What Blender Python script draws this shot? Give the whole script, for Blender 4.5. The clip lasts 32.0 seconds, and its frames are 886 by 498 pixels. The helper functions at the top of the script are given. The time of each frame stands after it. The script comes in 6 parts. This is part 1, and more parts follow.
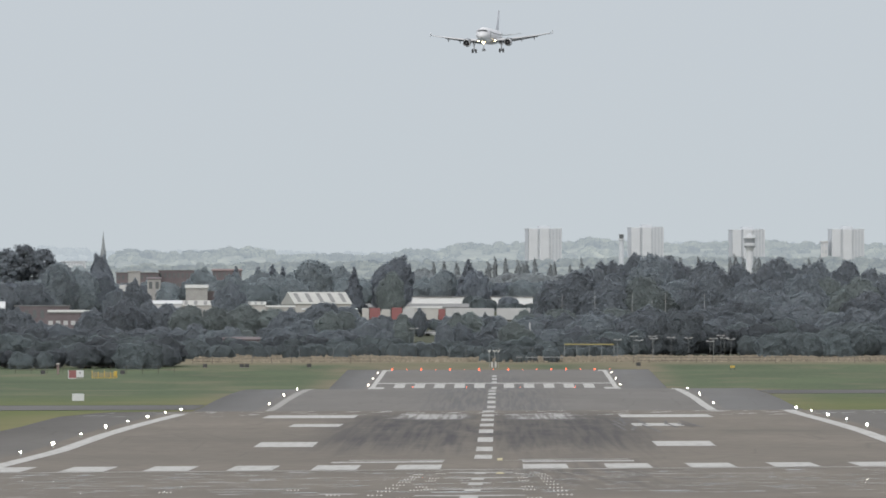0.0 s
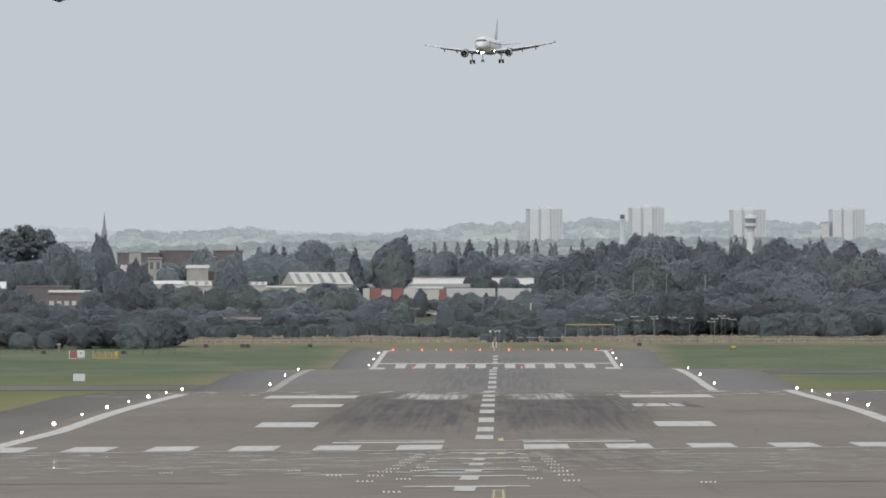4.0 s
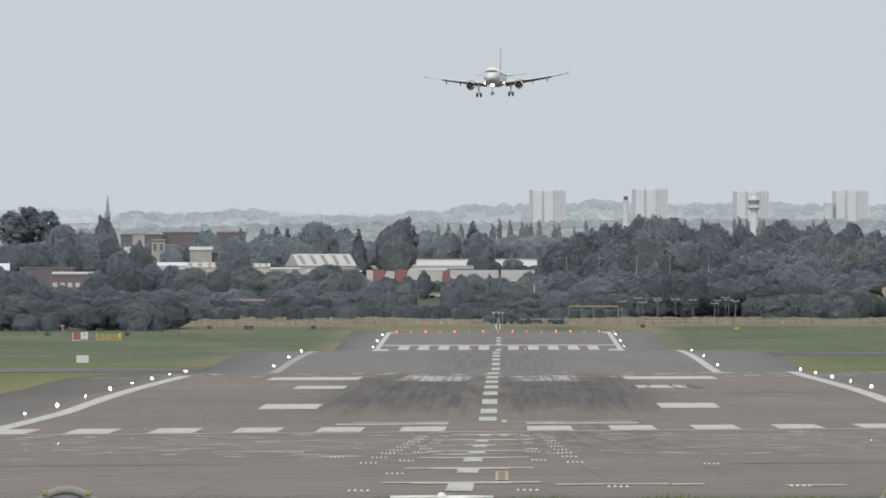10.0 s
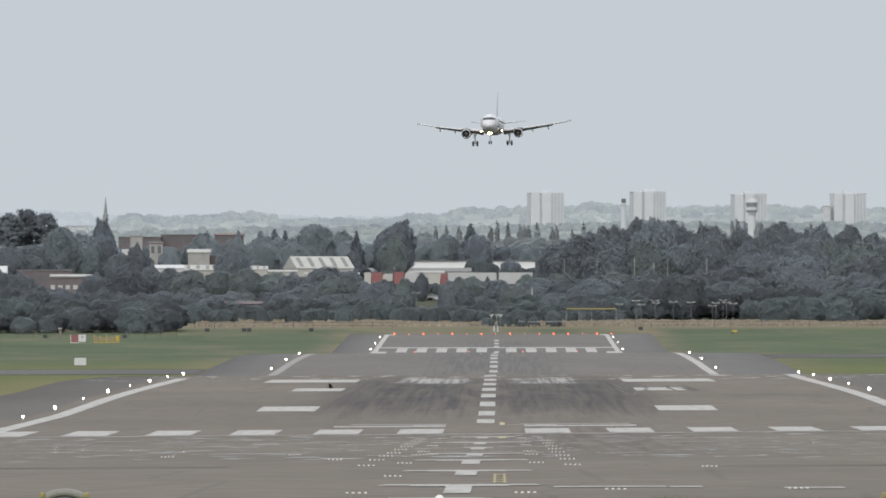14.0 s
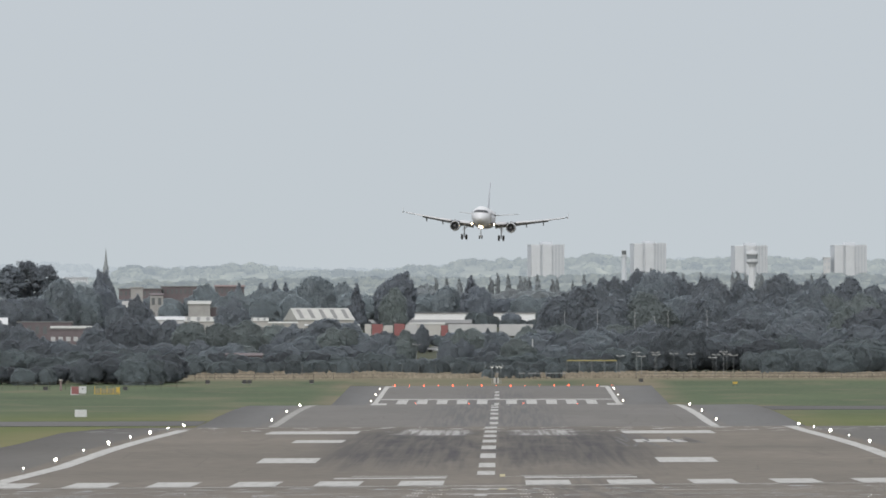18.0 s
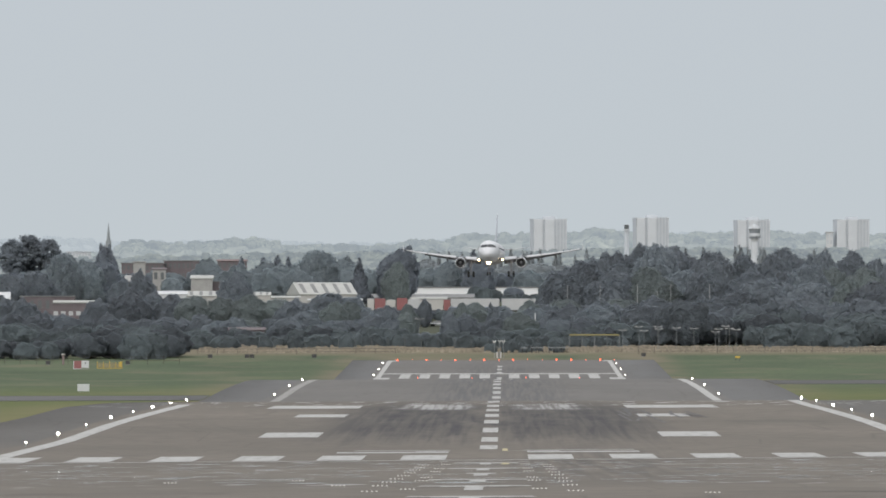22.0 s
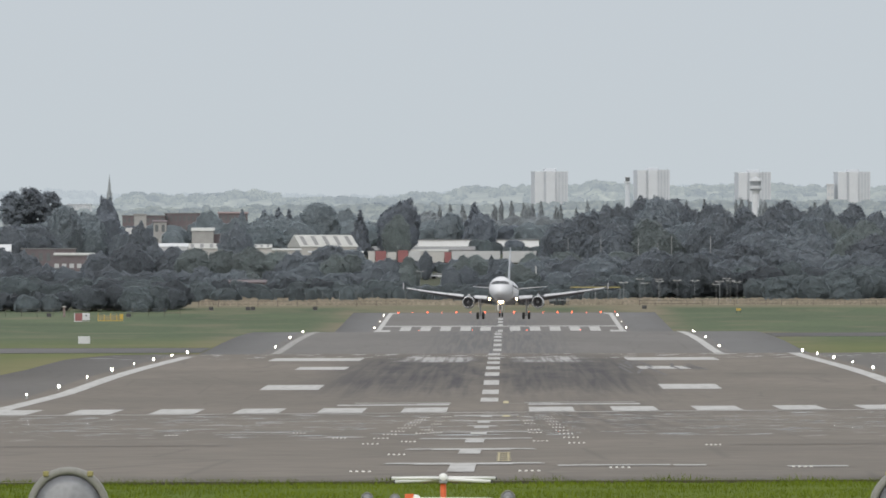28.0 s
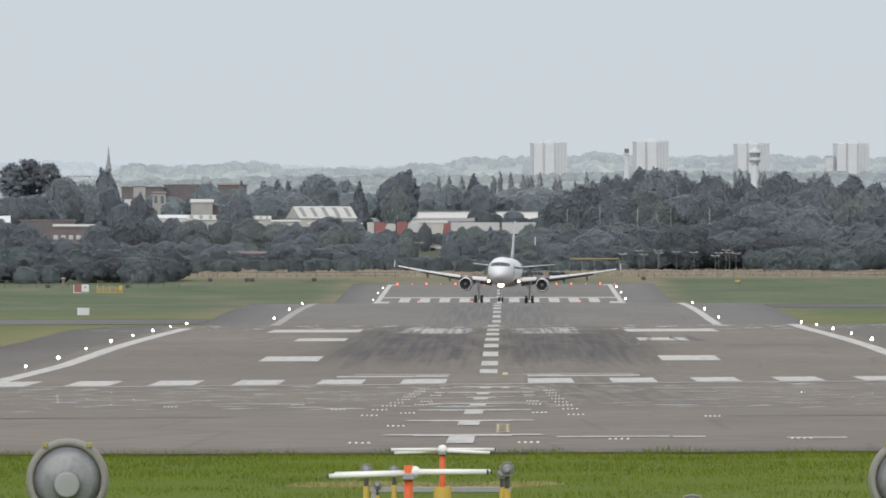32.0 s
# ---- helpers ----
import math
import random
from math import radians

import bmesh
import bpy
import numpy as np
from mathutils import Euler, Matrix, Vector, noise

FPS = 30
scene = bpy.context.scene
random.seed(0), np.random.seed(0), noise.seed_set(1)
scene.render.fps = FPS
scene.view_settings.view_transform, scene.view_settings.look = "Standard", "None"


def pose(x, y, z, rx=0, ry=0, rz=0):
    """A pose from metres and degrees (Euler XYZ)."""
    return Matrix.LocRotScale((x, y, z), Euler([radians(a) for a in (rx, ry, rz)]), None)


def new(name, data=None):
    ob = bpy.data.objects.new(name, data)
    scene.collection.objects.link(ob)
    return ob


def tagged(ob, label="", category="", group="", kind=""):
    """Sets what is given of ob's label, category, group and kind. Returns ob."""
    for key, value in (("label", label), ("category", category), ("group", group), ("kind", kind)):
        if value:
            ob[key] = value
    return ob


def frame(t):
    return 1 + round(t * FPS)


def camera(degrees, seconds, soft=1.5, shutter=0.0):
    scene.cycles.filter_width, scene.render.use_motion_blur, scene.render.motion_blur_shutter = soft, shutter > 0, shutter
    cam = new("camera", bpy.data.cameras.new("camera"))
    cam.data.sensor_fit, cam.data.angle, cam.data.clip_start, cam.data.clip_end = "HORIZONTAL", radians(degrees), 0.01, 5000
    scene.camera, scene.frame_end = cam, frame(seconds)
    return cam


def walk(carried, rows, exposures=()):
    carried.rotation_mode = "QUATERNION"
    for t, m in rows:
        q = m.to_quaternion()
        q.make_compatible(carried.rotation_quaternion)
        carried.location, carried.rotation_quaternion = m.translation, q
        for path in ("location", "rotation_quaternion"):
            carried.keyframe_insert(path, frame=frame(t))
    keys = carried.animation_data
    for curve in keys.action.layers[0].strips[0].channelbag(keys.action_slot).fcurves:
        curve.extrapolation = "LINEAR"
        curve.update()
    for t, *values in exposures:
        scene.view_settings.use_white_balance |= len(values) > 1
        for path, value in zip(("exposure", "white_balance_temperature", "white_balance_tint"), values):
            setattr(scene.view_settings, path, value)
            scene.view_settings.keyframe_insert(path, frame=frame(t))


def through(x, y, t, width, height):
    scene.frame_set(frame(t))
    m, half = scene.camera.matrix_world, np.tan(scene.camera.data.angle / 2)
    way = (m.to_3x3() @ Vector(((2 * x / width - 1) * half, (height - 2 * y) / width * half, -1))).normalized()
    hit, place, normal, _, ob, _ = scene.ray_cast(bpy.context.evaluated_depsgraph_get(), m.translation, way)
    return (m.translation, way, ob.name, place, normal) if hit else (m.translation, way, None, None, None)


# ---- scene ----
# ---------------- camera ----------------
# A long lens on a tripod behind the runway's end; it only tilts and pans a little.
EYE_Z = 2.6
cam = camera(3.0, 32.0, soft=1.75)
# seconds, degrees up, degrees to the left of the runway's axis
PATH = [
    (0, 0.3839, 0.1868),
    (0.5, 0.3956, 0.1868),
    (1, 0.3956, 0.1896),
    (1.5, 0.3839, 0.1868),
    (2, 0.3896, 0.1868),
    (2.5, 0.3632, 0.1896),
    (3, 0.3544, 0.1896),
    (3.5, 0.3370, 0.1896),
    (5.5, 0.2607, 0.1918),
    (6, 0.2393, 0.1898),
    (6.5, 0.2198, 0.1897),
    (7, 0.2080, 0.1839),
    (7.5, 0.2022, 0.1908),
    (8, 0.1757, 0.1908),
    (8.5, 0.2314, 0.1897),
    (9, 0.2608, 0.1985),
    (9.5, 0.2618, 0.1956),
    (10, 0.2549, 0.2015),
    (10.5, 0.2607, 0.1918),
    (11, 0.2520, 0.1956),
    (11.5, 0.2578, 0.1956),
    (12, 0.2578, 0.1907),
    (12.5, 0.2520, 0.1927),
    (13, 0.2656, 0.1927),
    (13.5, 0.2607, 0.1956),
    (15.5, 0.3380, 0.1868),
    (16, 0.3838, 0.1927),
    (16.5, 0.3946, 0.1839),
    (17, 0.4248, 0.1898),
    (17.5, 0.4336, 0.1898),
    (18, 0.4385, 0.1956),
    (18.5, 0.4190, 0.1985),
    (19, 0.4259, 0.2044),
    (19.5, 0.3751, 0.2015),
    (20, 0.3810, 0.2073),
    (20.5, 0.3731, 0.2102),
    (21, 0.3809, 0.2034),
    (21.5, 0.3672, 0.2141),
    (22, 0.3516, 0.2044),
    (22.5, 0.3262, 0.2044),
    (23, 0.3145, 0.2132),
    (23.5, 0.2989, 0.2102),
    (24, 0.2911, 0.2044),
    (24.5, 0.2871, 0.2161),
    (26.5, 0.2374, 0.2171),
    (27, 0.2208, 0.2014),
    (27.5, 0.2080, 0.2015),
    (28, 0.1905, 0.2073),
    (28.5, 0.1709, 0.1985),
    (29, 0.1553, 0.2161),
    (29.5, 0.1250, 0.2113),
    (30, 0.1006, 0.2181),
    (30.5, 0.0967, 0.2044),
    (31, 0.1123, 0.2103),
    (31.5, 0.0967, 0.2044),
    (32, 0.0938, 0.2044),
]
walk(cam, [(t, pose(0, 0, EYE_Z, 90 + up, 0, left)) for t, up, left in PATH],
     exposures=((0, 0.0), (1, -0.05), (3, -0.06), (6, -0.02), (7, 0.0), (9, 0.05), (13, 0.02), (16, -0.01), (19, -0.05), (22, -0.06), (24, -0.04), (28, 0.0), (30, 0.07), (32, 0.12)))

# ---------------- sky and light ----------------
def node_world():
    w = bpy.data.worlds.new("overcast_sky")
    scene.world = w
    w.use_nodes = True
    nt = w.node_tree
    nt.nodes.clear()
    out = nt.nodes.new("ShaderNodeOutputWorld")
    add = nt.nodes.new("ShaderNodeAddShader")
    b1 = nt.nodes.new("ShaderNodeBackground")
    b2 = nt.nodes.new("ShaderNodeBackground")
    sky = nt.nodes.new("ShaderNodeTexSky")
    sky.sky_type = "NISHITA"
    sky.sun_disc = False
    sky.sun_elevation = radians(33)
    sky.sun_rotation = radians(158)
    sky.dust_density = 3.0
    b1.inputs["Strength"].default_value = 0.012
    nt.links.new(sky.outputs[0], b1.inputs["Color"])
    # cloud cover, a little brighter towards the zenith
    tc = nt.nodes.new("ShaderNodeTexCoord")
    sep = nt.nodes.new("ShaderNodeSeparateXYZ")
    nt.links.new(tc.outputs["Generated"], sep.inputs[0])
    ramp = nt.nodes.new("ShaderNodeValToRGB")
    e = ramp.color_ramp.elements
    e[0].position, e[0].color = 0.0, (0.545, 0.60, 0.635, 1)
    e[1].position, e[1].color = 1.0, (1.10, 1.12, 1.14, 1)
    m = e.new(0.022)
    m.color = (0.535, 0.585, 0.635, 1)
    m = e.new(0.25)
    m.color = (0.70, 0.73, 0.76, 1)
    nt.links.new(sep.outputs["Z"], ramp.inputs["Fac"])
    nt.links.new(ramp.outputs["Color"], b2.inputs["Color"])
    b2.inputs["Strength"].default_value = 1.0
    nt.links.new(b1.outputs[0], add.inputs[0])
    nt.links.new(b2.outputs[0], add.inputs[1])
    nt.links.new(add.outputs[0], out.inputs["Surface"])


node_world()
sun = new("sun", bpy.data.lights.new("sun", "SUN"))
sun.data.energy = 1.3
sun.data.angle = radians(50)
sun.data.color = (1.0, 0.96, 0.9)
sun.matrix_basis = pose(0, 0, 300, 57, 0, -22)


# ---------------- materials ----------------
def material(name, color, rough=0.8, metal=0.0, vary=0.15, scale=1.0, fine=8.0, bump=0.0,
             island=0.0, rnd=0.0, stretch=(1, 1, 1), moving=False, spec=0.5, tint=None, coat=0.0):
    """Principled surface with two scales of variation, in metres."""
    mt = bpy.data.materials.new(name)
    mt.use_nodes = True
    nt = mt.node_tree
    N, L = nt.nodes, nt.links
    bs = N["Principled BSDF"]
    bs.inputs["Roughness"].default_value = rough
    bs.inputs["Metallic"].default_value = metal
    bs.inputs["Specular IOR Level"].default_value = spec
    bs.inputs["Coat Weight"].default_value = coat
    if moving:
        src = N.new("ShaderNodeTexCoord").outputs["Object"]
    else:
        src = N.new("ShaderNodeNewGeometry").outputs["Position"]
    mp = N.new("ShaderNodeMapping")
    mp.inputs["Scale"].default_value = stretch
    L.new(src, mp.inputs[0])
    facs = []
    for s, d in ((scale, 3.0), (scale * fine, 5.0)):
        nz = N.new("ShaderNodeTexNoise")
        nz.inputs["Scale"].default_value = s
        nz.inputs["Detail"].default_value = d
        L.new(mp.outputs[0], nz.inputs["Vector"])
        facs.append(nz.outputs["Fac"])
    av = N.new("ShaderNodeMath")
    av.operation = "ADD"
    L.new(facs[0], av.inputs[0])
    L.new(facs[1], av.inputs[1])
    last = av.outputs[0]
    for amount, node, socket in ((rnd, "ShaderNodeObjectInfo", "Random"), (island, "ShaderNodeNewGeometry", "Random Per Island")):
        if amount:
            ml = N.new("ShaderNodeMath")
            ml.operation = "MULTIPLY_ADD"
            L.new(N.new(node).outputs[socket], ml.inputs[0])
            ml.inputs[1].default_value = amount
            L.new(last, ml.inputs[2])
            last = ml.outputs[0]
    top = 1.0 + 0.5 + rnd + island
    mr = N.new("ShaderNodeMapRange")
    mr.inputs["From Min"].default_value = 0.55
    mr.inputs["From Max"].default_value = top
    L.new(last, mr.inputs["Value"])
    mix = N.new("ShaderNodeMix")
    mix.data_type = "RGBA"
    c = color
    a = tuple(max(0.0, k * (1 - vary)) for k in c) + (1,)
    b = tuple(min(1.0, k * (1 + vary)) for k in (tint or c)) + (1,)
    mix.inputs["A"].default_value = a
    mix.inputs["B"].default_value = b
    L.new(mr.outputs[0], mix.inputs["Factor"])
    L.new(mix.outputs["Result"], bs.inputs["Base Color"])
    if bump:
        bp = N.new("ShaderNodeBump")
        bp.inputs["Strength"].default_value = bump
        bp.inputs["Distance"].default_value = 0.02
        L.new(facs[1], bp.inputs["Height"])
        L.new(bp.outputs[0], bs.inputs["Normal"])
    return mt


def glow(name, color, strength):
    mt = bpy.data.materials.new(name)
    mt.use_nodes = True
    bs = mt.node_tree.nodes["Principled BSDF"]
    bs.inputs["Base Color"].default_value = (*color, 1)
    bs.inputs["Roughness"].default_value = 0.3
    bs.inputs["Emission Color"].default_value = (*color, 1)
    bs.inputs["Emission Strength"].default_value = strength
    return mt


AXIS_X = -0.7          # the runway's centre line


def pavement_material():
    """Worn grey asphalt with patches, joints and the black rubber of landings."""
    mt = material("runway_asphalt", (0.179, 0.155, 0.130), rough=0.75, vary=0.30, scale=0.05, fine=20, bump=0.2,
                  stretch=(1, 0.25, 1), spec=0.15)
    nt = mt.node_tree
    N, L = nt.nodes, nt.links
    bs = N["Principled BSDF"]
    base = bs.inputs["Base Color"].links[0].from_socket
    geo = N.new("ShaderNodeNewGeometry").outputs["Position"]
    sep = N.new("ShaderNodeSeparateXYZ")
    L.new(geo, sep.inputs[0])

    def math_(op, a, b=None, c=None):
        n = N.new("ShaderNodeMath")
        n.operation = op
        for i, v in enumerate((a, b, c)):
            if v is None:
                continue
            if isinstance(v, (int, float)):
                n.inputs[i].default_value = v
            else:
                L.new(v, n.inputs[i])
        return n.outputs[0]

    def band(v, lo, hi, soft):
        """1 between lo and hi, with soft ends."""
        a = N.new("ShaderNodeMapRange")
        a.interpolation_type = "SMOOTHSTEP"
        a.inputs["From Min"].default_value, a.inputs["From Max"].default_value = lo - soft, lo + soft
        L.new(v, a.inputs["Value"])
        b = N.new("ShaderNodeMapRange")
        b.interpolation_type = "SMOOTHSTEP"
        b.inputs["From Min"].default_value, b.inputs["From Max"].default_value = hi - soft, hi + soft
        b.inputs["To Min"].default_value, b.inputs["To Max"].default_value = 1, 0
        L.new(v, b.inputs["Value"])
        return math_("MULTIPLY", a.outputs[0], b.outputs[0])

    off = math_("SUBTRACT", sep.outputs["X"], AXIS_X)
    side = math_("ABSOLUTE", off)
    # streaks of rubber: long and thin along the runway
    mp = N.new("ShaderNodeMapping")
    mp.inputs["Scale"].default_value = (1.0, 0.0045, 0)
    L.new(geo, mp.inputs[0])
    nz = N.new("ShaderNodeTexNoise")
    nz.inputs["Scale"].default_value = 2.2
    nz.inputs["Detail"].default_value = 4
    nz.inputs["Distortion"].default_value = 0.5
    L.new(mp.outputs[0], nz.inputs["Vector"])
    st = N.new("ShaderNodeMapRange")
    st.inputs["From Min"].default_value, st.inputs["From Max"].default_value = 0.40, 0.58
    L.new(nz.outputs["Fac"], st.inputs["Value"])
    streak = st.outputs[0]
    mq = N.new("ShaderNodeMapping")
    mq.inputs["Scale"].default_value = (0.45, 0.016, 0)
    L.new(geo, mq.inputs[0])
    nq = N.new("ShaderNodeTexNoise")
    nq.inputs["Scale"].default_value = 1.0
    nq.inputs["Detail"].default_value = 6
    nq.inputs["Roughness"].default_value = 0.7
    L.new(mq.outputs[0], nq.inputs["Vector"])
    blot = N.new("ShaderNodeMapRange")
    blot.inputs["From Min"].default_value, blot.inputs["From Max"].default_value = 0.30, 0.60
    L.new(nq.outputs["Fac"], blot.inputs["Value"])
    wob = math_("MULTIPLY_ADD", nq.outputs["Fac"], 5.0, side)
    zone = math_("MULTIPLY", band(wob, 2.6, 11.6, 2.0), band(math_("MULTIPLY_ADD", nz.outputs["Fac"], 150.0, sep.outputs["Y"]), 955, 1265, 75))
    rub = math_("MULTIPLY", math_("MULTIPLY", math_("MULTIPLY_ADD", streak, 0.35, 0.65), math_("MULTIPLY_ADD", blot.outputs[0], 0.55, 0.45)), zone)
    zone2 = math_("MULTIPLY", band(side, -1.0, 6.5, 3.0), band(sep.outputs["Y"], 1500, 3250, 200))
    rub2 = math_("MULTIPLY", math_("MULTIPLY", streak, zone2), 0.7)
    zone3 = math_("MULTIPLY", band(off, 1.5, 7.5, 2.5), band(sep.outputs["Y"], 500, 800, 120))
    rub3 = math_("MULTIPLY", math_("MULTIPLY", streak, zone3), 0.45)
    tot = math_("MAXIMUM", math_("MAXIMUM", rub, rub2), rub3)
    tot = math_("MULTIPLY", tot, 0.97)
    mix = N.new("ShaderNodeMix")
    mix.data_type = "RGBA"
    L.new(tot, mix.inputs["Factor"])
    L.new(base, mix.inputs["A"])
    mix.inputs["B"].default_value = (0.026, 0.026, 0.036, 1)
    # bluish newer strip on the shoulders
    sh = math_("MULTIPLY", band(side, 23.2, 60, 0.15), band(sep.outputs["Y"], 820, 4000, 60))
    mix2 = N.new("ShaderNodeMix")
    mix2.data_type = "RGBA"
    L.new(math_("MULTIPLY", sh, 0.75), mix2.inputs["Factor"])
    L.new(mix.outputs["Result"], mix2.inputs["A"])
    mix2.inputs["B"].default_value = (0.125, 0.122, 0.12, 1)
    # distance haze: asphalt colour turns bluer grey beyond about 1450 m
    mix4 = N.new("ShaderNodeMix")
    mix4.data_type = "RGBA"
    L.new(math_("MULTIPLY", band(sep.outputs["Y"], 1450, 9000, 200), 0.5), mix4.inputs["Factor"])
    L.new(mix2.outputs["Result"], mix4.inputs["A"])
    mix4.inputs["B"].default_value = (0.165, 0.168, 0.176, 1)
    L.new(mix4.outputs["Result"], bs.inputs["Base Color"])
    # cracks and seal lines, long patches
    mc = N.new("ShaderNodeMapping")
    mc.inputs["Scale"].default_value = (0.22, 0.022, 0)
    L.new(geo, mc.inputs[0])
    vo = N.new("ShaderNodeTexVoronoi")
    vo.feature = "DISTANCE_TO_EDGE"
    vo.inputs["Scale"].default_value = 1.0
    L.new(mc.outputs[0], vo.inputs["Vector"])
    cr = N.new("ShaderNodeMapRange")
    cr.inputs["From Min"].default_value, cr.inputs["From Max"].default_value = 0.0, 0.02
    cr.inputs["To Min"].default_value, cr.inputs["To Max"].default_value = 0.30, 0.0
    L.new(vo.outputs["Distance"], cr.inputs["Value"])
    v2 = N.new("ShaderNodeTexVoronoi")
    v2.inputs["Scale"].default_value = 0.55
    L.new(mc.outputs[0], v2.inputs["Vector"])
    hsv = N.new("ShaderNodeSeparateColor")
    L.new(v2.outputs["Color"], hsv.inputs[0])
    pt = math_("MULTIPLY_ADD", hsv.outputs[0], 0.22, math_("MULTIPLY", nq.outputs["Fac"], 0.5))
    dk = math_("ADD", math_("MULTIPLY", pt, 0.6), cr.outputs[0])
    mix6 = N.new("ShaderNodeMix")
    mix6.data_type = "RGBA"
    L.new(dk, mix6.inputs["Factor"])
    L.new(mix4.outputs["Result"], mix6.inputs["A"])
    mix6.inputs["B"].default_value = (0.085, 0.076, 0.066, 1)
    # pale scraped band across the rubber
    scr = math_("MULTIPLY", math_("MULTIPLY", band(wob, 4.4, 8.2, 0.9), band(sep.outputs["Y"], 1118, 1190, 12)), math_("MULTIPLY_ADD", st.outputs[0], 0.5, 0.15))
    mix8 = N.new("ShaderNodeMix")
    mix8.data_type = "RGBA"
    L.new(scr, mix8.inputs["Factor"])
    L.new(mix6.outputs["Result"], mix8.inputs["A"])
    mix8.inputs["B"].default_value = (0.50, 0.49, 0.48, 1)
    L.new(mix8.outputs["Result"], bs.inputs["Base Color"])
    # damp film in shallow, broken patches: the asphalt mirrors there, and a little on the crests
    mw = N.new("ShaderNodeMapping")
    mw.inputs["Scale"].default_value = (0.55, 0.07, 0)
    L.new(geo, mw.inputs[0])
    nw = N.new("ShaderNodeTexNoise")
    nw.inputs["Scale"].default_value = 1.0
    nw.inputs["Detail"].default_value = 5
    nw.inputs["Roughness"].default_value = 0.6
    L.new(mw.outputs[0], nw.inputs["Vector"])
    pool = N.new("ShaderNodeMapRange")
    pool.inputs["From Min"].default_value, pool.inputs["From Max"].default_value = 0.57, 0.61
    L.new(nw.outputs["Fac"], pool.inputs["Value"])
    damp = math_("MULTIPLY", pool.outputs[0], math_("MAXIMUM", band(sep.outputs["Y"], 430, 705, 35), math_("MULTIPLY", band(sep.outputs["Y"], 1165, 1238, 20), 0.6)))
    for node in [n for n in N if n.type == "BUMP"]:
        L.new(math_("MULTIPLY_ADD", damp, -0.2, 0.2), node.inputs["Strength"])
    gloss = N.new("ShaderNodeMapRange")
    gloss.inputs["To Min"].default_value, gloss.inputs["To Max"].default_value = 0.75, 0.035
    L.new(damp, gloss.inputs["Value"])
    L.new(gloss.outputs[0], bs.inputs["Roughness"])
    shine = N.new("ShaderNodeMapRange")
    shine.inputs["To Min"].default_value, shine.inputs["To Max"].default_value = 0.15, 0.5
    L.new(damp, shine.inputs["Value"])
    L.new(shine.outputs[0], bs.inputs["Specular IOR Level"])
    return mt


def grass_ground():
    """Mown grass: green with dry straw-coloured patches, rougher and drier by the far fence."""
    mt = material("mown_grass", (0.086, 0.122, 0.076), rough=1.0, vary=0.30, scale=0.03, fine=30, bump=0.4,
                  stretch=(1, 0.3, 1), spec=0.1, tint=(0.100, 0.120, 0.070))
    nt = mt.node_tree
    N, L = nt.nodes, nt.links
    bs = N["Principled BSDF"]
    base = bs.inputs["Base Color"].links[0].from_socket
    geo = N.new("ShaderNodeNewGeometry").outputs["Position"]
    sep = N.new("ShaderNodeSeparateXYZ")
    L.new(geo, sep.inputs[0])
    mp = N.new("ShaderNodeMapping")
    mp.inputs["Scale"].default_value = (0.05, 0.012, 0)
    L.new(geo, mp.inputs[0])
    nz = N.new("ShaderNodeTexNoise")
    nz.inputs["Scale"].default_value = 1.0
    nz.inputs["Detail"].default_value = 6
    L.new(mp.outputs[0], nz.inputs["Vector"])
    a = N.new("ShaderNodeMapRange")
    a.inputs["From Min"].default_value, a.inputs["From Max"].default_value = 0.50, 0.70
    L.new(nz.outputs["Fac"], a.inputs["Value"])
    far = N.new("ShaderNodeMapRange")
    far.interpolation_type = "SMOOTHSTEP"
    far.inputs["From Min"].default_value, far.inputs["From Max"].default_value = 3402, 3436
    L.new(sep.outputs["Y"], far.inputs["Value"])
    mx = N.new("ShaderNodeMath")
    mx.operation = "MAXIMUM"
    L.new(far.outputs[0], mx.inputs[0])
    m7 = N.new("ShaderNodeMath")
    m7.operation = "MULTIPLY"
    m7.inputs[1].default_value = 0.6
    L.new(a.outputs[0], m7.inputs[0])
    L.new(m7.outputs[0], mx.inputs[1])
    # straw-coloured verge beside the asphalt
    ab = N.new("ShaderNodeMath")
    ab.operation = "ABSOLUTE"
    L.new(sep.outputs["X"], ab.inputs[0])
    vg = N.new("ShaderNodeMapRange")
    vg.interpolation_type = "SMOOTHSTEP"
    vg.inputs["From Min"].default_value, vg.inputs["From Max"].default_value = 37, 30
    L.new(ab.outputs[0], vg.inputs["Value"])
    vm = N.new("ShaderNodeMath")
    vm.operation = "MULTIPLY"
    vs = N.new("ShaderNodeMath")
    vs.operation = "MULTIPLY_ADD"
    vs.use_clamp = True
    vs.inputs[2].default_value = -1.15
    L.new(nz.outputs["Fac"], vs.inputs[0])
    vs.inputs[1].default_value = 3.6
    L.new(vg.outputs[0], vm.inputs[0])
    L.new(vs.outputs[0], vm.inputs[1])
    yg = N.new("ShaderNodeMath")
    yg.operation = "GREATER_THAN"
    L.new(sep.outputs["Y"], yg.inputs[0])
    yg.inputs[1].default_value = 700
    vn = N.new("ShaderNodeMath")
    vn.operation = "MULTIPLY"
    L.new(vm.outputs[0], vn.inputs[0])
    L.new(yg.outputs[0], vn.inputs[1])
    mv = N.new("ShaderNodeMath")
    mv.operation = "MAXIMUM"
    L.new(mx.outputs[0], mv.inputs[0])
    L.new(vn.outputs[0], mv.inputs[1])
    mx = mv
    mix = N.new("ShaderNodeMix")
    mix.data_type = "RGBA"
    L.new(mx.outputs[0], mix.inputs["Factor"])
    L.new(base, mix.inputs["A"])
    mix.inputs["B"].default_value = (0.188, 0.164, 0.116, 1)
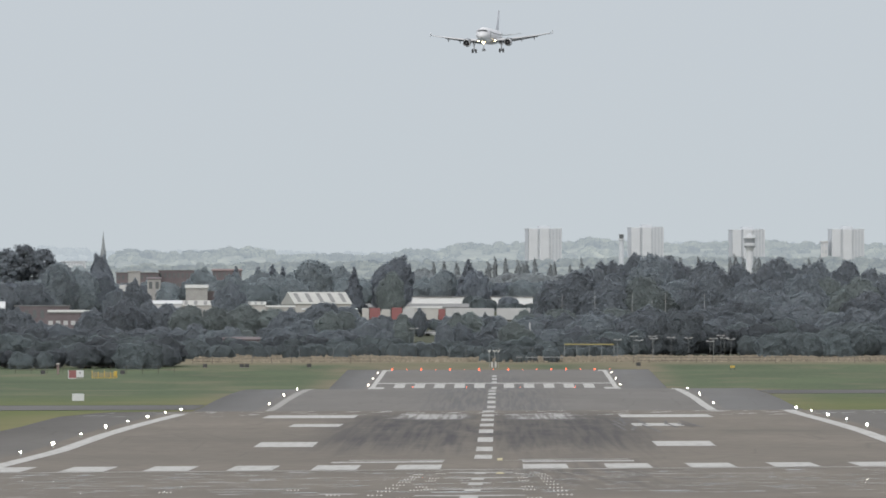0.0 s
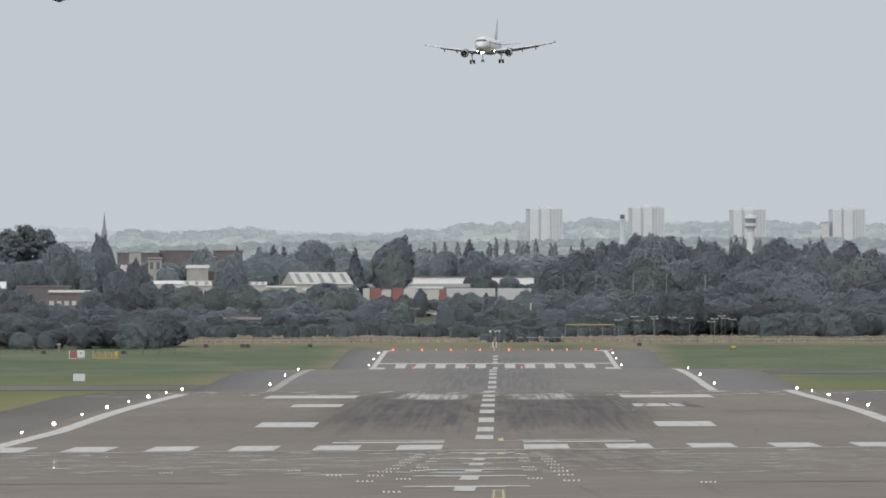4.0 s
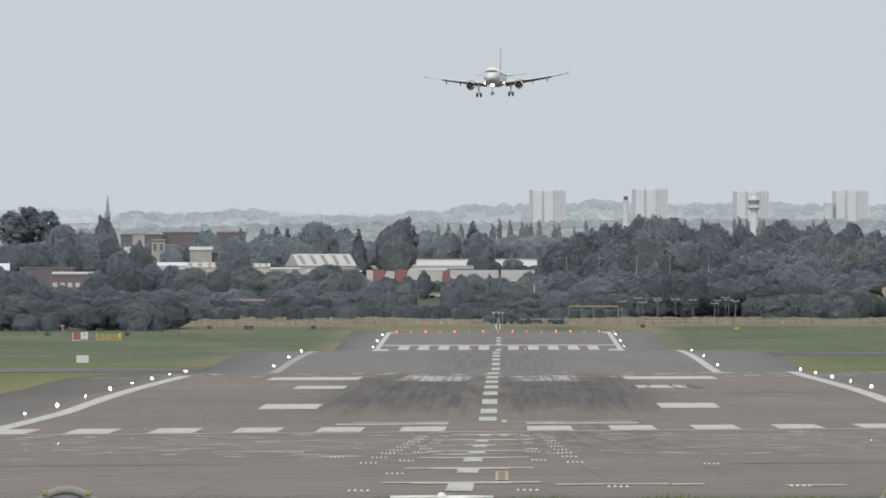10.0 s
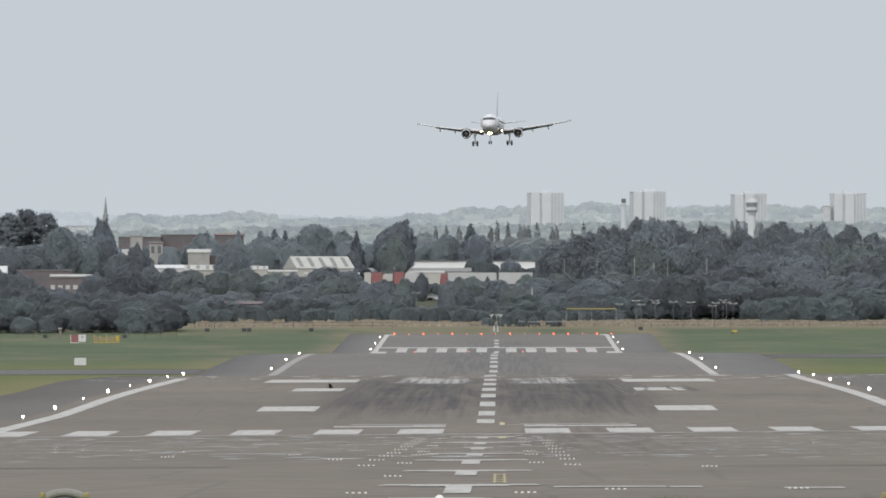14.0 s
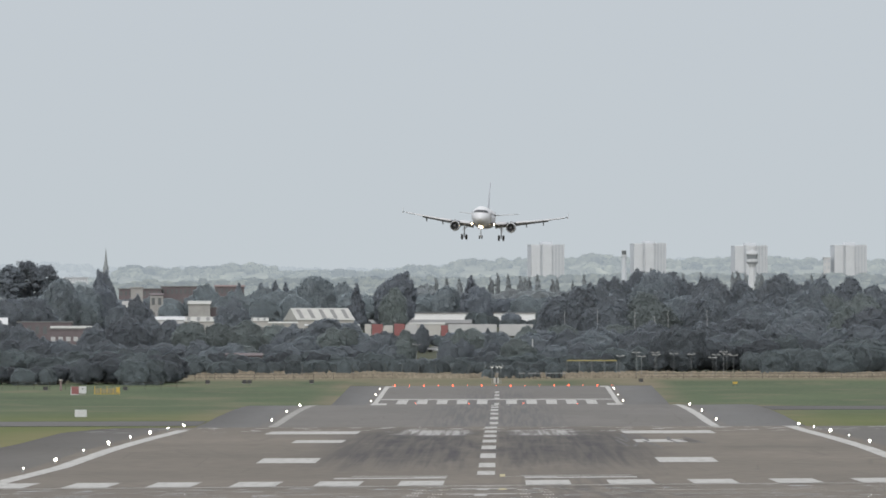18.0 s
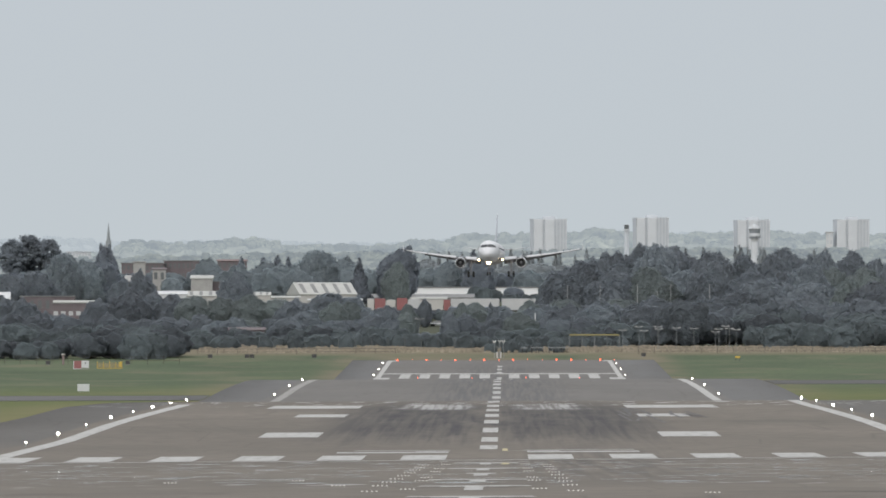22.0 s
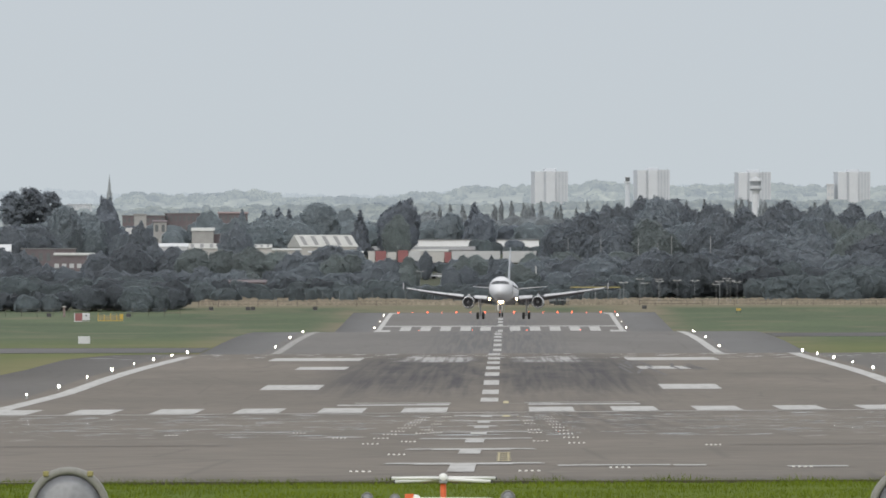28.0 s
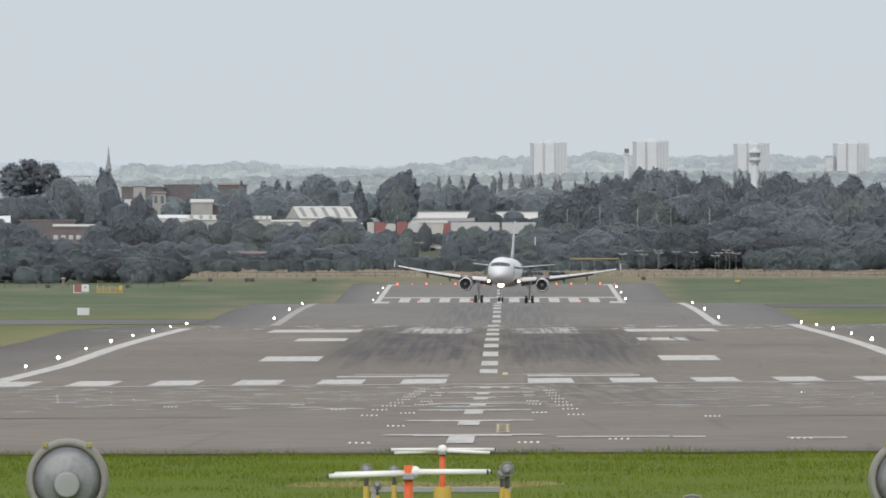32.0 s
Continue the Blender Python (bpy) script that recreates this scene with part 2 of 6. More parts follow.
    scrub = N.new("ShaderNodeMapRange")
    scrub.inputs["From Min"].default_value, scrub.inputs["From Max"].default_value = 3490, 3505
    L.new(sep.outputs["Y"], scrub.inputs["Value"])
    mix3 = N.new("ShaderNodeMix")
    mix3.data_type = "RGBA"
    L.new(scrub.outputs[0], mix3.inputs["Factor"])
    L.new(mix.outputs["Result"], mix3.inputs["A"])
    mix3.inputs["B"].default_value = (0.085, 0.09, 0.065, 1)
    # yellower, lusher grass between runway and taxiways
    lush_y = N.new("ShaderNodeMapRange")
    lush_y.inputs["From Min"].default_value, lush_y.inputs["From Max"].default_value = 1900, 1720
    L.new(sep.outputs["Y"], lush_y.inputs["Value"])
    lush_f = N.new("ShaderNodeMath")
    lush_f.operation = "MULTIPLY"
    lush_f.inputs[1].default_value = 0.5
    L.new(lush_y.outputs[0], lush_f.inputs[0])
    mix9 = N.new("ShaderNodeMix")
    mix9.data_type = "RGBA"
    L.new(lush_f.outputs[0], mix9.inputs["Factor"])
    L.new(mix3.outputs["Result"], mix9.inputs["A"])
    mix9.inputs["B"].default_value = (0.150, 0.158, 0.048, 1)
    mix3 = mix9
    near = N.new("ShaderNodeMath")
    near.operation = "LESS_THAN"
    L.new(sep.outputs["Y"], near.inputs[0])
    near.inputs[1].default_value = 300
    mix5 = N.new("ShaderNodeMix")
    mix5.data_type = "RGBA"
    L.new(near.outputs[0], mix5.inputs["Factor"])
    L.new(mix3.outputs["Result"], mix5.inputs["A"])
    lush = N.new("ShaderNodeMix")
    lush.data_type = "RGBA"
    L.new(nz.outputs["Fac"], lush.inputs["Factor"])
    lush.inputs["A"].default_value = (0.072, 0.116, 0.012, 1)
    lush.inputs["B"].default_value = (0.122, 0.145, 0.024, 1)
    L.new(lush.outputs["Result"], mix5.inputs["B"])
    L.new(mix5.outputs["Result"], bs.inputs["Base Color"])
    return mt


ASPHALT = pavement_material()
GRASS = grass_ground()
PAINT = material("white_road_paint", (0.44, 0.43, 0.415), rough=0.7, vary=0.18, scale=0.4, fine=9, spec=0.3)
OLD_PAINT = material("worn_white_paint", (0.31, 0.30, 0.285), rough=0.8, vary=0.30, scale=0.8, fine=9, spec=0.3)
YELLOW_PAINT = material("yellow_road_paint", (0.46, 0.40, 0.24), rough=0.8, vary=0.2, scale=0.8)


def worn(mt, amount, under=(0.20, 0.19, 0.17)):
    """Paint scuffed away to the asphalt in flecks and short streaks."""
    nt = mt.node_tree
    N, L = nt.nodes, nt.links
    bs = N["Principled BSDF"]
    mp = N.new("ShaderNodeMapping")
    mp.inputs["Scale"].default_value = (2.6, 0.09, 0)
    L.new(N.new("ShaderNodeNewGeometry").outputs["Position"], mp.inputs[0])
    nz = N.new("ShaderNodeTexNoise")
    nz.inputs["Scale"].default_value = 1.0
    nz.inputs["Detail"].default_value = 5
    nz.inputs["Roughness"].default_value = 0.65
    L.new(mp.outputs[0], nz.inputs["Vector"])
    mr = N.new("ShaderNodeMapRange")
    mr.inputs["From Min"].default_value, mr.inputs["From Max"].default_value = 0.48, 0.70
    mr.inputs["To Max"].default_value = amount
    L.new(nz.outputs["Fac"], mr.inputs["Value"])
    mix = N.new("ShaderNodeMix")
    mix.data_type = "RGBA"
    L.new(mr.outputs[0], mix.inputs["Factor"])
    L.new(bs.inputs["Base Color"].links[0].from_socket, mix.inputs["A"])
    mix.inputs["B"].default_value = (*under, 1)
    L.new(mix.outputs["Result"], bs.inputs["Base Color"])


worn(PAINT, 0.55)
worn(OLD_PAINT, 0.8)


def leafy(name, color, tint, through=0.5, **kw):
    """Foliage: leaves scatter light and let some of it through."""
    mt = material(name, color, tint=tint, rough=0.85, spec=0.35, **kw)
    nt = mt.node_tree
    bs = nt.nodes["Principled BSDF"]
    bs.inputs["Sheen Weight"].default_value = 0.1
    tr = nt.nodes.new("ShaderNodeBsdfTranslucent")
    mx = nt.nodes.new("ShaderNodeMixShader")
    nt.links.new(bs.inputs["Base Color"].links[0].from_socket, tr.inputs["Color"])
    mx.inputs[0].default_value = through
    nt.links.new(bs.outputs[0], mx.inputs[1])
    nt.links.new(tr.outputs[0], mx.inputs[2])
    nt.links.new(mx.outputs[0], nt.nodes["Material Output"].inputs["Surface"])
    return mt


# Haze mixed into the leaf colours, paler and bluer, most in MID and FAR
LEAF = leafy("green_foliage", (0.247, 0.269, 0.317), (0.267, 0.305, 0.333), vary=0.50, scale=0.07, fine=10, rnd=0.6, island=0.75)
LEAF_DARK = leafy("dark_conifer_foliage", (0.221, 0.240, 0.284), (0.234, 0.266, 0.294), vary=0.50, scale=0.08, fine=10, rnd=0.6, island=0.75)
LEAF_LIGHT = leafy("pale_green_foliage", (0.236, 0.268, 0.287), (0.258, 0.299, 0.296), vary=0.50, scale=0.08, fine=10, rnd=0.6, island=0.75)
LEAF_MID = leafy("hazed_grey_green_foliage", (0.391, 0.415, 0.450), (0.406, 0.442, 0.461), vary=0.50, scale=0.06, fine=10, rnd=0.6, island=0.75)
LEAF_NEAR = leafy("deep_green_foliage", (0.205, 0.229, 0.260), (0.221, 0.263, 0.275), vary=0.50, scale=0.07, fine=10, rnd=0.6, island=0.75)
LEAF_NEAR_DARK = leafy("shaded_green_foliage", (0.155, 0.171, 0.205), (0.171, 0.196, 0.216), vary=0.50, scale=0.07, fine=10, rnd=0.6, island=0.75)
LEAF_FAR = leafy("hazed_green_foliage", (0.317, 0.356, 0.403), (0.334, 0.387, 0.412), vary=0.50, scale=0.07, fine=10, rnd=0.6, island=0.75)
LEAF_FAR_DARK = leafy("hazed_dark_foliage", (0.267, 0.294, 0.349), (0.280, 0.317, 0.357), vary=0.50, scale=0.08, fine=10, rnd=0.6, island=0.75)
BARK = material("brown_bark", (0.11, 0.09, 0.07), rough=0.95, vary=0.3, scale=2)


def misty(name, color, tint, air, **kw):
    """Woods of the far backdrop; emission paints in the haze of miles of air."""
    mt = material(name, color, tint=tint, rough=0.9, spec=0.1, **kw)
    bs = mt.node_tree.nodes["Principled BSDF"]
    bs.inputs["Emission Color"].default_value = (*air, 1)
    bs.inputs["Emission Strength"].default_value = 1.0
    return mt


# last colour is the haze glow, brighter ridge by ridge with distance
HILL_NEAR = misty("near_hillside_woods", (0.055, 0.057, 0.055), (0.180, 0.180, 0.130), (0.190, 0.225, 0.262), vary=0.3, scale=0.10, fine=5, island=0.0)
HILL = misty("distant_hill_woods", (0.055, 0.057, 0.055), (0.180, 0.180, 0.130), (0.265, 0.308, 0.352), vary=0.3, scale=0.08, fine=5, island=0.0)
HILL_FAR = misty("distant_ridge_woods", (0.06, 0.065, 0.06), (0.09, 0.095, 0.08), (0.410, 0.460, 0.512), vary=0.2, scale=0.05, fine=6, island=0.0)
BRIGHT_CLAD = material("bright_white_cladding", (0.80, 0.81, 0.82), rough=0.5, vary=0.05, scale=0.3)
WHITE_CLAD = material("white_cladding", (0.575, 0.585, 0.595), rough=0.6, vary=0.08, scale=0.3)
PALE_ROOF = material("pale_sheet_roof", (0.44, 0.44, 0.42), rough=0.7, vary=0.15, scale=0.3)
GREY_ROOF = material("grey_sheet_roof", (0.22, 0.22, 0.22), rough=0.8, vary=0.2, scale=0.4)
# brick red greyed towards blue, distance haze put into the colour
BRICK = material("red_brown_brick", (0.165, 0.140, 0.148), rough=0.9, vary=0.2, scale=0.6)
TILE_ROOF = material("red_tile_roof", (0.225, 0.172, 0.168), rough=0.9, vary=0.2, scale=0.8)
CONCRETE = material("weathered_concrete", (0.36, 0.355, 0.345), rough=0.9, vary=0.2, scale=0.4)
# tower walls and panes paled towards blue to paint in the haze
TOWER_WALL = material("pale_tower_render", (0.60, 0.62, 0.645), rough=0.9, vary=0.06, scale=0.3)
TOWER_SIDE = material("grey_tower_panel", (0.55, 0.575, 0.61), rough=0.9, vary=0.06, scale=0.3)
PANE = material("hazed_window_glass", (0.49, 0.52, 0.55), rough=0.5, vary=0.2, scale=0.8, rnd=0.4)
DARK_PANE = material("dark_window_glass", (0.12, 0.13, 0.135), rough=0.3, vary=0.2, scale=1)
RED_BOX = material("red_painted_steel", (0.265, 0.105, 0.105), rough=0.6, vary=0.15, scale=0.6)
BLUE_BOX = material("blue_painted_steel", (0.12, 0.18, 0.30), rough=0.6, vary=0.15, scale=0.6)
CREAM = material("cream_panel", (0.46, 0.45, 0.43), rough=0.7, vary=0.1, scale=0.5)
PALE_BOX = material("pale_trailer_panel", (0.46, 0.465, 0.47), rough=0.6, vary=0.1, scale=0.5)
PALE_POST = material("pale_concrete_post", (0.42, 0.425, 0.43), rough=0.8, vary=0.1, scale=1)
STEEL = material("galvanised_steel", (0.30, 0.31, 0.315), rough=0.5, metal=0.2, vary=0.12, scale=2)
DARK_STEEL = material("dark_steel", (0.05, 0.05, 0.052), rough=0.6, vary=0.2, scale=4)
ORANGE = material("orange_enamel", (0.62, 0.11, 0.025), rough=0.45, vary=0.15, scale=5)
WHITE_TUBE = material("white_plastic_tube", (0.74, 0.74, 0.72), rough=0.4, vary=0.08, scale=5)
YELLOW = material("yellow_enamel", (0.52, 0.36, 0.07), rough=0.5, vary=0.15, scale=4)
OLIVE = material("faded_yellow_enamel", (0.30, 0.265, 0.11), rough=0.7, vary=0.2, scale=1.5)
LENS = material("lamp_glass", (0.20, 0.205, 0.22), rough=0.42, vary=0.25, scale=9, coat=0.5)
REFLECTOR = material("lamp_rim", (0.23, 0.225, 0.205), rough=0.6, metal=0.0, vary=0.15, scale=12)
WHITE_GLOW = glow("white_lamp", (1.0, 0.90, 0.70), 28.0)
RED_GLOW = glow("red_lamp", (1.0, 0.13, 0.05), 2.6)
BEAM_GLOW = glow("landing_light", (1.0, 0.74, 0.42), 14.0)
HULL = material("white_aircraft_paint", (0.66, 0.665, 0.69), spec=0.25, rough=0.55, vary=0.04, scale=0.6, moving=True)
BELLY = material("light_grey_aircraft_paint", (0.40, 0.40, 0.42), rough=0.5, vary=0.06, scale=0.8, moving=True)
WING_SKIN = material("grey_wing_paint", (0.185, 0.185, 0.20), spec=0.3, rough=0.5, vary=0.08, scale=0.9, moving=True)
SLAT = material("bright_leading_edge", (0.56, 0.56, 0.58), spec=0.3, rough=0.45, vary=0.05, scale=1, moving=True)
TAILSKIN = material("blue_grey_tail_paint", (0.42, 0.445, 0.49), rough=0.45, vary=0.06, scale=0.6, moving=True)
NACELLE = material("white_nacelle", (0.40, 0.41, 0.44), rough=0.35, vary=0.05, scale=1, moving=True)
LIP = material("polished_intake_lip", (0.62, 0.62, 0.62), rough=0.25, metal=0.8, vary=0.05, scale=2, moving=True)
FAN = material("dark_fan", (0.03, 0.03, 0.033), rough=0.5, vary=0.2, scale=3, moving=True)
TYRE = material("black_tyre", (0.022, 0.022, 0.022), rough=0.9, vary=0.2, scale=6, moving=True)
STRUT = material("grey_gear_strut", (0.22, 0.22, 0.23), rough=0.4, metal=0.3, vary=0.1, scale=5, moving=True)
COCKPIT = material("cockpit_glass", (0.045, 0.048, 0.055), spec=0.35, rough=0.3, vary=0.1, scale=2, moving=True)
BLACK_FEATHER = material("black_feathers", (0.012, 0.011, 0.011), rough=0.8, vary=0.3, scale=20, moving=True)
PALE_FEATHER = material("pale_brown_feathers", (0.20, 0.17, 0.155), rough=0.8, vary=0.3, scale=20, moving=True)
FEATHER = material("dark_brown_feathers", (0.03, 0.026, 0.025), rough=0.8, vary=0.3, scale=20, moving=True)


# ---------------- mesh helpers ----------------
def obj(name, bm, mt, parent=None, label="", smooth=False):
    me = bpy.data.meshes.new(name)
    bmesh.ops.recalc_face_normals(bm, faces=bm.faces)
    bm.to_mesh(me)
    bm.free()
    if smooth:
        for p in me.polygons:
            p.use_smooth = True
    me.materials.append(mt)
    o = new(name, me)
    if parent:
        o.parent = parent
    if label:
        tagged(o, label)
    return o


def part(name, bm, mt, parent, label="", smooth=False):
    return obj(name, bm, mt, parent, label, smooth)


def shared(name, mesh, parent, m):
    """Another object on a mesh that exists already."""
    o = new(name, mesh)
    o.parent = parent
    o.matrix_basis = m
    return o


def thing(name, m, label, category, group="", kind=""):
    e = new(name)
    e.empty_display_size = 0.5
    e.matrix_basis = m
    return tagged(e, label, category, group, kind)


def add_box(bm, x0, x1, y0, y1, z0, z1, bevel=0.0):
    vs = [bm.verts.new((x, y, z)) for x in (x0, x1) for y in (y0, y1) for z in (z0, z1)]
    fs = [(0, 1, 3, 2), (4, 6, 7, 5), (0, 4, 5, 1), (2, 3, 7, 6), (0, 2, 6, 4), (1, 5, 7, 3)]
    faces = [bm.faces.new([vs[i] for i in f]) for f in fs]
    if bevel:
        es = list({e for f in faces for e in f.edges})
        bmesh.ops.bevel(bm, geom=es, offset=bevel, segments=1, affect="EDGES")


def box(x0, x1, y0, y1, z0, z1, bevel=0.0):
    bm = bmesh.new()
    add_box(bm, x0, x1, y0, y1, z0, z1, bevel)
    return bm


def add_tube(bm, a, b, ra, rb=None, n=10, caps=True):
    """A tapered tube from a to b."""
    a, b = Vector(a), Vector(b)
    rb = ra if rb is None else rb
    q = (b - a).to_track_quat("Z", "Y").to_matrix()
    rings = []
    for c, r in ((a, ra), (b, rb)):
        rings.append([bm.verts.new(c + q @ Vector((r * math.cos(2 * math.pi * i / n), r * math.sin(2 * math.pi * i / n), 0)))
                      for i in range(n)])
    for i in range(n):
        j = (i + 1) % n
        bm.faces.new((rings[0][i], rings[0][j], rings[1][j], rings[1][i]))
    if caps:
        bm.faces.new(list(reversed(rings[0])))
        bm.faces.new(rings[1])


def tube(a, b, ra, rb=None, n=10):
    bm = bmesh.new()
    add_tube(bm, a, b, ra, rb, n)
    return bm


def ring_loft(rings, caps=True):
    """Skin over a row of closed rings of points."""
    bm = bmesh.new()
    vs = [[bm.verts.new(p) for p in r] for r in rings]
    n = len(vs[0])
    for a, b in zip(vs, vs[1:]):
        for i in range(n):
            j = (i + 1) % n
            bm.faces.new((a[i], a[j], b[j], b[i]))
    if caps:
        bm.faces.new(list(reversed(vs[0])))
        bm.faces.new(vs[-1])
    return bm


def ball(c, r, n=12):
    bm = bmesh.new()
    bmesh.ops.create_uvsphere(bm, u_segments=n, v_segments=n // 2 + 1, radius=r, matrix=Matrix.Translation(c))
    return bm


# ---------------- the lie of the land ----------------
# distance along the runway's axis, height of the ground on the axis
PROFILE = ((-400, -1.0), (0, -0.9), (60, -0.85), (150, -0.9), (200, -0.72), (225, -0.56), (235, -0.40), (246, -0.16), (255, -0.04),
           (290, -0.16), (355, -0.47), (420, -0.725), (485, -1.045), (550, -1.33), (615, -1.59), (680, -1.87), (722, -2.0),
           (750, -1.97), (790, -1.95), (867, -1.90), (970, -1.50), (1030, -1.345), (1092, -1.22), (1180, -1.08), (1235, -0.93),
           (1300, -1.35), (1450, -2.4), (1600, -2.45), (1660, -2.17), (1720, -1.88), (1800, -1.37), (1900, -0.89), (1980, -0.64),
           (2030, -0.60), (2120, -1.05), (2300, -1.4), (2527, -1.7), (2750, -2.05), (2960, -2.25), (2995, -2.13), (3100, -1.23),
           (3350, 0.92), (3385, 1.25), (3450, 3.0), (3500, 3.9))
PROFILE_FAR = ((3600, 4.4), (3800, 5.2), (3940, 7.0), (4040, 11.0), (4090, 12.1), (4200, 14.0), (4400, 17.3), (4600, 21.0), (4750, 24.0), (5000, 25.0))
_y = np.array([p[0] for p in PROFILE + PROFILE_FAR], float)
_z = np.array([p[1] for p in PROFILE + PROFILE_FAR], float)
_ys = np.concatenate([np.arange(-400, 700, 10.0), np.arange(700, 5001, 10.0)])
_raw = np.interp(np.arange(-440, 5041, 2.0), _y, _z)
_k = np.hanning(17)
_sm = np.convolve(np.pad(_raw, 8, "edge"), _k / _k.sum(), "valid")
_grid = np.arange(-440, 5041, 2.0)


def lie(x, y):
    """Height of the ground."""
    z = float(np.interp(y, _grid, _sm))
    s = float(np.interp(y, (200, 255, 720, 770, 884, 3000), (0.004, 0.004, 0.0075, 0.006, 0.003, 0.002)))
    return z + s * min(60.0, max(-60.0, x - AXIS_X))


def sheet(name, xs_of, ys, lift, mt, parent=None, label="", thick=0.0):
    """A surface that follows the ground; xs_of(y) gives the places across."""
    verts, faces = [], []
    n = None
    for i, y in enumerate(ys):
        xs = xs_of(y)
        n = len(xs)
        verts += [(x, y, lie(x, y) + lift) for x in xs]
        if i:
            a, b = (i - 1) * n, i * n
            faces += [(a + k, a + k + 1, b + k + 1, b + k) for k in range(n - 1)]
    if thick:
        m = len(verts)
        rim = list(range(n)) + [i * n + n - 1 for i in range(1, len(ys))] + \
            [m - 1 - k for k in range(1, n)] + [i * n for i in range(len(ys) - 2, 0, -1)]
        verts += [(verts[i][0], verts[i][1], verts[i][2] - thick) for i in rim]
        for k in range(len(rim)):
            j = (k + 1) % len(rim)
            faces.append((rim[k], rim[j], m + j, m + k))
    me = bpy.data.meshes.new(name)
    me.from_pydata(verts, [], faces)
    for p in me.polygons:
        p.use_smooth = True
    me.materials.append(mt)
    o = new(name, me)
    if parent:
        o.parent = parent
    if label:
        tagged(o, label)
    return o


def steps(a, b, d):
    n = max(1, int(math.ceil((b - a) / d)))
    return [a + (b - a) * i / n for i in range(n + 1)]


GX = [-2500, -1200, -600, -300, -200, -130, -90, -61, -45, -30, -20, -10, 0, 10, 20, 30, 45, 60, 90, 130, 200, 300, 600, 1200, 2500]
ground = sheet("ground", lambda y: GX, [float(v) for v in _ys], 0.0, GRASS)
tagged(ground, "mown airfield grass, green with dry straw patches", "ground", kind="structure")


def runway_edges(y):
    left = float(np.interp(y, (940, 990, 1040, 1170, 1222, 1240, 1330), (-33, -29.5, -29.4, -30.3, -28.5, -24.0, -30)))
    right = float(np.interp(y, (1240, 1300), (70, 30)))
    return left, right


def runway_xs(y):
    a, b = runway_edges(y)
    return [a] + [a + (b - a) * k / 10 for k in range(1, 10)] + [b]


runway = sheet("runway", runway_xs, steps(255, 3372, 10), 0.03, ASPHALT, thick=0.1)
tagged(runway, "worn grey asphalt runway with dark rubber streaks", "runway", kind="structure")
TAXI = material("taxiway_asphalt", (0.125, 0.122, 0.12), rough=0.9, vary=0.2, scale=0.08, fine=15, spec=0.2)
tagged(sheet("taxiway", lambda y: steps(-330, -30.2, 30), steps(1680, 1742, 8), 0.035, TAXI, thick=0.1),
       "grey asphalt taxiway leaving the runway", "taxiway", kind="structure")
tagged(sheet("taxiway", lambda y: steps(30.2, 330, 30), steps(1885, 1962, 8), 0.035, TAXI, thick=0.1),
       "grey asphalt taxiway leaving the runway", "taxiway", kind="structure")


def paint(name, x0, x1, y0, y1, mt=PAINT, x0b=None, x1b=None, lift=0.042):
    """A painted mark on the runway, x from the centre line; it may taper."""
    x0b = x0 if x0b is None else x0b
    x1b = x1 if x1b is None else x1b

    def across(y):
        f = (y - y0) / (y1 - y0)
        return [AXIS_X + x0 + (x0b - x0) * f, AXIS_X + x1 + (x1b - x1) * f]
    return sheet(name, across, steps(y0, y1, 10), lift, mt, runway)


# threshold stripes at both ends
for side in (-1, 1):
    for k in range(6):
        a = 1.78 + 3.6 * k
        x0, x1 = sorted((side * a, side * (a + 1.95)))
        paint("threshold_stripe", x0, x1, 723, 752)
    for k in range(5):
        a = 1.7 + 3.6 * k
        x0, x1 = sorted((side * a, side * (a + 1.9)))
        paint("threshold_stripe", x0, x1, 3012, 3085)
# transverse bar just before the near threshold, old bars behind it
paint("threshold_line", -30, 26, 716.0, 719.6, PAINT)
for side in (-1, 1):
    x0, x1 = sorted((side * 1.8, side * 6.9))
    paint("old_bar", x0, x1, 767, 775, PAINT)
    paint("old_bar", x0 * 0.9, x1 * 0.98, 782, 787, OLD_PAINT)
    x0, x1 = sorted((side * 1.8, side * 3.3))
    paint("bright_bar", x0, x1, 776.4, 780, PAINT)
# touchdown zone and aiming point
for side in (-1, 1):
    for a, b, y0, y1 in ((9.0, 12.1, 884, 914), (9.0, 12.1, 1032, 1062), (9.0, 15.2, 1136, 1176), (9.0, 15.0, 2850, 2890)):
        x0, x1 = sorted((side * a, side * b))
        paint("touchdown_bar", x0, x1, y0, y1)
paint("threshold_line", -21.5, 21.5, 3090, 3104, PAINT)
# centre line
for k in range(36):
    y = 792 + 60 * k
    if y < 2960:
        paint("centre_line_bar", -0.42, 0.42, y, y + 30)
for y in (3000, 3100, 3160, 3220):
    paint("centre_line_bar", -0.45, 0.45, y, y + 30)
# edge lines
for side in (-1, 1):
    x0, x1 = sorted((side * 21.3, side * 22.2))
    for y0, y1, mt in ((752, 1300 if side > 0 else 1195, PAINT), (1300 if side > 0 else 1600, 2100, OLD_PAINT if side < 0 else PAINT), (2100, 2990, PAINT), (3025, 3345, PAINT)):
        paint("edge_line", x0, x1, y0, y1, mt)
    x0, x1 = sorted((side * 19.6, side * 22.4))
    paint("threshold_corner", x0, x1, 2995, 3025)
    x0, x1 = sorted((side * 20.4, side * 22.2))
    paint("corner_mark", x0, x1, 3345, 3362)
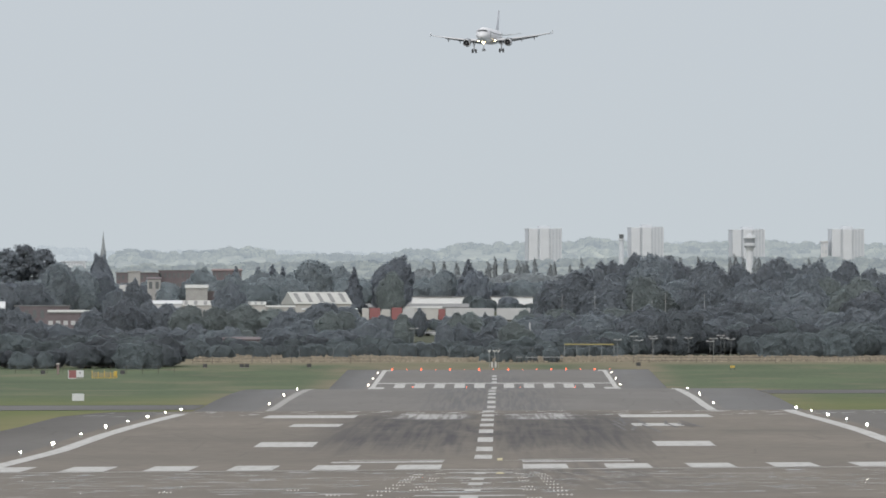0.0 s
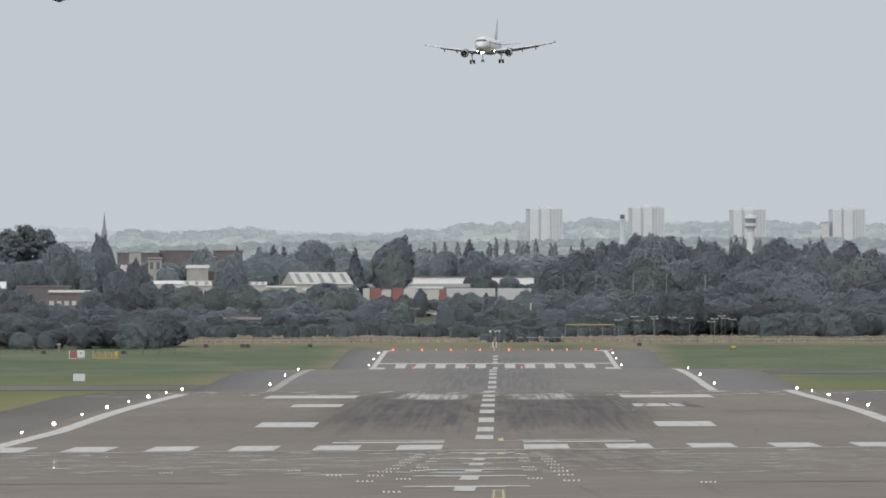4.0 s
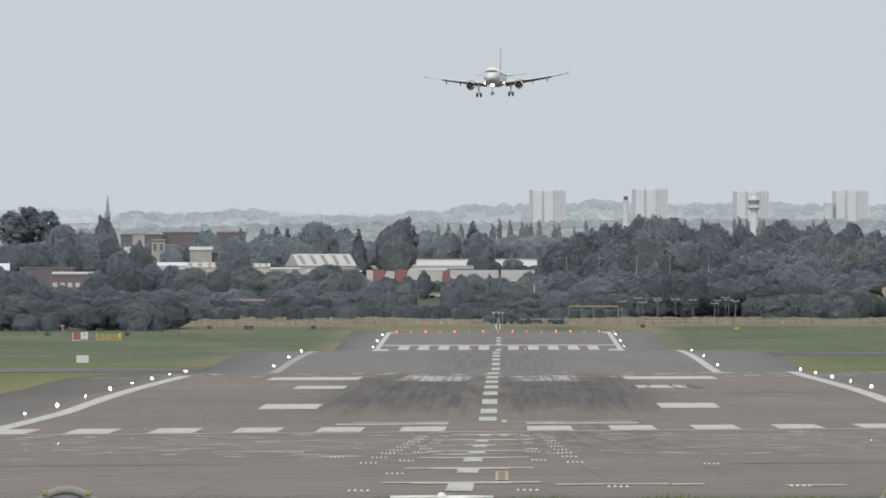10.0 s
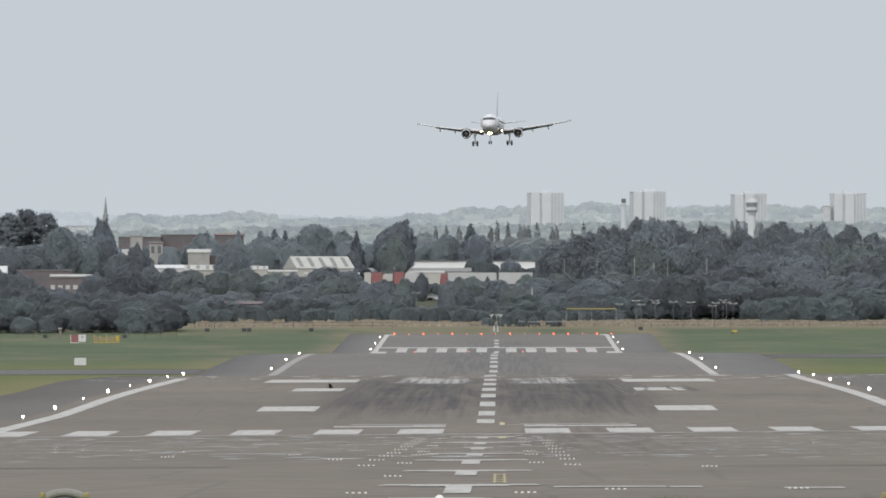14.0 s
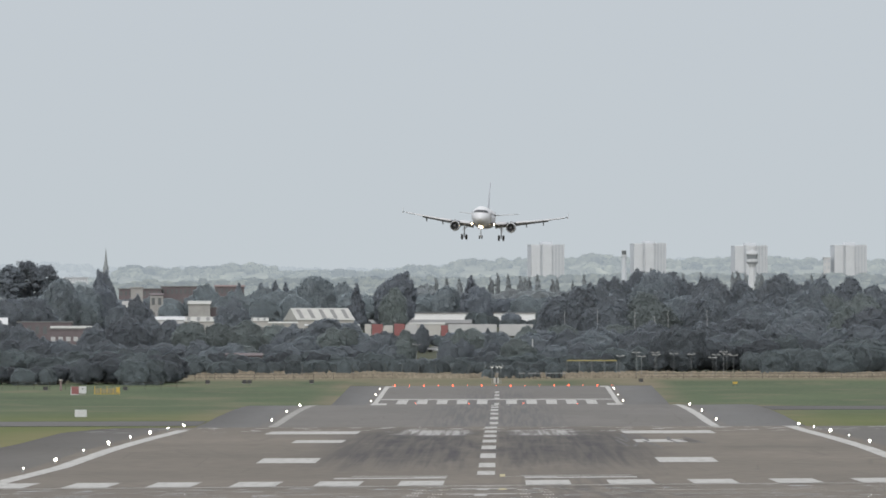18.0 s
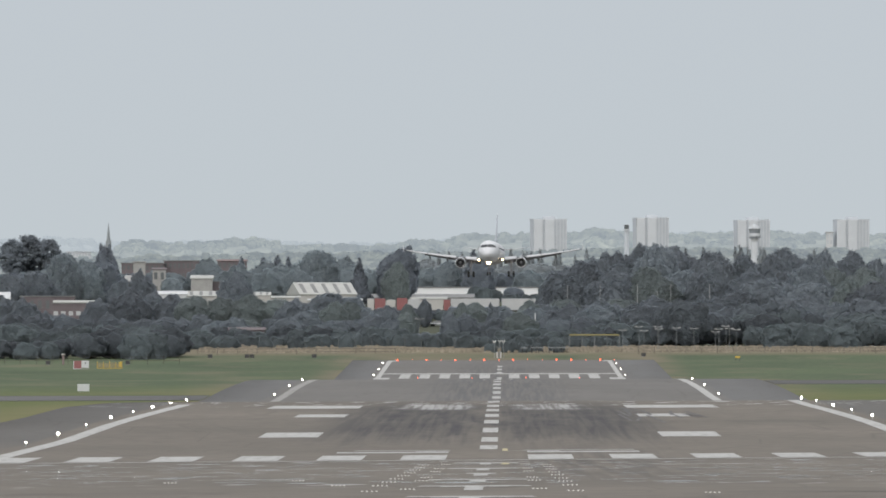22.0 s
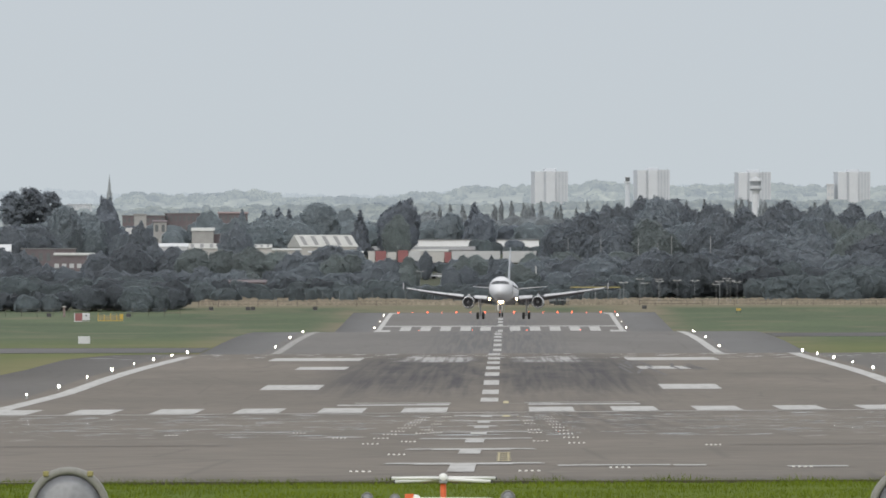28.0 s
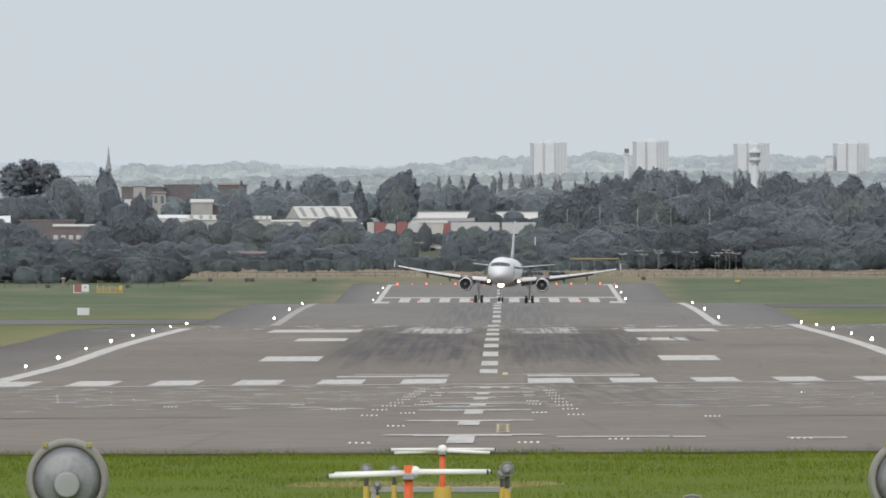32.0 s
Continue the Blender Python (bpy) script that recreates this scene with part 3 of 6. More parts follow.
# arrows that lead up to the near threshold
for y, half in ((291, 1.42), (356, 1.40), (413, 1.42), (472, 1.42), (537, 0.5), (595, 1.3), (677, 1.35)):
    paint("arrow_shaft", -0.22, 0.22, y - 22, y)
    paint("arrow_head", -half, half, y, y + max(3.0, 0.013 * y), PAINT, -0.93 * half, 0.93 * half)
    paint("arrow_neck", -0.6 * half, 0.6 * half, y - 2.2, y, PAINT)
for k in range(16):
    for side in (-1, 1):
        x0, x1 = sorted((side * 1.45, side * 1.75))
        paint("flank_dash", x0, x1, 2010 + 60 * k, 2028 + 60 * k)
for x in (0.58, 0.76):
    paint("yellow_rail", x, x + 0.035, 300, 338, YELLOW_PAINT)
for k in range(5):
    paint("yellow_rung", 0.56, 0.82, 301 + 8.6 * k, 303.6 + 8.6 * k, YELLOW_PAINT, lift=0.046)
paint("yellow_spot", 0.60, 0.95, 655, 685, YELLOW_PAINT, 0.66, 0.89)
paint("pale_box_mark", 0.66, 0.90, 778, 796, YELLOW_PAINT)
paint("pale_box_line", 0.90, 2.3, 778, 780, OLD_PAINT)
for x0, x1, y in ((1.6, 3.5, 284), (3.55, 4.1, 283), (5.4, 6.4, 279), (-7.6, -5.4, 480), (5.1, 6.7, 655), (-9.4, -8.0, 560), (-12, -10.5, 640), (6.4, 10.6, 640)):
    paint("faint_line", x0, x1, y, y + 3.0, PAINT)
TAR = material("black_joint_tar", (0.075, 0.068, 0.060), rough=0.7, vary=0.3, scale=0.6)
for x0, x1, y in ((-24, -13.5, 381), (-13.2, -5.4, 380), (5.6, 14.0, 374), (14.5, 22, 375)):
    paint("tar_joint", x0, x1, y, y + 1.7, TAR)
# stray tyre marks beside the rubber, thin worn lines nearer by
SKID = material("tyre_rubber_marks", (0.095, 0.09, 0.092), rough=0.9, vary=0.3, scale=0.8, fine=6)
worn(SKID, 0.9, (0.19, 0.18, 0.165))
_rs = random.Random(8)
for k in range(14):
    x = _rs.uniform(8.0, 13.2)
    y = _rs.uniform(960, 1080)
    g = _rs.uniform(-0.9, 0.5)
    paint("tyre_mark", x, x + 0.18, y, y + _rs.uniform(30, 70), SKID, x + g, x + g + 0.22, 0.048)
for k in range(30):
    x = _rs.uniform(-17, -5) if k < 18 else _rs.uniform(5, 13)
    y = _rs.uniform(470, 650)
    paint("worn_line", x, x + _rs.uniform(0.4, 2.2), y, y + _rs.uniform(1.2, 3.2), OLD_PAINT)

# ---------------- runway lights ----------------
def edge_light(x, y, glass, group, label):
    z = lie(x, y) + 0.03
    e = thing("runway_light", pose(x, y, z), label, "runway light", group)
    shared("base", LIGHT_BASE, e, Matrix())
    shared("lamp", glass, e, Matrix())
    return e


def light_meshes():
    b = obj("base", tube((0, 0, 0), (0, 0, 0.14), 0.06, 0.04, 10), STEEL)
    made = [b.data]
    for nm, mt, r in (("lamp", WHITE_GLOW, 0.08), ("small_lamp", WHITE_GLOW, 0.045), ("red_lamp", RED_GLOW, 0.17), ("small_red_lamp", RED_GLOW, 0.08)):
        o = obj(nm, ball((0, 0, 0.20), r, 10), mt, smooth=True)
        made.append(o.data)
        bpy.data.objects.remove(o)
    bpy.data.objects.remove(b)
    return made


LIGHT_BASE, WHITE_LAMP, SMALL_LAMP, RED_LAMP, SMALL_RED = light_meshes()
for side in (-1, 1):
    for k in range(43):
        y = 829 + 60 * k
        if 2040 < y < 2980:
            continue
        bright = k % 2 == 1
        if y > 1240 and not bright:
            continue
        edge_light(AXIS_X + side * 22.7, y, WHITE_LAMP if bright else SMALL_LAMP, "runway edge lights",
                   "small white runway edge light, lit" if bright else "small white runway edge light, dimly lit")
for k in range(16):
    bright = k in (0, 2, 4, 6, 8, 11, 12, 14)
    edge_light(AXIS_X - 20.3 + 2.87 * k, 3356, RED_LAMP if bright else SMALL_RED, "runway end lights",
               "small red runway end light, lit" if bright else "small red runway end light, dimly lit")
for k in range(4):
    edge_light(AXIS_X - 14.5 + 9.6 * k, 3004, SMALL_RED, "threshold lights", "small red threshold light, dimly lit")

# flush light bars in the near pavement
INSET = material("inset_lens", (0.72, 0.70, 0.66), rough=0.4, vary=0.1, scale=8)
_b = bmesh.new()
add_tube(_b, (0, 0, 0), (0, 0, 0.022), 0.026, 0.018, 8)
_i = obj("lens", _b, INSET)
INSET_MESH = _i.data
bpy.data.objects.remove(_i)
for side in (-1, 1):
    for k in range(9):
        y = 385 + 33 * k
        x = AXIS_X + side * 2.35
        bar = thing("inset_light_bar", pose(x, y, lie(x, y) + 0.035), "row of flush pavement lights", "pavement light", "inset light bars")
        for j in range(4):
            shared("lens", INSET_MESH, bar, pose(-0.165 + 0.11 * j, 0, 0))
        if k % 3 != 1:
            x = AXIS_X + side * 1.55
            bar = thing("inset_light_bar", pose(x, y + 12, lie(x, y + 12) + 0.035), "row of flush pavement lights", "pavement light", "inset light bars")
            for j in range(4):
                shared("lens", INSET_MESH, bar, pose(-0.15 + 0.1 * j, 0, 0))
for x, y in ((-1.6, 270), (1.1, 270), (-1.4, 330), (-3.4, 420), (2.6, 278), (5.6, 278), (-5.0, 470), (5.3, 372), (-8.2, 452), (-1.2, 470)):
    bar = thing("inset_light_bar", pose(AXIS_X + x, y, lie(x, y) + 0.035), "row of flush pavement lights", "pavement light", "inset light bars")
    for j in range(4):
        shared("lens", INSET_MESH, bar, pose(-0.15 + 0.1 * j, 0, 0))


# ---------------- trees ----------------
def leaf_lobes(rng, lobes, leaf, heart, cover=1.55, rise=1.0, ragged=0.012, cored=False, bend=0.0):
    """A crown out of overlapping leafy lobes (x, y, z, radius, flatness), each a closed core under a skin of small leaves; where the
    first lobe is the core of the whole crown, no leaf lies inside it. Gives points, faces and the soft normals of the leaf mass."""
    verts, faces, soft = [], [], []
    count = 0
    mid = np.array(heart)
    kx, ky, kz, kr, kf = lobes[0]
    for n, (cx, cy, cz, r, flat) in enumerate(lobes):
        whole = cored and n == 0
        per = max(24, int(cover * 4 * math.pi * r * r * (0.5 + 0.5 * flat) / (2.4 * leaf * leaf)))
        d = rng.normal(size=(per, 3))
        d /= np.linalg.norm(d, axis=1)[:, None]
        p = d * (r + rng.normal(0, ragged, per))[:, None] * np.array((1, 1, flat)) + np.array((cx, cy, cz))
        if cored and n:
            q = (p - np.array((kx, ky, kz))) / np.array((kr, kr, kr * kf))
            keep = (q * q).sum(1) > 0.97
            p, d = p[keep], d[keep]
            per = len(p)
        rows, cols = (13, 22) if whole else (5, 8)
        th = (math.pi * (np.arange(rows) + 0.5) / rows)[:, None]
        ph = (2 * math.pi * np.arange(cols) / cols)[None, :]
        e = np.stack([np.sin(th) * np.cos(ph), np.sin(th) * np.sin(ph), np.cos(th) + 0 * ph], 2).reshape(-1, 3)
        c = e * r * (0.97 if whole else 0.82) * np.array((1, 1, flat)) + np.array((cx, cy, cz))

        def mass(at, away):
            out = at - mid
            out /= np.linalg.norm(out, axis=1)[:, None] + 1e-6
            m = (0.0 if whole else 0.24) * away + 0.8 * out + np.array((0, 0, rise))
            return m / np.linalg.norm(m, axis=1)[:, None]

        sn = mass(p, d)
        gn = sn + 0.3 * d + rng.normal(0, 0.35, (per, 3))
        gn /= np.linalg.norm(gn, axis=1)[:, None]
        t = np.cross(gn, rng.normal(size=(per, 3)))
        t /= np.linalg.norm(t, axis=1)[:, None]
        b = np.cross(gn, t)
        w = (leaf * rng.uniform(0.6, 1.4, per))[:, None]
        q = np.stack([p - t * w - b * w * 0.6, p + t * w * 0.9 - b * w * 0.5, p + t * w * 0.8 + b * w * 0.7, p - t * w * 0.6 + b * w * 0.8], 1)
        verts += [q.reshape(-1, 3), c]
        sn = sn + rng.normal(0, 0.30, (per, 3))
        sn = np.where((sn * gn).sum(1)[:, None] > 0.1, sn, gn)
        sn /= np.linalg.norm(sn, axis=1)[:, None]
        soft += [np.repeat(sn, 4, 0), mass(c, e)]
        faces += (count + np.arange(4 * per).reshape(-1, 4)).tolist()
        count += 4 * per
        faces += [(count + row * cols + a, count + (row + 1) * cols + a, count + (row + 1) * cols + (a + 1) % cols, count + row * cols + (a + 1) % cols)
                  for row in range(rows - 1) for a in range(cols)]
        count += len(c)
    v = np.concatenate(verts)
    if bend:
        seed = rng.uniform(0, 50)
        o = v - mid
        o /= np.linalg.norm(o, axis=1)[:, None] + 1e-6
        k = np.array([noise.noise((a * 1.5 + seed, b * 1.5, c * 1.5)) + 0.45 * noise.noise((a * 3.6, b * 3.6 + seed, c * 3.6)) for a, b, c in o.tolist()])
        v = mid + (v - mid) * (1 + bend * np.clip(k, -0.8, 0.45))[:, None]
    return v, faces, np.concatenate(soft)


def leafy_mesh(name, verts, faces, soft, mt):
    me = bpy.data.meshes.new(name)
    me.from_pydata(np.asarray(verts).tolist(), [], faces)
    me.polygons.foreach_set("use_smooth", [True] * len(me.polygons))
    me.normals_split_custom_set_from_vertices(np.asarray(soft).tolist())
    me.materials.append(mt)
    return me


def dome_lobes(rng, count, low, high, half, small, big, top_heavy=0.0):
    """Lobes over one rounded crown, larger inside than at its skin."""
    cz, hz = (low + high) / 2, (high - low) / 2
    lobes = [(0, 0, cz, half * 0.90, hz * 0.91 / (half * 0.90))]
    turn = rng.uniform(0, 6.283)
    lean = rng.uniform(-0.06, 0.06, 2)
    for i in range(count):
        u = 1 - 2 * (i + 0.5) / count
        u = u + top_heavy * (1 - u * u)
        a = turn + 2.39996 * i + rng.normal(0, 0.25)
        r = rng.uniform(small, big)
        reach = rng.uniform(0.86, 1.04)
        flat = math.sqrt(max(0.0, 1 - abs(u) ** 2.2))
        x = flat * math.cos(a) * (half - r) * reach + lean[0] * (u + 1) * half
        y = flat * math.sin(a) * (half - r) * reach + lean[1] * (u + 1) * half
        lobes.append((x, y, cz + u * (hz - r * 0.85) * reach, r, rng.uniform(0.72, 0.95)))
    return lobes


def tree_meshes(kind, seed, mt):
    """Trunk and crown of a tree one metre high and one metre wide."""
    rng = np.random.default_rng(seed)
    lobes = []
    heart = (0.0, 0.0, 0.42)
    ragged, bend = 0.012, 0.0
    if kind == "broad":
        lobes = dome_lobes(rng, 80, 0.02, 0.965, 0.48, 0.05, 0.125, 0.05)
        leaf, bend = 0.0135, 0.30
    elif kind == "conifer":
        for i in range(44):
            u = i / 43
            a = 2.4 * i
            rr = 0.36 * (1 - u) ** 0.85 * rng.uniform(0.5, 1)
            lobes.append((rr * math.cos(a), rr * math.sin(a), 0.10 + 0.85 * u, 0.035 + 0.13 * (1 - u), 0.62))
        leaf = 0.019
    elif kind == "poplar":
        for i in range(22):
            u = i / 21
            lobes.append((rng.uniform(-0.13, 0.13) + 0.05 * u * u, rng.uniform(-0.1, 0.1), 0.08 + 0.86 * u,
                          0.06 + 0.26 * math.sin(math.pi * min(0.97, 0.12 + 0.84 * u)) * rng.uniform(0.7, 1.1), 0.24))
        leaf, ragged = 0.045, 0.05
    elif kind == "cedar":
        for i in range(150):
            lv = (0.56, 0.66, 0.76, 0.85, 0.91)[i % 5]
            a = rng.uniform(0, 6.283)
            rr = (0.30, 0.38, 0.39, 0.32, 0.18)[i % 5] * rng.uniform(0.25, 1)
            lobes.append((rr * math.cos(a), rr * math.sin(a), lv + rng.uniform(-0.04, 0.04), rng.uniform(0.03, 0.08), rng.uniform(0.22, 0.40)))
        leaf, heart, ragged = 0.014, (0.0, 0.0, 0.6), 0.03
    else:                                   # shrub, down to the ground
        lobes = dome_lobes(rng, 44, -0.25, 0.95, 0.48, 0.065, 0.14, 0.05)
        leaf, bend = 0.0185, 0.25
    cm = leafy_mesh("crown", *leaf_lobes(rng, lobes, leaf, heart, ragged=ragged, cored=bend > 0, bend=bend), mt)
    bm = bmesh.new()
    add_tube(bm, (0, 0, -0.03), (0, 0, 0.45), 0.035, 0.02, 7)
    for i in range(5):
        a = i * 1.3
        add_tube(bm, (0, 0, 0.25 + 0.04 * i), (0.22 * math.cos(a), 0.22 * math.sin(a), 0.5 + 0.05 * i), 0.014, 0.006, 5)
    tm = bpy.data.meshes.new("trunk")
    bm.to_mesh(tm)
    bm.free()
    tm.materials.append(BARK)
    return tm, cm


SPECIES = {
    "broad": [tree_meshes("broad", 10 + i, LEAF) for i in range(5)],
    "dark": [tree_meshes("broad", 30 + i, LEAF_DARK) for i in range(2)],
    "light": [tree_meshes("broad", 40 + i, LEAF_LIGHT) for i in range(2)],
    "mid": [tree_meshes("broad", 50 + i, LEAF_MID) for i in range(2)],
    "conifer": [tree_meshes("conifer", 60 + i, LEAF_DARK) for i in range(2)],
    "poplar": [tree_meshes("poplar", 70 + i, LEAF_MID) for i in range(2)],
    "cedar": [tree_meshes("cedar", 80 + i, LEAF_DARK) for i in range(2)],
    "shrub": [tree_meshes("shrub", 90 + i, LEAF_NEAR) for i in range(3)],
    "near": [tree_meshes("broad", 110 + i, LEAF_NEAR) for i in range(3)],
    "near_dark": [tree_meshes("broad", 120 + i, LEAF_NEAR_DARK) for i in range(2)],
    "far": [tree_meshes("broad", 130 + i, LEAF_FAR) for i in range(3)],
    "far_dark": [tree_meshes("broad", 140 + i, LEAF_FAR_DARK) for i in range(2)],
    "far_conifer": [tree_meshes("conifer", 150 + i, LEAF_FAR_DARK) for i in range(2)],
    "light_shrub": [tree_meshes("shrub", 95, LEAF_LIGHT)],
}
TREE_LABEL = {
    "near": "deep green broadleaf tree by the airfield fence", "near_dark": "very dark rounded tree by the airfield fence",
    "far": "haze-paled grey-green tree beyond the sheds", "far_dark": "dark haze-paled tree beyond the sheds", "far_conifer": "dark pointed conifer behind sheds",
    "broad": "dark green broadleaf tree in full leaf", "dark": "very dark dense broadleaf tree", "light": "paler green broadleaf tree",
    "mid": "grey-green hazy broadleaf tree", "conifer": "dark pointed conifer behind sheds", "poplar": "slim poplar bent by the wind",
    "cedar": "dark spreading pine with flat tiers", "shrub": "dense green shrub in the hedge belt", "light_shrub": "pale green shrub in the hedge belt",
}
_rt = random.Random(5)


def plant(kind, x, y, top, width):
    """A tree with its top at a given height over the datum."""
    z = lie(x, y) - 0.2
    h = max(1.5, (top - z) / 0.955)
    # beyond 4150 m trees get leaf colours paled with haze
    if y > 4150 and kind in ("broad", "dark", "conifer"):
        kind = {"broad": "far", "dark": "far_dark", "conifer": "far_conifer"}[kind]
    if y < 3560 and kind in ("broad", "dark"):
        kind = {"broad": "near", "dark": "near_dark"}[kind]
    tm, cm = _rt.choice(SPECIES[kind])
    shrub = "shrub" in kind
    e = thing("shrub" if shrub else "tree", Matrix.LocRotScale((x, y, z), Euler((0, 0, 0 if kind == "poplar" else _rt.uniform(0, 6.28))), (width, width, h)),
              TREE_LABEL[kind], "shrub" if shrub else "tree", "hedge belt" if shrub else "trees behind the airfield")
    if not shrub:
        shared("trunk", tm, e, Matrix())
    shared("crown", cm, e, Matrix())
    return e


# single trees: kind, x, y, top, width
LONE_A = (
    ("cedar", -121.30, 4180, 30.38, 9.6), ("cedar", -116.9, 4185, 31.39, 10.4), ("cedar", -112.2, 4180, 30.40, 9.2), ("broad", -107.45, 4152, 26.45, 10.26), ("broad", -102.81, 4155, 24.80, 11.10), ("dark", -97.37, 4160, 28.58, 6.39), ("conifer", -97.07, 4165, 29.17, 8.35),
    ("dark", -99.04, 4160, 25.39, 11.95), ("broad", -112.66, 4060, 21.58, 12.88), ("broad", -119.42, 4050, 20.73, 10.82), ("dark", -80.48, 3760, 20.18, 8.29), ("broad", -92.96, 4100, 19.58, 6.03), ("broad", -81.45, 4170, 20.71, 6.96), ("dark", 2.6, 4300, 19.3, 5.4), ("broad", -89.13, 3990, 16.73, 5.86), ("dark", -60.26, 3800, 20.12, 9.14),
    ("broad", -75.61, 4330, 26.17, 8.97), ("conifer", -67.23, 4340, 27.24, 6.38), ("conifer", -61.29, 4320, 26.84, 8.95), ("conifer", -57.69, 4320, 27.42, 9.52),
)
LONE_B = (
    ("conifer", -54.95, 4320, 26.98, 7.21), ("broad", -57.88, 4260, 23.52, 11.95), ("broad", -46.78, 4260, 27.78, 11.95), ("broad", -40.62, 4362, 26.78, 8.74), ("conifer", -36.08, 4240, 26.39, 7.36),
    ("dark", -26.74, 4240, 28.66, 11.61), ("light", -26.30, 4170, 24.33, 7.52), ("mid", -19.90, 4420, 27.40, 6.50), ("broad", -14.35, 4350, 25.85, 8.72), ("conifer", -7.66, 4345, 29.01, 9.58),
    ("dark", -5.63, 4342, 26.38, 7.54), ("light", -36.33, 3640, 13.06, 7.54), ("light_shrub", -40.00, 3620, 11.06, 5.32), ("dark", -18.45, 3980, 15.10, 3.46), ("dark", -3.02, 3960, 13.97, 2.91),
)
LONE_C = (
    ("dark", 9.15, 3960, 16.09, 4.50), ("broad", 10.35, 4010, 19.9, 4.7), ("broad", -51.10, 4240, 23.13, 8.50), ("dark", -67.29, 3410, 7.61, 9.57), ("broad", -72.88, 3405, 7.15, 10.92), ("dark", -79.13, 3410, 7.84, 10.48),
    ("broad", -84.42, 3412, 6.47, 6.84), ("broad", -34.35, 4362, 23.73, 7.28), ("broad", -91.61, 3425, 6.95, 9.15), ("broad", -98.90, 3440, 8.34, 9.19), ("dark", 38.12, 3520, 13.42, 10.58), ("dark", 34.00, 3520, 12.01, 7.05),
)
for row in LONE_A + LONE_B + LONE_C:
    plant(*row)

# the wood that closes the field: tiers of trees along the slope
def tier(y, x0, x1, gap, tops, width, kinds, jitter=1.2):
    """A belt of trees whose crowns run into one another."""
    xs = [p[0] for p in tops]
    zs = [p[1] for p in tops]
    x = x0
    while x < x1:
        yy = y + _rt.uniform(-16, 16)
        top = float(np.interp(x, xs, zs)) + (1.3 if 3690 < y < 3710 else 0.7)
        h = max(2.0, top - lie(x, yy))
        w = min(width, 1.30 * h) * _rt.uniform(0.8, 1.25)
        if -24 < x < -9 and 3500 < yy < 3660:
            w = min(w, 5.0)
        plant(_rt.choice(kinds), x, yy, top + _rt.uniform(-1.0, 0.55) * min(jitter, 0.2 * h), w)
        x += 0.52 * w * _rt.uniform(0.75, 1.25)


B3, B5 = ["broad", "broad", "dark"], ["broad", "broad", "broad", "dark", "light"]
TOP_RIGHT = ((20.34, 23.05), (22.32, 24.76), (25.62, 25.95), (31.56, 26.74), (36.18, 25.95), (43.43, 25.69), (46.73, 24.90),
             (55.31, 24.76), (60.58, 23.31), (65.20, 24.50), (68.24, 26.08), (72.46, 23.97), (76.41, 25.69), (80.37, 24.90),
             (84.33, 23.18), (93.57, 22.92),)
tier(3950, 20.74, 93.57, 4.6, TOP_RIGHT, 11, B3, 0.7)
tier(3860, 16.2, 91.43, 6.5, ((8.92, 21.29), (19.24, 21.29), (26.97, 20.65), (56.62, 21.29), (72.10, 20.65), (91.43, 20.39),), 13, B5, 1.6)
tier(3740, 13.5, 88.59, 6.5, ((8.64, 13.34), (18.64, 13.22), (47.37, 13.59), (54.86, 17.34), (88.59, 16.97),), 13, B5, 1.0)
tier(3620, 5.95, 85.75, 6.4, ((4.74, 10.46), (18.04, 11.67), (37.39, 11.67), (59.15, 13.48), (85.75, 14.09),), 12, B5, 1.3)
tier(3540, 20.01, 83.85, 6.2, ((18.82, 8.51), (48.38, 9.46), (54.29, 10.88), (83.85, 10.29),), 11, ["broad", "dark", "shrub"])
tier(3478, 51.60, 82.39, 5.5, ((51.02, 7.48), (56.83, 8.41), (82.39, 7.83),), 10, ["shrub", "broad"])
# low belt below the sheds
WEST = ["dark"]
tier(3700, -113.79, -72.0, 5.6, ((-113.79, 11.25), (-107.61, 14.71), (-103.5, 11.6), (-100.0, 9.8), (-90.5, 9.4), (-87.22, 14.22), (-81.66, 14.96), (-72.0, 14.34),), 10, WEST, 0.8)
tier(3700, -72.0, -30.99, 5.6, ((-74.25, 13.1), (-60.65, 13.0), (-54.47, 13.1), (-42.0, 12.9), (-35.94, 13.9), (-30.99, 12.40),), 10, B5, 0.8)
tier(3640, -32.92, 13.28, 5.2, ((-35.35, 12.08), (-20.52, 11.96), (-19.6, 6.3), (-12.9, 6.3), (-12.01, 11.96), (13.28, 12.20),), 9, B5, 0.7)
tier(3580, -110.10, -68.25, 6.4, ((-110.10, 10.01), (-68.25, 10.01),), 12, WEST, 1.2)
tier(3580, -68.25, 19.04, 6.4, ((-68.25, 10.01), (-61.08, 8.58), (-49.12, 8.82), (-41.95, 10.01), (-22.81, 9.30), (-20.18, 9.30), (-19.3, 5.9), (-12.7, 5.9), (-11.81, 9.30), (19.04, 9.54),), 12, B5, 1.2)
tier(3520, -108.26, 22.24, 6.0, ((-108.26, 8.01), (-64.76, 7.30), (-29.49, 7.30), (-19.85, 7.07), (-19.0, 5.7), (-12.5, 5.7), (-11.62, 7.07), (22.24, 7.07),), 11, ["broad", "shrub", "dark"], 0.9)
tier(3480, -107.03, 25.48, 4.6, ((-107.03, 5.85), (-64.02, 5.85), (-22.18, 5.85), (25.48, 5.39),), 8, ["shrub"], 0.5)
tier(3400, -104.57, -63.12, 4.8, ((-104.57, 5.2), (-92.0, 4.2), (-86.0, 5.6), (-74.0, 6.4), (-63.12, 5.4),), 12, ["shrub", "dark", "dark"], 1.6)
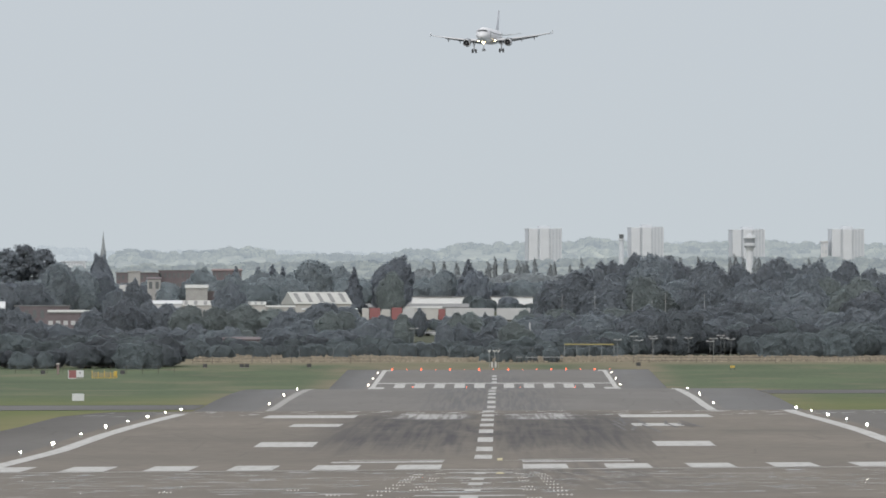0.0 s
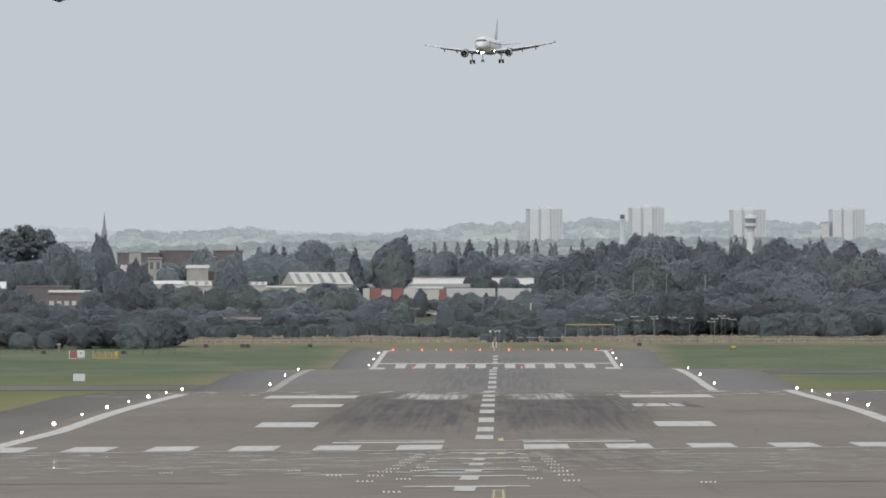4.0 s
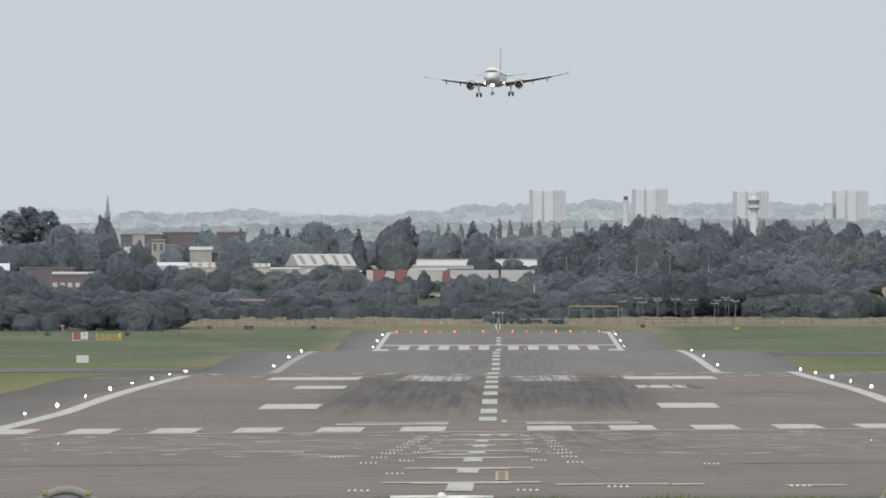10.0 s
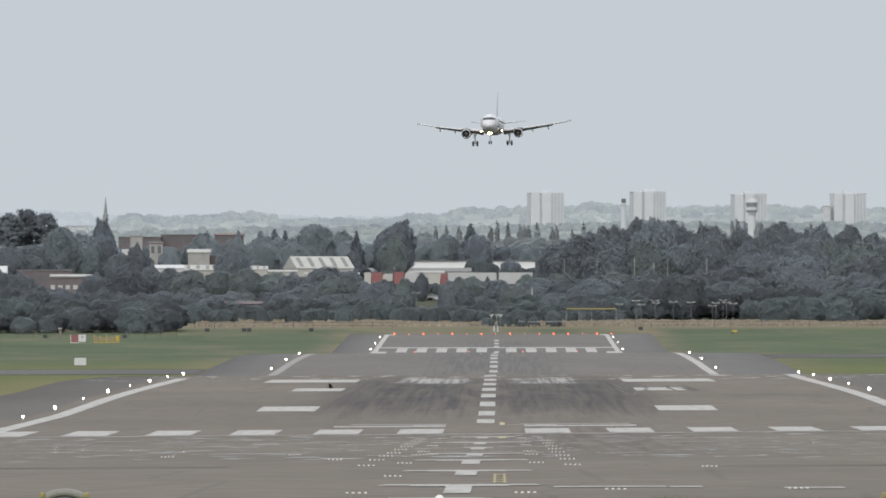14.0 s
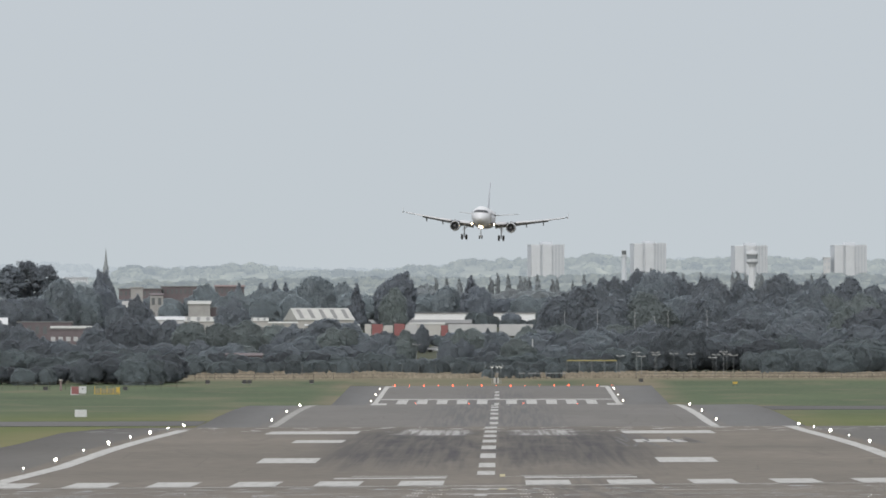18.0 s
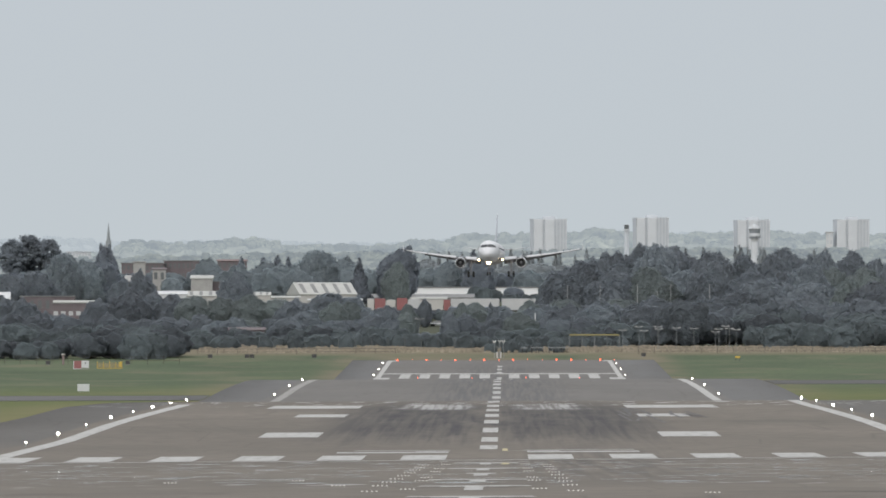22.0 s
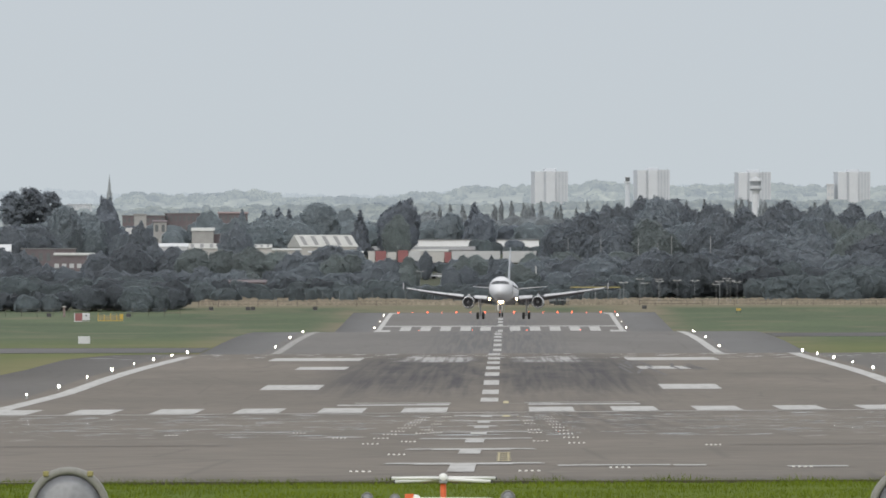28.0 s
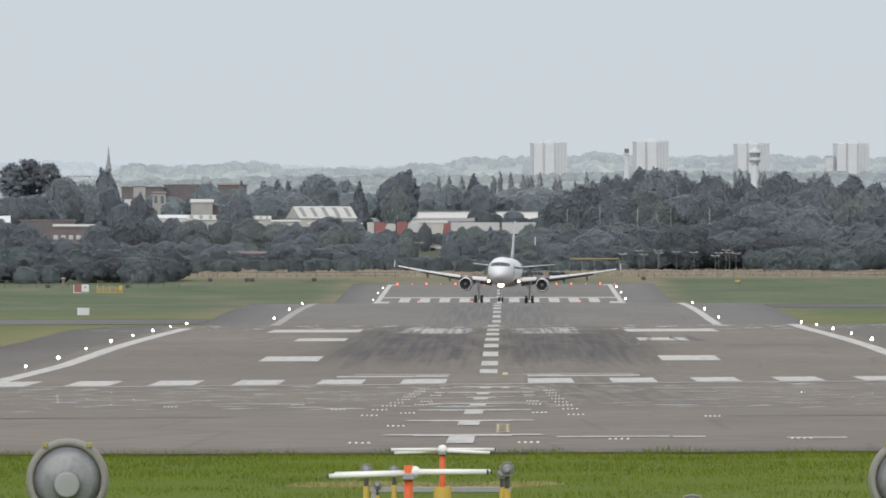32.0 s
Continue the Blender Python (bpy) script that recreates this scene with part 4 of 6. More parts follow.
tier(4030, -24.0, -10.0, 3.0, ((-24.0, 12.4), (-10.0, 12.2),), 5, ["shrub", "dark"], 0.5)
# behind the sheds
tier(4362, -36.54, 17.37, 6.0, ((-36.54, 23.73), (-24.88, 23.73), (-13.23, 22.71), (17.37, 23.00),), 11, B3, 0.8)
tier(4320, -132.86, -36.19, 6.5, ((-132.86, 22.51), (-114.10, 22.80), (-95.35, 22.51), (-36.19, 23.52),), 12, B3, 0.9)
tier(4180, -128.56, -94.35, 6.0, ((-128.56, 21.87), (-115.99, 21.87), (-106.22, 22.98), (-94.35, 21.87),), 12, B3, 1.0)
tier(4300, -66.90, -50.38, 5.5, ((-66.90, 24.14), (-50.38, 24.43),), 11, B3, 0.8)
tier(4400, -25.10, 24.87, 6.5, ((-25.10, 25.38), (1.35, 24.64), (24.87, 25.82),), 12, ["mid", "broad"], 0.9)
tier(4302, -24.25, 9.22, 3, ((-24.25, 16.68), (-8.45, 16.68), (-7.01, 18.98), (-2.70, 18.98), (-1.55, 16.83), (9.22, 16.83),), 5, ["shrub"], 0.3)
# poplars
for px, tp in ((-17.10, 28.97), (-14.27, 29.26), (-10.84, 28.82), (-2.65, 29.12), (-0.86, 30.31), (1.97, 30.01), (5.09, 29.41),
               (6.29, 29.12), (7.48, 29.26), (9.71, 30.01), (13.59, 28.67), (14.93, 29.12), (21.93, 29.86), (18.95, 28.22)):
    plant("poplar", px, 4460 + _rt.uniform(-20, 20), tp, _rt.uniform(1.6, 2.6))
for px, tp in ((42.78, 30.16), (45.17, 30.61), (48.15, 30.16), (52.76, 30.46), (61.25, 30.46), (62.45, 30.90), (64.23, 30.31),
               (67.51, 30.31), (68.41, 30.01), (71.09, 29.12), (75.26, 30.01), (81.81, 29.71), (84.79, 30.16), (38.61, 30.01), (57.23, 29.12)):
    plant("poplar", px, 4460 + _rt.uniform(-20, 20), tp, _rt.uniform(1.6, 2.6))


# ---------------- distant hills ----------------
def hill_crowns():
    made = []
    for i in range(6):
        rng = np.random.default_rng(200 + i)
        v, f, n = leaf_lobes(rng, dome_lobes(rng, 9, -0.1, 0.96, 0.48, 0.14, 0.24, 0.2), 0.05, (0, 0, 0.2), 0.9, 0.25, 0.02, True, 0.25)
        made.append((np.array(v), f, np.array(n)))
    return made


HILL_CROWNS = hill_crowns()


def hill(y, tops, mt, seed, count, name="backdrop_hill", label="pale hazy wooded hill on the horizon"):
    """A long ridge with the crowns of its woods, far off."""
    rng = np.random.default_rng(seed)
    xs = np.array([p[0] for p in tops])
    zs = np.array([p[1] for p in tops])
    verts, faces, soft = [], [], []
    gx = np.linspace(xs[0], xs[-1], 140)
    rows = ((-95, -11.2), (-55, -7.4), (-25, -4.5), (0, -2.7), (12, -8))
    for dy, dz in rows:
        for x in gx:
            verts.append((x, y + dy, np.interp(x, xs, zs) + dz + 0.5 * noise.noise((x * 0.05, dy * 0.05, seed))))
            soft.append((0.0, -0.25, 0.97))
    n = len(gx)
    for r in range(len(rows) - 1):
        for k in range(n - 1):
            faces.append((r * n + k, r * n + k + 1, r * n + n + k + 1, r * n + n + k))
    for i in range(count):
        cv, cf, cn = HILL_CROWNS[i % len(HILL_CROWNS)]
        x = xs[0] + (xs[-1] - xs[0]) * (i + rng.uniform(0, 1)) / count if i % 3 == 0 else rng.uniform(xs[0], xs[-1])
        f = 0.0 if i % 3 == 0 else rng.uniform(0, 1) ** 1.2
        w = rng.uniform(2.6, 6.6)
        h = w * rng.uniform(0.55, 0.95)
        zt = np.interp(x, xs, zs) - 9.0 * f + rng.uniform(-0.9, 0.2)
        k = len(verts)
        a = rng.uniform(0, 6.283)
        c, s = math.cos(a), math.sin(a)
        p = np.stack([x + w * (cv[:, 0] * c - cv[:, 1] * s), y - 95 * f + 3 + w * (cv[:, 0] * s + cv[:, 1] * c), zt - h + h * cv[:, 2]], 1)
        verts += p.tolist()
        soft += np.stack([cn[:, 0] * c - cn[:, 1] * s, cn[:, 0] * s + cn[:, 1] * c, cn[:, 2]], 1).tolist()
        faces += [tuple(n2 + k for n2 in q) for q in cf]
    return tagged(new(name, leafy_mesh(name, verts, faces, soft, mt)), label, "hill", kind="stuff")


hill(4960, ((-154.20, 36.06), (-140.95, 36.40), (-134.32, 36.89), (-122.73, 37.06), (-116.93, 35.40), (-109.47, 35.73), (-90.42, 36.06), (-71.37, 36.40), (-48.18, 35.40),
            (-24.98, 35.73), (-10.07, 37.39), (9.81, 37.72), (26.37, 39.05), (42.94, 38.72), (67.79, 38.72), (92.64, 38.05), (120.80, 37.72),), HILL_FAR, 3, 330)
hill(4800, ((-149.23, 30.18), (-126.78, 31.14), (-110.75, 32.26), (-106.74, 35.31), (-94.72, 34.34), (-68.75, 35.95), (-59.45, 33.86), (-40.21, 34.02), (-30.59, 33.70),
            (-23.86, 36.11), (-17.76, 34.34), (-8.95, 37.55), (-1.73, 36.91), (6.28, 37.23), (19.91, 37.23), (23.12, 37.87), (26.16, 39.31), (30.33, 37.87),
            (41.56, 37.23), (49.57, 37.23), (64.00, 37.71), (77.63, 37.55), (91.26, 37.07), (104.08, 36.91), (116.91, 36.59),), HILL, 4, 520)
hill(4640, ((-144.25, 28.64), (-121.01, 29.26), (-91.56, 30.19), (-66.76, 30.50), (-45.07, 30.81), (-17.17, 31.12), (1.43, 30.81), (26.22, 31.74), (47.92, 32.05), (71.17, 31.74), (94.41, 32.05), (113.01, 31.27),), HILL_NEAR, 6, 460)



# ---------------- buildings ----------------
def pane_mesh(w, h):
    o = obj("pane", box(-w / 2, w / 2, -0.05, 0.05, 0, h), PANE)
    me = o.data
    bpy.data.objects.remove(o)
    return me


def tower_block(x, y, base, top, w, label):
    """A residential tower with projecting bays, window strips and a plant room."""
    e = thing("tower_block", pose(x, y, base, 0, 0, 8), label, "tower block", "tower blocks on the hill")
    h = top - base
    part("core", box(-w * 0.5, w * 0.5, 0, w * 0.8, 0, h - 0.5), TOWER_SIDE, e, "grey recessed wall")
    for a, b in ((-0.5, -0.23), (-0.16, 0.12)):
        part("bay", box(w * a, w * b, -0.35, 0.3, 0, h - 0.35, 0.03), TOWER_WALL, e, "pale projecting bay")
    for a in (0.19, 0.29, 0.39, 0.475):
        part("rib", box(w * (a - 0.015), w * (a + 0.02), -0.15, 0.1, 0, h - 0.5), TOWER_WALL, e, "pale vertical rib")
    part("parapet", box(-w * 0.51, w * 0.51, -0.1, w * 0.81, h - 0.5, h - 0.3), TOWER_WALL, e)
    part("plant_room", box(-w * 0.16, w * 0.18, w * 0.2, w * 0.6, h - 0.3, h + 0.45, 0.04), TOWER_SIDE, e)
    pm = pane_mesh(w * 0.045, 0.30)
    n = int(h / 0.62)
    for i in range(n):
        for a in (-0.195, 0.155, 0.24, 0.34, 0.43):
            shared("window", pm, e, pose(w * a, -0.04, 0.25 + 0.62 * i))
    return e


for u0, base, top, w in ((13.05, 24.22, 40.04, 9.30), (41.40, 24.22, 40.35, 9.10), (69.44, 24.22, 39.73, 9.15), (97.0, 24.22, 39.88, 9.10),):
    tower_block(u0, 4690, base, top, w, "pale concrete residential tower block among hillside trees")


CAB_PANE = material("tinted_cab_glass", (0.26, 0.28, 0.30), rough=0.3, vary=0.1, scale=1)


def control_tower(x, y, base, top):
    e = thing("control_tower", pose(x, y, base), "white airport control tower with a flared glazed cab", "control tower")
    h = top - base
    bm = bmesh.new()
    add_tube(bm, (0, 0, 0), (0, 0, h * 0.62), 1.15, 0.85, 14)
    add_tube(bm, (0, 0, h * 0.62), (0, 0, h * 0.74), 0.85, 1.45, 14)
    part("shaft", bm, TOWER_WALL, e)
    part("lower_ring", tube((0, 0, h * 0.74), (0, 0, h * 0.80), 1.6, 1.6, 14), TOWER_WALL, e, "grey balcony ring")
    part("cab_glass", tube((0, 0, h * 0.80), (0, 0, h * 0.90), 1.4, 1.6, 14), CAB_PANE, e, "tinted cab glazing")
    part("roof", tube((0, 0, h * 0.90), (0, 0, h * 0.97), 1.75, 1.5, 14), TOWER_WALL, e)
    part("gallery_band", tube((0, 0, h * 0.70), (0, 0, h * 0.735), 1.5, 1.55, 14), CAB_PANE, e, "dark band under the balcony")
    part("aerial", tube((0, 0, h * 0.97), (0, 0, h), 0.5, 0.3, 8), TOWER_SIDE, e)


control_tower(67.46, 4540, 24.59, 37.17)


def mast_tower(x, y, base, top):
    e = thing("radar_tower", pose(x, y, base), "slim grey tower with a dark cabin on top", "tower")
    h = top - base
    part("shaft", tube((0, 0, 0), (0, 0, h - 1.6), 0.75, 0.62, 10), TOWER_SIDE, e)
    part("platform", tube((0, 0, h - 1.6), (0, 0, h - 1.2), 0.95, 0.95, 10), TOWER_WALL, e)
    part("cabin", box(-0.6, 0.6, -0.6, 0.6, h - 1.2, h - 0.1, 0.08), DARK_PANE, e, "dark cabin")
    part("roof", box(-0.7, 0.7, -0.7, 0.7, h - 0.1, h), TOWER_WALL, e)


mast_tower(33.23, 4560, 23.92, 37.17)


def church_spire(x, y, base, top):
    e = thing("church_spire", pose(x, y, base), "grey stone church tower with a tall needle spire", "church")
    h = top - base
    st = material("hazy_grey_stone", (0.26, 0.28, 0.29), rough=0.9, vary=0.1, scale=0.5)
    part("tower", box(-0.75, 0.75, -0.75, 0.75, 0, h * 0.60, 0.06), st, e)
    bm = bmesh.new()
    add_tube(bm, (0, 0, h * 0.60), (0, 0, h * 0.97), 0.62, 0.06, 8)
    part("spire", bm, st, e)
    for sx in (-0.64, 0.64):
        for sy in (-0.64, 0.64):
            part("pinnacle", tube((sx, sy, h * 0.60), (sx, sy, h * 0.66), 0.12, 0.02, 6), st, e)
    part("finial", tube((0, 0, h * 0.965), (0, 0, h), 0.05, 0.02, 6), st, e)


church_spire(-109.70, 4700, 24.26, 39.02)


def building(name, x0, x1, y, depth, z0, z1, ridge, wall, roof, label, category, rows=0, cols=0, glass=DARK_PANE, skylights=0, mono=False, group="", overhang=0.25, turn=0, wide=0.5, tall=0.5):
    """A block with pitched or flat roof and windows in its front."""
    foot = min(lie(x0, y), lie(x1, y), lie(x0, y + depth)) - 0.3
    e = thing(name, pose((x0 + x1) / 2, y, z0, 0, 0, turn), label, category, group)
    w, h = (x1 - x0) / 2, z1 - z0
    part("wall", box(-w, w, 0, depth, min(0.0, foot - z0), h), wall, e)
    o = overhang
    if ridge <= 0.05:
        part("roof", box(-w - o, w + o, -o, depth + o, h, h + 0.25), roof, e)
    else:
        bm = bmesh.new()
        yr = depth if mono else depth / 2
        ring = [(-o, h + 0.003), (yr, h + ridge), (depth + o, h if not mono else h + 0.003), (depth + o, h - 0.15), (-o, h - 0.15)]
        a = [bm.verts.new((-w - o, p, q)) for p, q in ring]
        b = [bm.verts.new((w + o, p, q)) for p, q in ring]
        for i in range(5):
            j = (i + 1) % 5
            bm.faces.new((a[i], a[j], b[j], b[i]))
        bm.faces.new(a)
        bm.faces.new(list(reversed(b)))
        rf = part("roof", bm, roof, e)
        for k in range(skylights):
            x = -w + 2 * w * (k + 0.5) / skylights
            f0, f1 = 0.12, 0.88
            bm = bmesh.new()
            vs = [bm.verts.new((x + sx + 0.12 * 0, yr * f - o * (1 - f), h + ridge * f + up)) for f, up in ((f0, 0.03), (f1, 0.03)) for sx in (-w * 0.22 / skylights * 1.6, w * 0.22 / skylights * 1.6)]
            lo = [bm.verts.new(v.co - Vector((0, 0, 0.08))) for v in vs]
            bm.faces.new((vs[0], vs[1], vs[3], vs[2]))
            for i, j in ((0, 1), (1, 3), (3, 2), (2, 0)):
                bm.faces.new((vs[i], vs[j], lo[j], lo[i]))
            part("skylight", bm, GREY_ROOF, rf, "dark skylight strip")
    if rows:
        ww, wh = 2 * w / cols * wide, h / rows * tall
        o2 = obj("window", box(-ww / 2, ww / 2, -0.06, 0.06, 0, wh), glass)
        pm = o2.data
        bpy.data.objects.remove(o2)
        for r in range(rows):
            for c in range(cols):
                shared("window", pm, e, pose(-w + 2 * w * (c + 0.5) / cols, 0, h * (r + 0.28) / rows))
    return e


# the sheds and yards beyond the hedge
building("hill_building", -121.32, -114.72, 4700, 6, 27.40, 30.54, 0.0, TOWER_WALL, TOWER_SIDE, "long pale building on the far hillside", "building", rows=2, cols=8, glass=PANE)
building("hill_building", 89.48, 91.36, 4690, 3, 32.36, 35.97, 0.0, WHITE_CLAD, WHITE_CLAD, "bright white gable beside a tower block", "building", rows=2, cols=2, glass=PANE)
building("hill_building", -125.44, -122.00, 4690, 6, 27.35, 29.86, 0.5, TOWER_SIDE, TOWER_SIDE, "pale roof on the far hillside", "building", rows=1, cols=4, glass=PANE)
building("warehouse", -50.49, -36.22, 4190, 14, 16.03, 17.15, 2.9, CREAM, PALE_ROOF, "cream warehouse with a ribbed pale roof and dark skylights", "warehouse", skylights=5, turn=14)
building("warehouse", -47.93, -34.76, 4150, 8, 13.41, 15.63, 0.25, CREAM, WHITE_CLAD, "low cream shed with a white eave", "warehouse")
building("depot", -35.69, -7.51, 4260, 16, 15.12, 16.54, 0.9, GREY_ROOF, GREY_ROOF, "long low grey depot roof", "warehouse")
building("depot", -29.78, -14.24, 4230, 16, 14.75, 16.16, 0.5, PALE_ROOF, PALE_ROOF, "pale low-pitched depot roof", "warehouse")
building("depot", -22.82, -8.36, 4330, 10, 16.77, 19.25, 0.0, BRIGHT_CLAD, GREY_ROOF, "white clad depot with a dark flat roof edge", "warehouse")
building("depot", -1.85, 8.85, 4330, 10, 16.77, 19.25, 0.0, BRIGHT_CLAD, GREY_ROOF, "white clad depot half hidden by trees", "warehouse")
building("workshop", -77.92, -72.56, 4220, 8, 17.54, 21.21, 0.8, CONCRETE, PALE_ROOF, "grey concrete workshop with a pale tilted roof", "workshop", mono=True)
building("workshop", -72.65, -70.39, 4225, 6, 17.56, 20.24, 0.0, BRICK, GREY_ROOF, "small dark brick annex beside the workshop", "workshop")
building("warehouse", -84.74, -77.17, 4120, 8, 14.16, 16.91, 0.8, WHITE_CLAD, WHITE_CLAD, "whitewashed low warehouse with a dark hatch", "warehouse")
building("warehouse", -77.36, -67.98, 4130, 8, 14.46, 16.53, 1.2, CREAM, PALE_ROOF, "long low shed with weathered pale roof", "warehouse", skylights=4)
building("warehouse", -61.50, -56.94, 4130, 8, 14.46, 16.67, 0.8, CREAM, PALE_ROOF, "low shed with pale striped roof", "warehouse", skylights=3)
building("warehouse", -57.22, -50.01, 4150, 8, 14.52, 16.18, 0.4, CREAM, PALE_ROOF, "low pale yard building", "warehouse")
building("old_mill", -92.51, -89.55, 4230, 4, 16.45, 25.21, 0.0, CONCRETE, CONCRETE, "weathered concrete tower of an old works", "old works")
building("old_mill", -87.61, -84.36, 4225, 4, 16.43, 23.49, 0.4, CONCRETE, BRICK, "weathered rendered gable of an old works", "old works", rows=2, cols=2)
building("old_mill", -94.27, -92.01, 4220, 4, 15.85, 20.36, 1.6, CONCRETE, CONCRETE, "pale lean-to beside the old works", "old works", mono=True)
building("brick_block", -98.87, -87.89, 4380, 8, 18.69, 25.71, 0.0, BRICK, GREY_ROOF, "long brown brick block behind trees", "brick building", rows=3, cols=9)
building("brick_block", -87.99, -78.91, 4385, 8, 18.71, 26.33, 0.0, BRICK, GREY_ROOF, "long brown brick block behind trees", "brick building", rows=3, cols=8)
building("brick_block", -74.16, -66.69, 4390, 8, 18.73, 26.50, 0.4, BRICK, TILE_ROOF, "red-brown brick block behind trees", "brick building", rows=3, cols=6)
building("house", -55.74, -49.18, 4270, 7, 16.29, 19.43, 1.4, BRICK, TILE_ROOF, "brick house with a red tiled roof", "house", rows=1, cols=4)
building("house", -60.30, -56.00, 4290, 7, 16.36, 19.22, 1.3, BRICK, TILE_ROOF, "brick house with a red tiled roof", "house", rows=1, cols=3)
building("house", -128.24, -122.48, 4310, 7, 16.13, 20.45, 1.8, BRICK, TILE_ROOF, "dull red brick house behind trees", "house", rows=2, cols=3)
building("house", -112.40, -105.20, 4310, 7, 16.42, 20.45, 1.8, BRICK, TILE_ROOF, "dull red brick house behind trees", "house", rows=2, cols=4)
building("brick_depot", -106.45, -95.79, 3990, 8, 10.33, 14.19, 0.0, BRICK, GREY_ROOF, "low red brick depot with white framed windows", "depot", rows=1, cols=6, glass=PALE_BOX, wide=0.6, tall=0.26)
building("brick_depot", -115.34, -102.39, 4040, 8, 12.05, 15.96, 0.0, BRICK, GREY_ROOF, "low brick depot with a white roof edge", "depot", rows=1, cols=7)
building("brick_depot", -106.85, -97.45, 4020, 8, 12.00, 14.68, 0.4, GREY_ROOF, PALE_ROOF, "low depot extension with a grey roof", "depot")
building("white_shed", -122.60, -117.75, 4030, 8, 13.10, 15.52, 1.6, WHITE_CLAD, WHITE_CLAD, "white gabled shed among trees", "shed")
building("long_shed", -103.92, -94.10, 4200, 8, 15.23, 16.91, 0.7, CONCRETE, GREY_ROOF, "long grey shed behind trees", "shed")
building("field_hut", -58.60, -50.27, 3560, 5, 6.40, 7.48, 0.5, BRICK, BRICK, "low brick hut with a dull roof among shrubs", "hut")


def trailer(u0, u1, z0, z1, y, body, label, band=None):
    e = thing("lorry_trailer", pose((u0 + u1) / 2, y, z0), label, "trailer", "parked trailers")
    w, h = (u1 - u0) / 2, z1 - z0
    part("box", box(-w, w, 0, 2.4, 0.75, h, 0.06), body, e)
    if band:
        part("side_band", box(-w - 0.01, w + 0.01, -0.03, 0.05, 0.78, 1.5), band, e, "blue band along the foot")
    part("chassis", box(-w * 0.95, w * 0.95, 0.2, 2.2, 0.5, 0.75), DARK_STEEL, e)
    for k in (-0.8, 0.55, 0.8):
        part("wheel", tube((w * k, 0.1, 0.42), (w * k, 0.4, 0.42), 0.42, n=12), TYRE, e)


for u0, u1, z0, z1, mt, lb, bd in ((-32.90, -31.26, 12.16, 15.71, CREAM, "cream box trailer in a yard", None), (-31.12, -28.52, 12.16, 15.71, RED_BOX, "red box trailer in a yard", None), (-28.25, -26.06, 12.16, 15.44, CREAM, "cream box trailer in a yard", None),
                                 (-25.79, -23.20, 12.16, 15.85, RED_BOX, "red box trailer in a yard", None), (-23.06, -20.19, 12.16, 15.58, PALE_BOX, "white box trailer in a yard", None), (-19.92, -14.59, 12.16, 15.44, CREAM, "cream box trailer in a yard", None),
                                 (-14.45, -12.81, 12.16, 15.44, RED_BOX, "red box trailer in a yard", None), (-12.68, -0.93, 12.16, 15.71, PALE_BOX, "long white trailer with a blue band", BLUE_BOX), (-0.38, 7.81, 12.16, 15.71, PALE_BOX, "long white trailer in a yard", None),
                                 (10.82, 12.87, 12.16, 15.71, PALE_BOX, "white box trailer in a yard", None),):
    trailer(u0, u1, z0, z1, 4090, mt, lb, bd)


# parked cars glimpsed in the shrubs, a lamp column
def car(x, y, z, mt, label):
    e = thing("car", pose(x, y, z), label, "car", "parked cars")
    bm = bmesh.new()
    add_box(bm, -2.1, 2.1, 0, 1.7, 0.25, 0.85, 0.12)
    part("body", bm, mt, e)
    part("cabin", ring_loft([[(-1.3, 0.1, 0.85), (1.2, 0.1, 0.85), (1.2, 1.6, 0.85), (-1.3, 1.6, 0.85)], [(-0.8, 0.3, 1.4), (0.7, 0.3, 1.4), (0.7, 1.4, 1.4), (-0.8, 1.4, 1.4)]]), DARK_PANE, e)
    for k in (-1.3, 1.3):
        part("wheel", tube((k, -0.02, 0.32), (k, 0.25, 0.32), 0.32, n=12), TYRE, e)


for k, u in enumerate((-19.94, -17.68, -15.55)):
    car(u, 3985, lie(u, 3985), WHITE_CLAD, "white parked car half hidden by shrubs")


def mast(x, y, z0, z1, r, mt, name, label, category, group, arm=0.0, double=False):
    e = thing(name, pose(x, y, z0), label, category, group)
    h = z1 - z0
    part("pole", tube((0, 0, -0.3), (0, 0, h), r, r * 0.7, 8), mt, e)
    if arm:
        part("arm", box(-arm if double else 0, arm, -0.07, 0.07, h - 0.10, h + 0.03), mt, e)
        for s in ((-1, 1) if double else (1,)):
            part("lamp_head", box(s * arm - 0.28, s * arm + 0.28, -0.16, 0.16, h - 0.02, h + 0.13, 0.03), PALE_POST, e)
    return e


# railway masts in front of the wood
for x, y, z0, z1 in ((21.67, 3790, 14.37, 18.04), (30.03, 3790, 14.37, 18.04), (34.46, 3790, 14.63, 16.52), (37.50, 3790, 14.37, 18.04), (46.23, 3790, 15.13, 18.04), (14.33, 3790, 14.25, 17.79),):
    mast(x, y, lie(x, y), z1, 0.07, PALE_POST, "railway_mast", "pale steel railway mast in front of the wood", "mast", "railway masts")
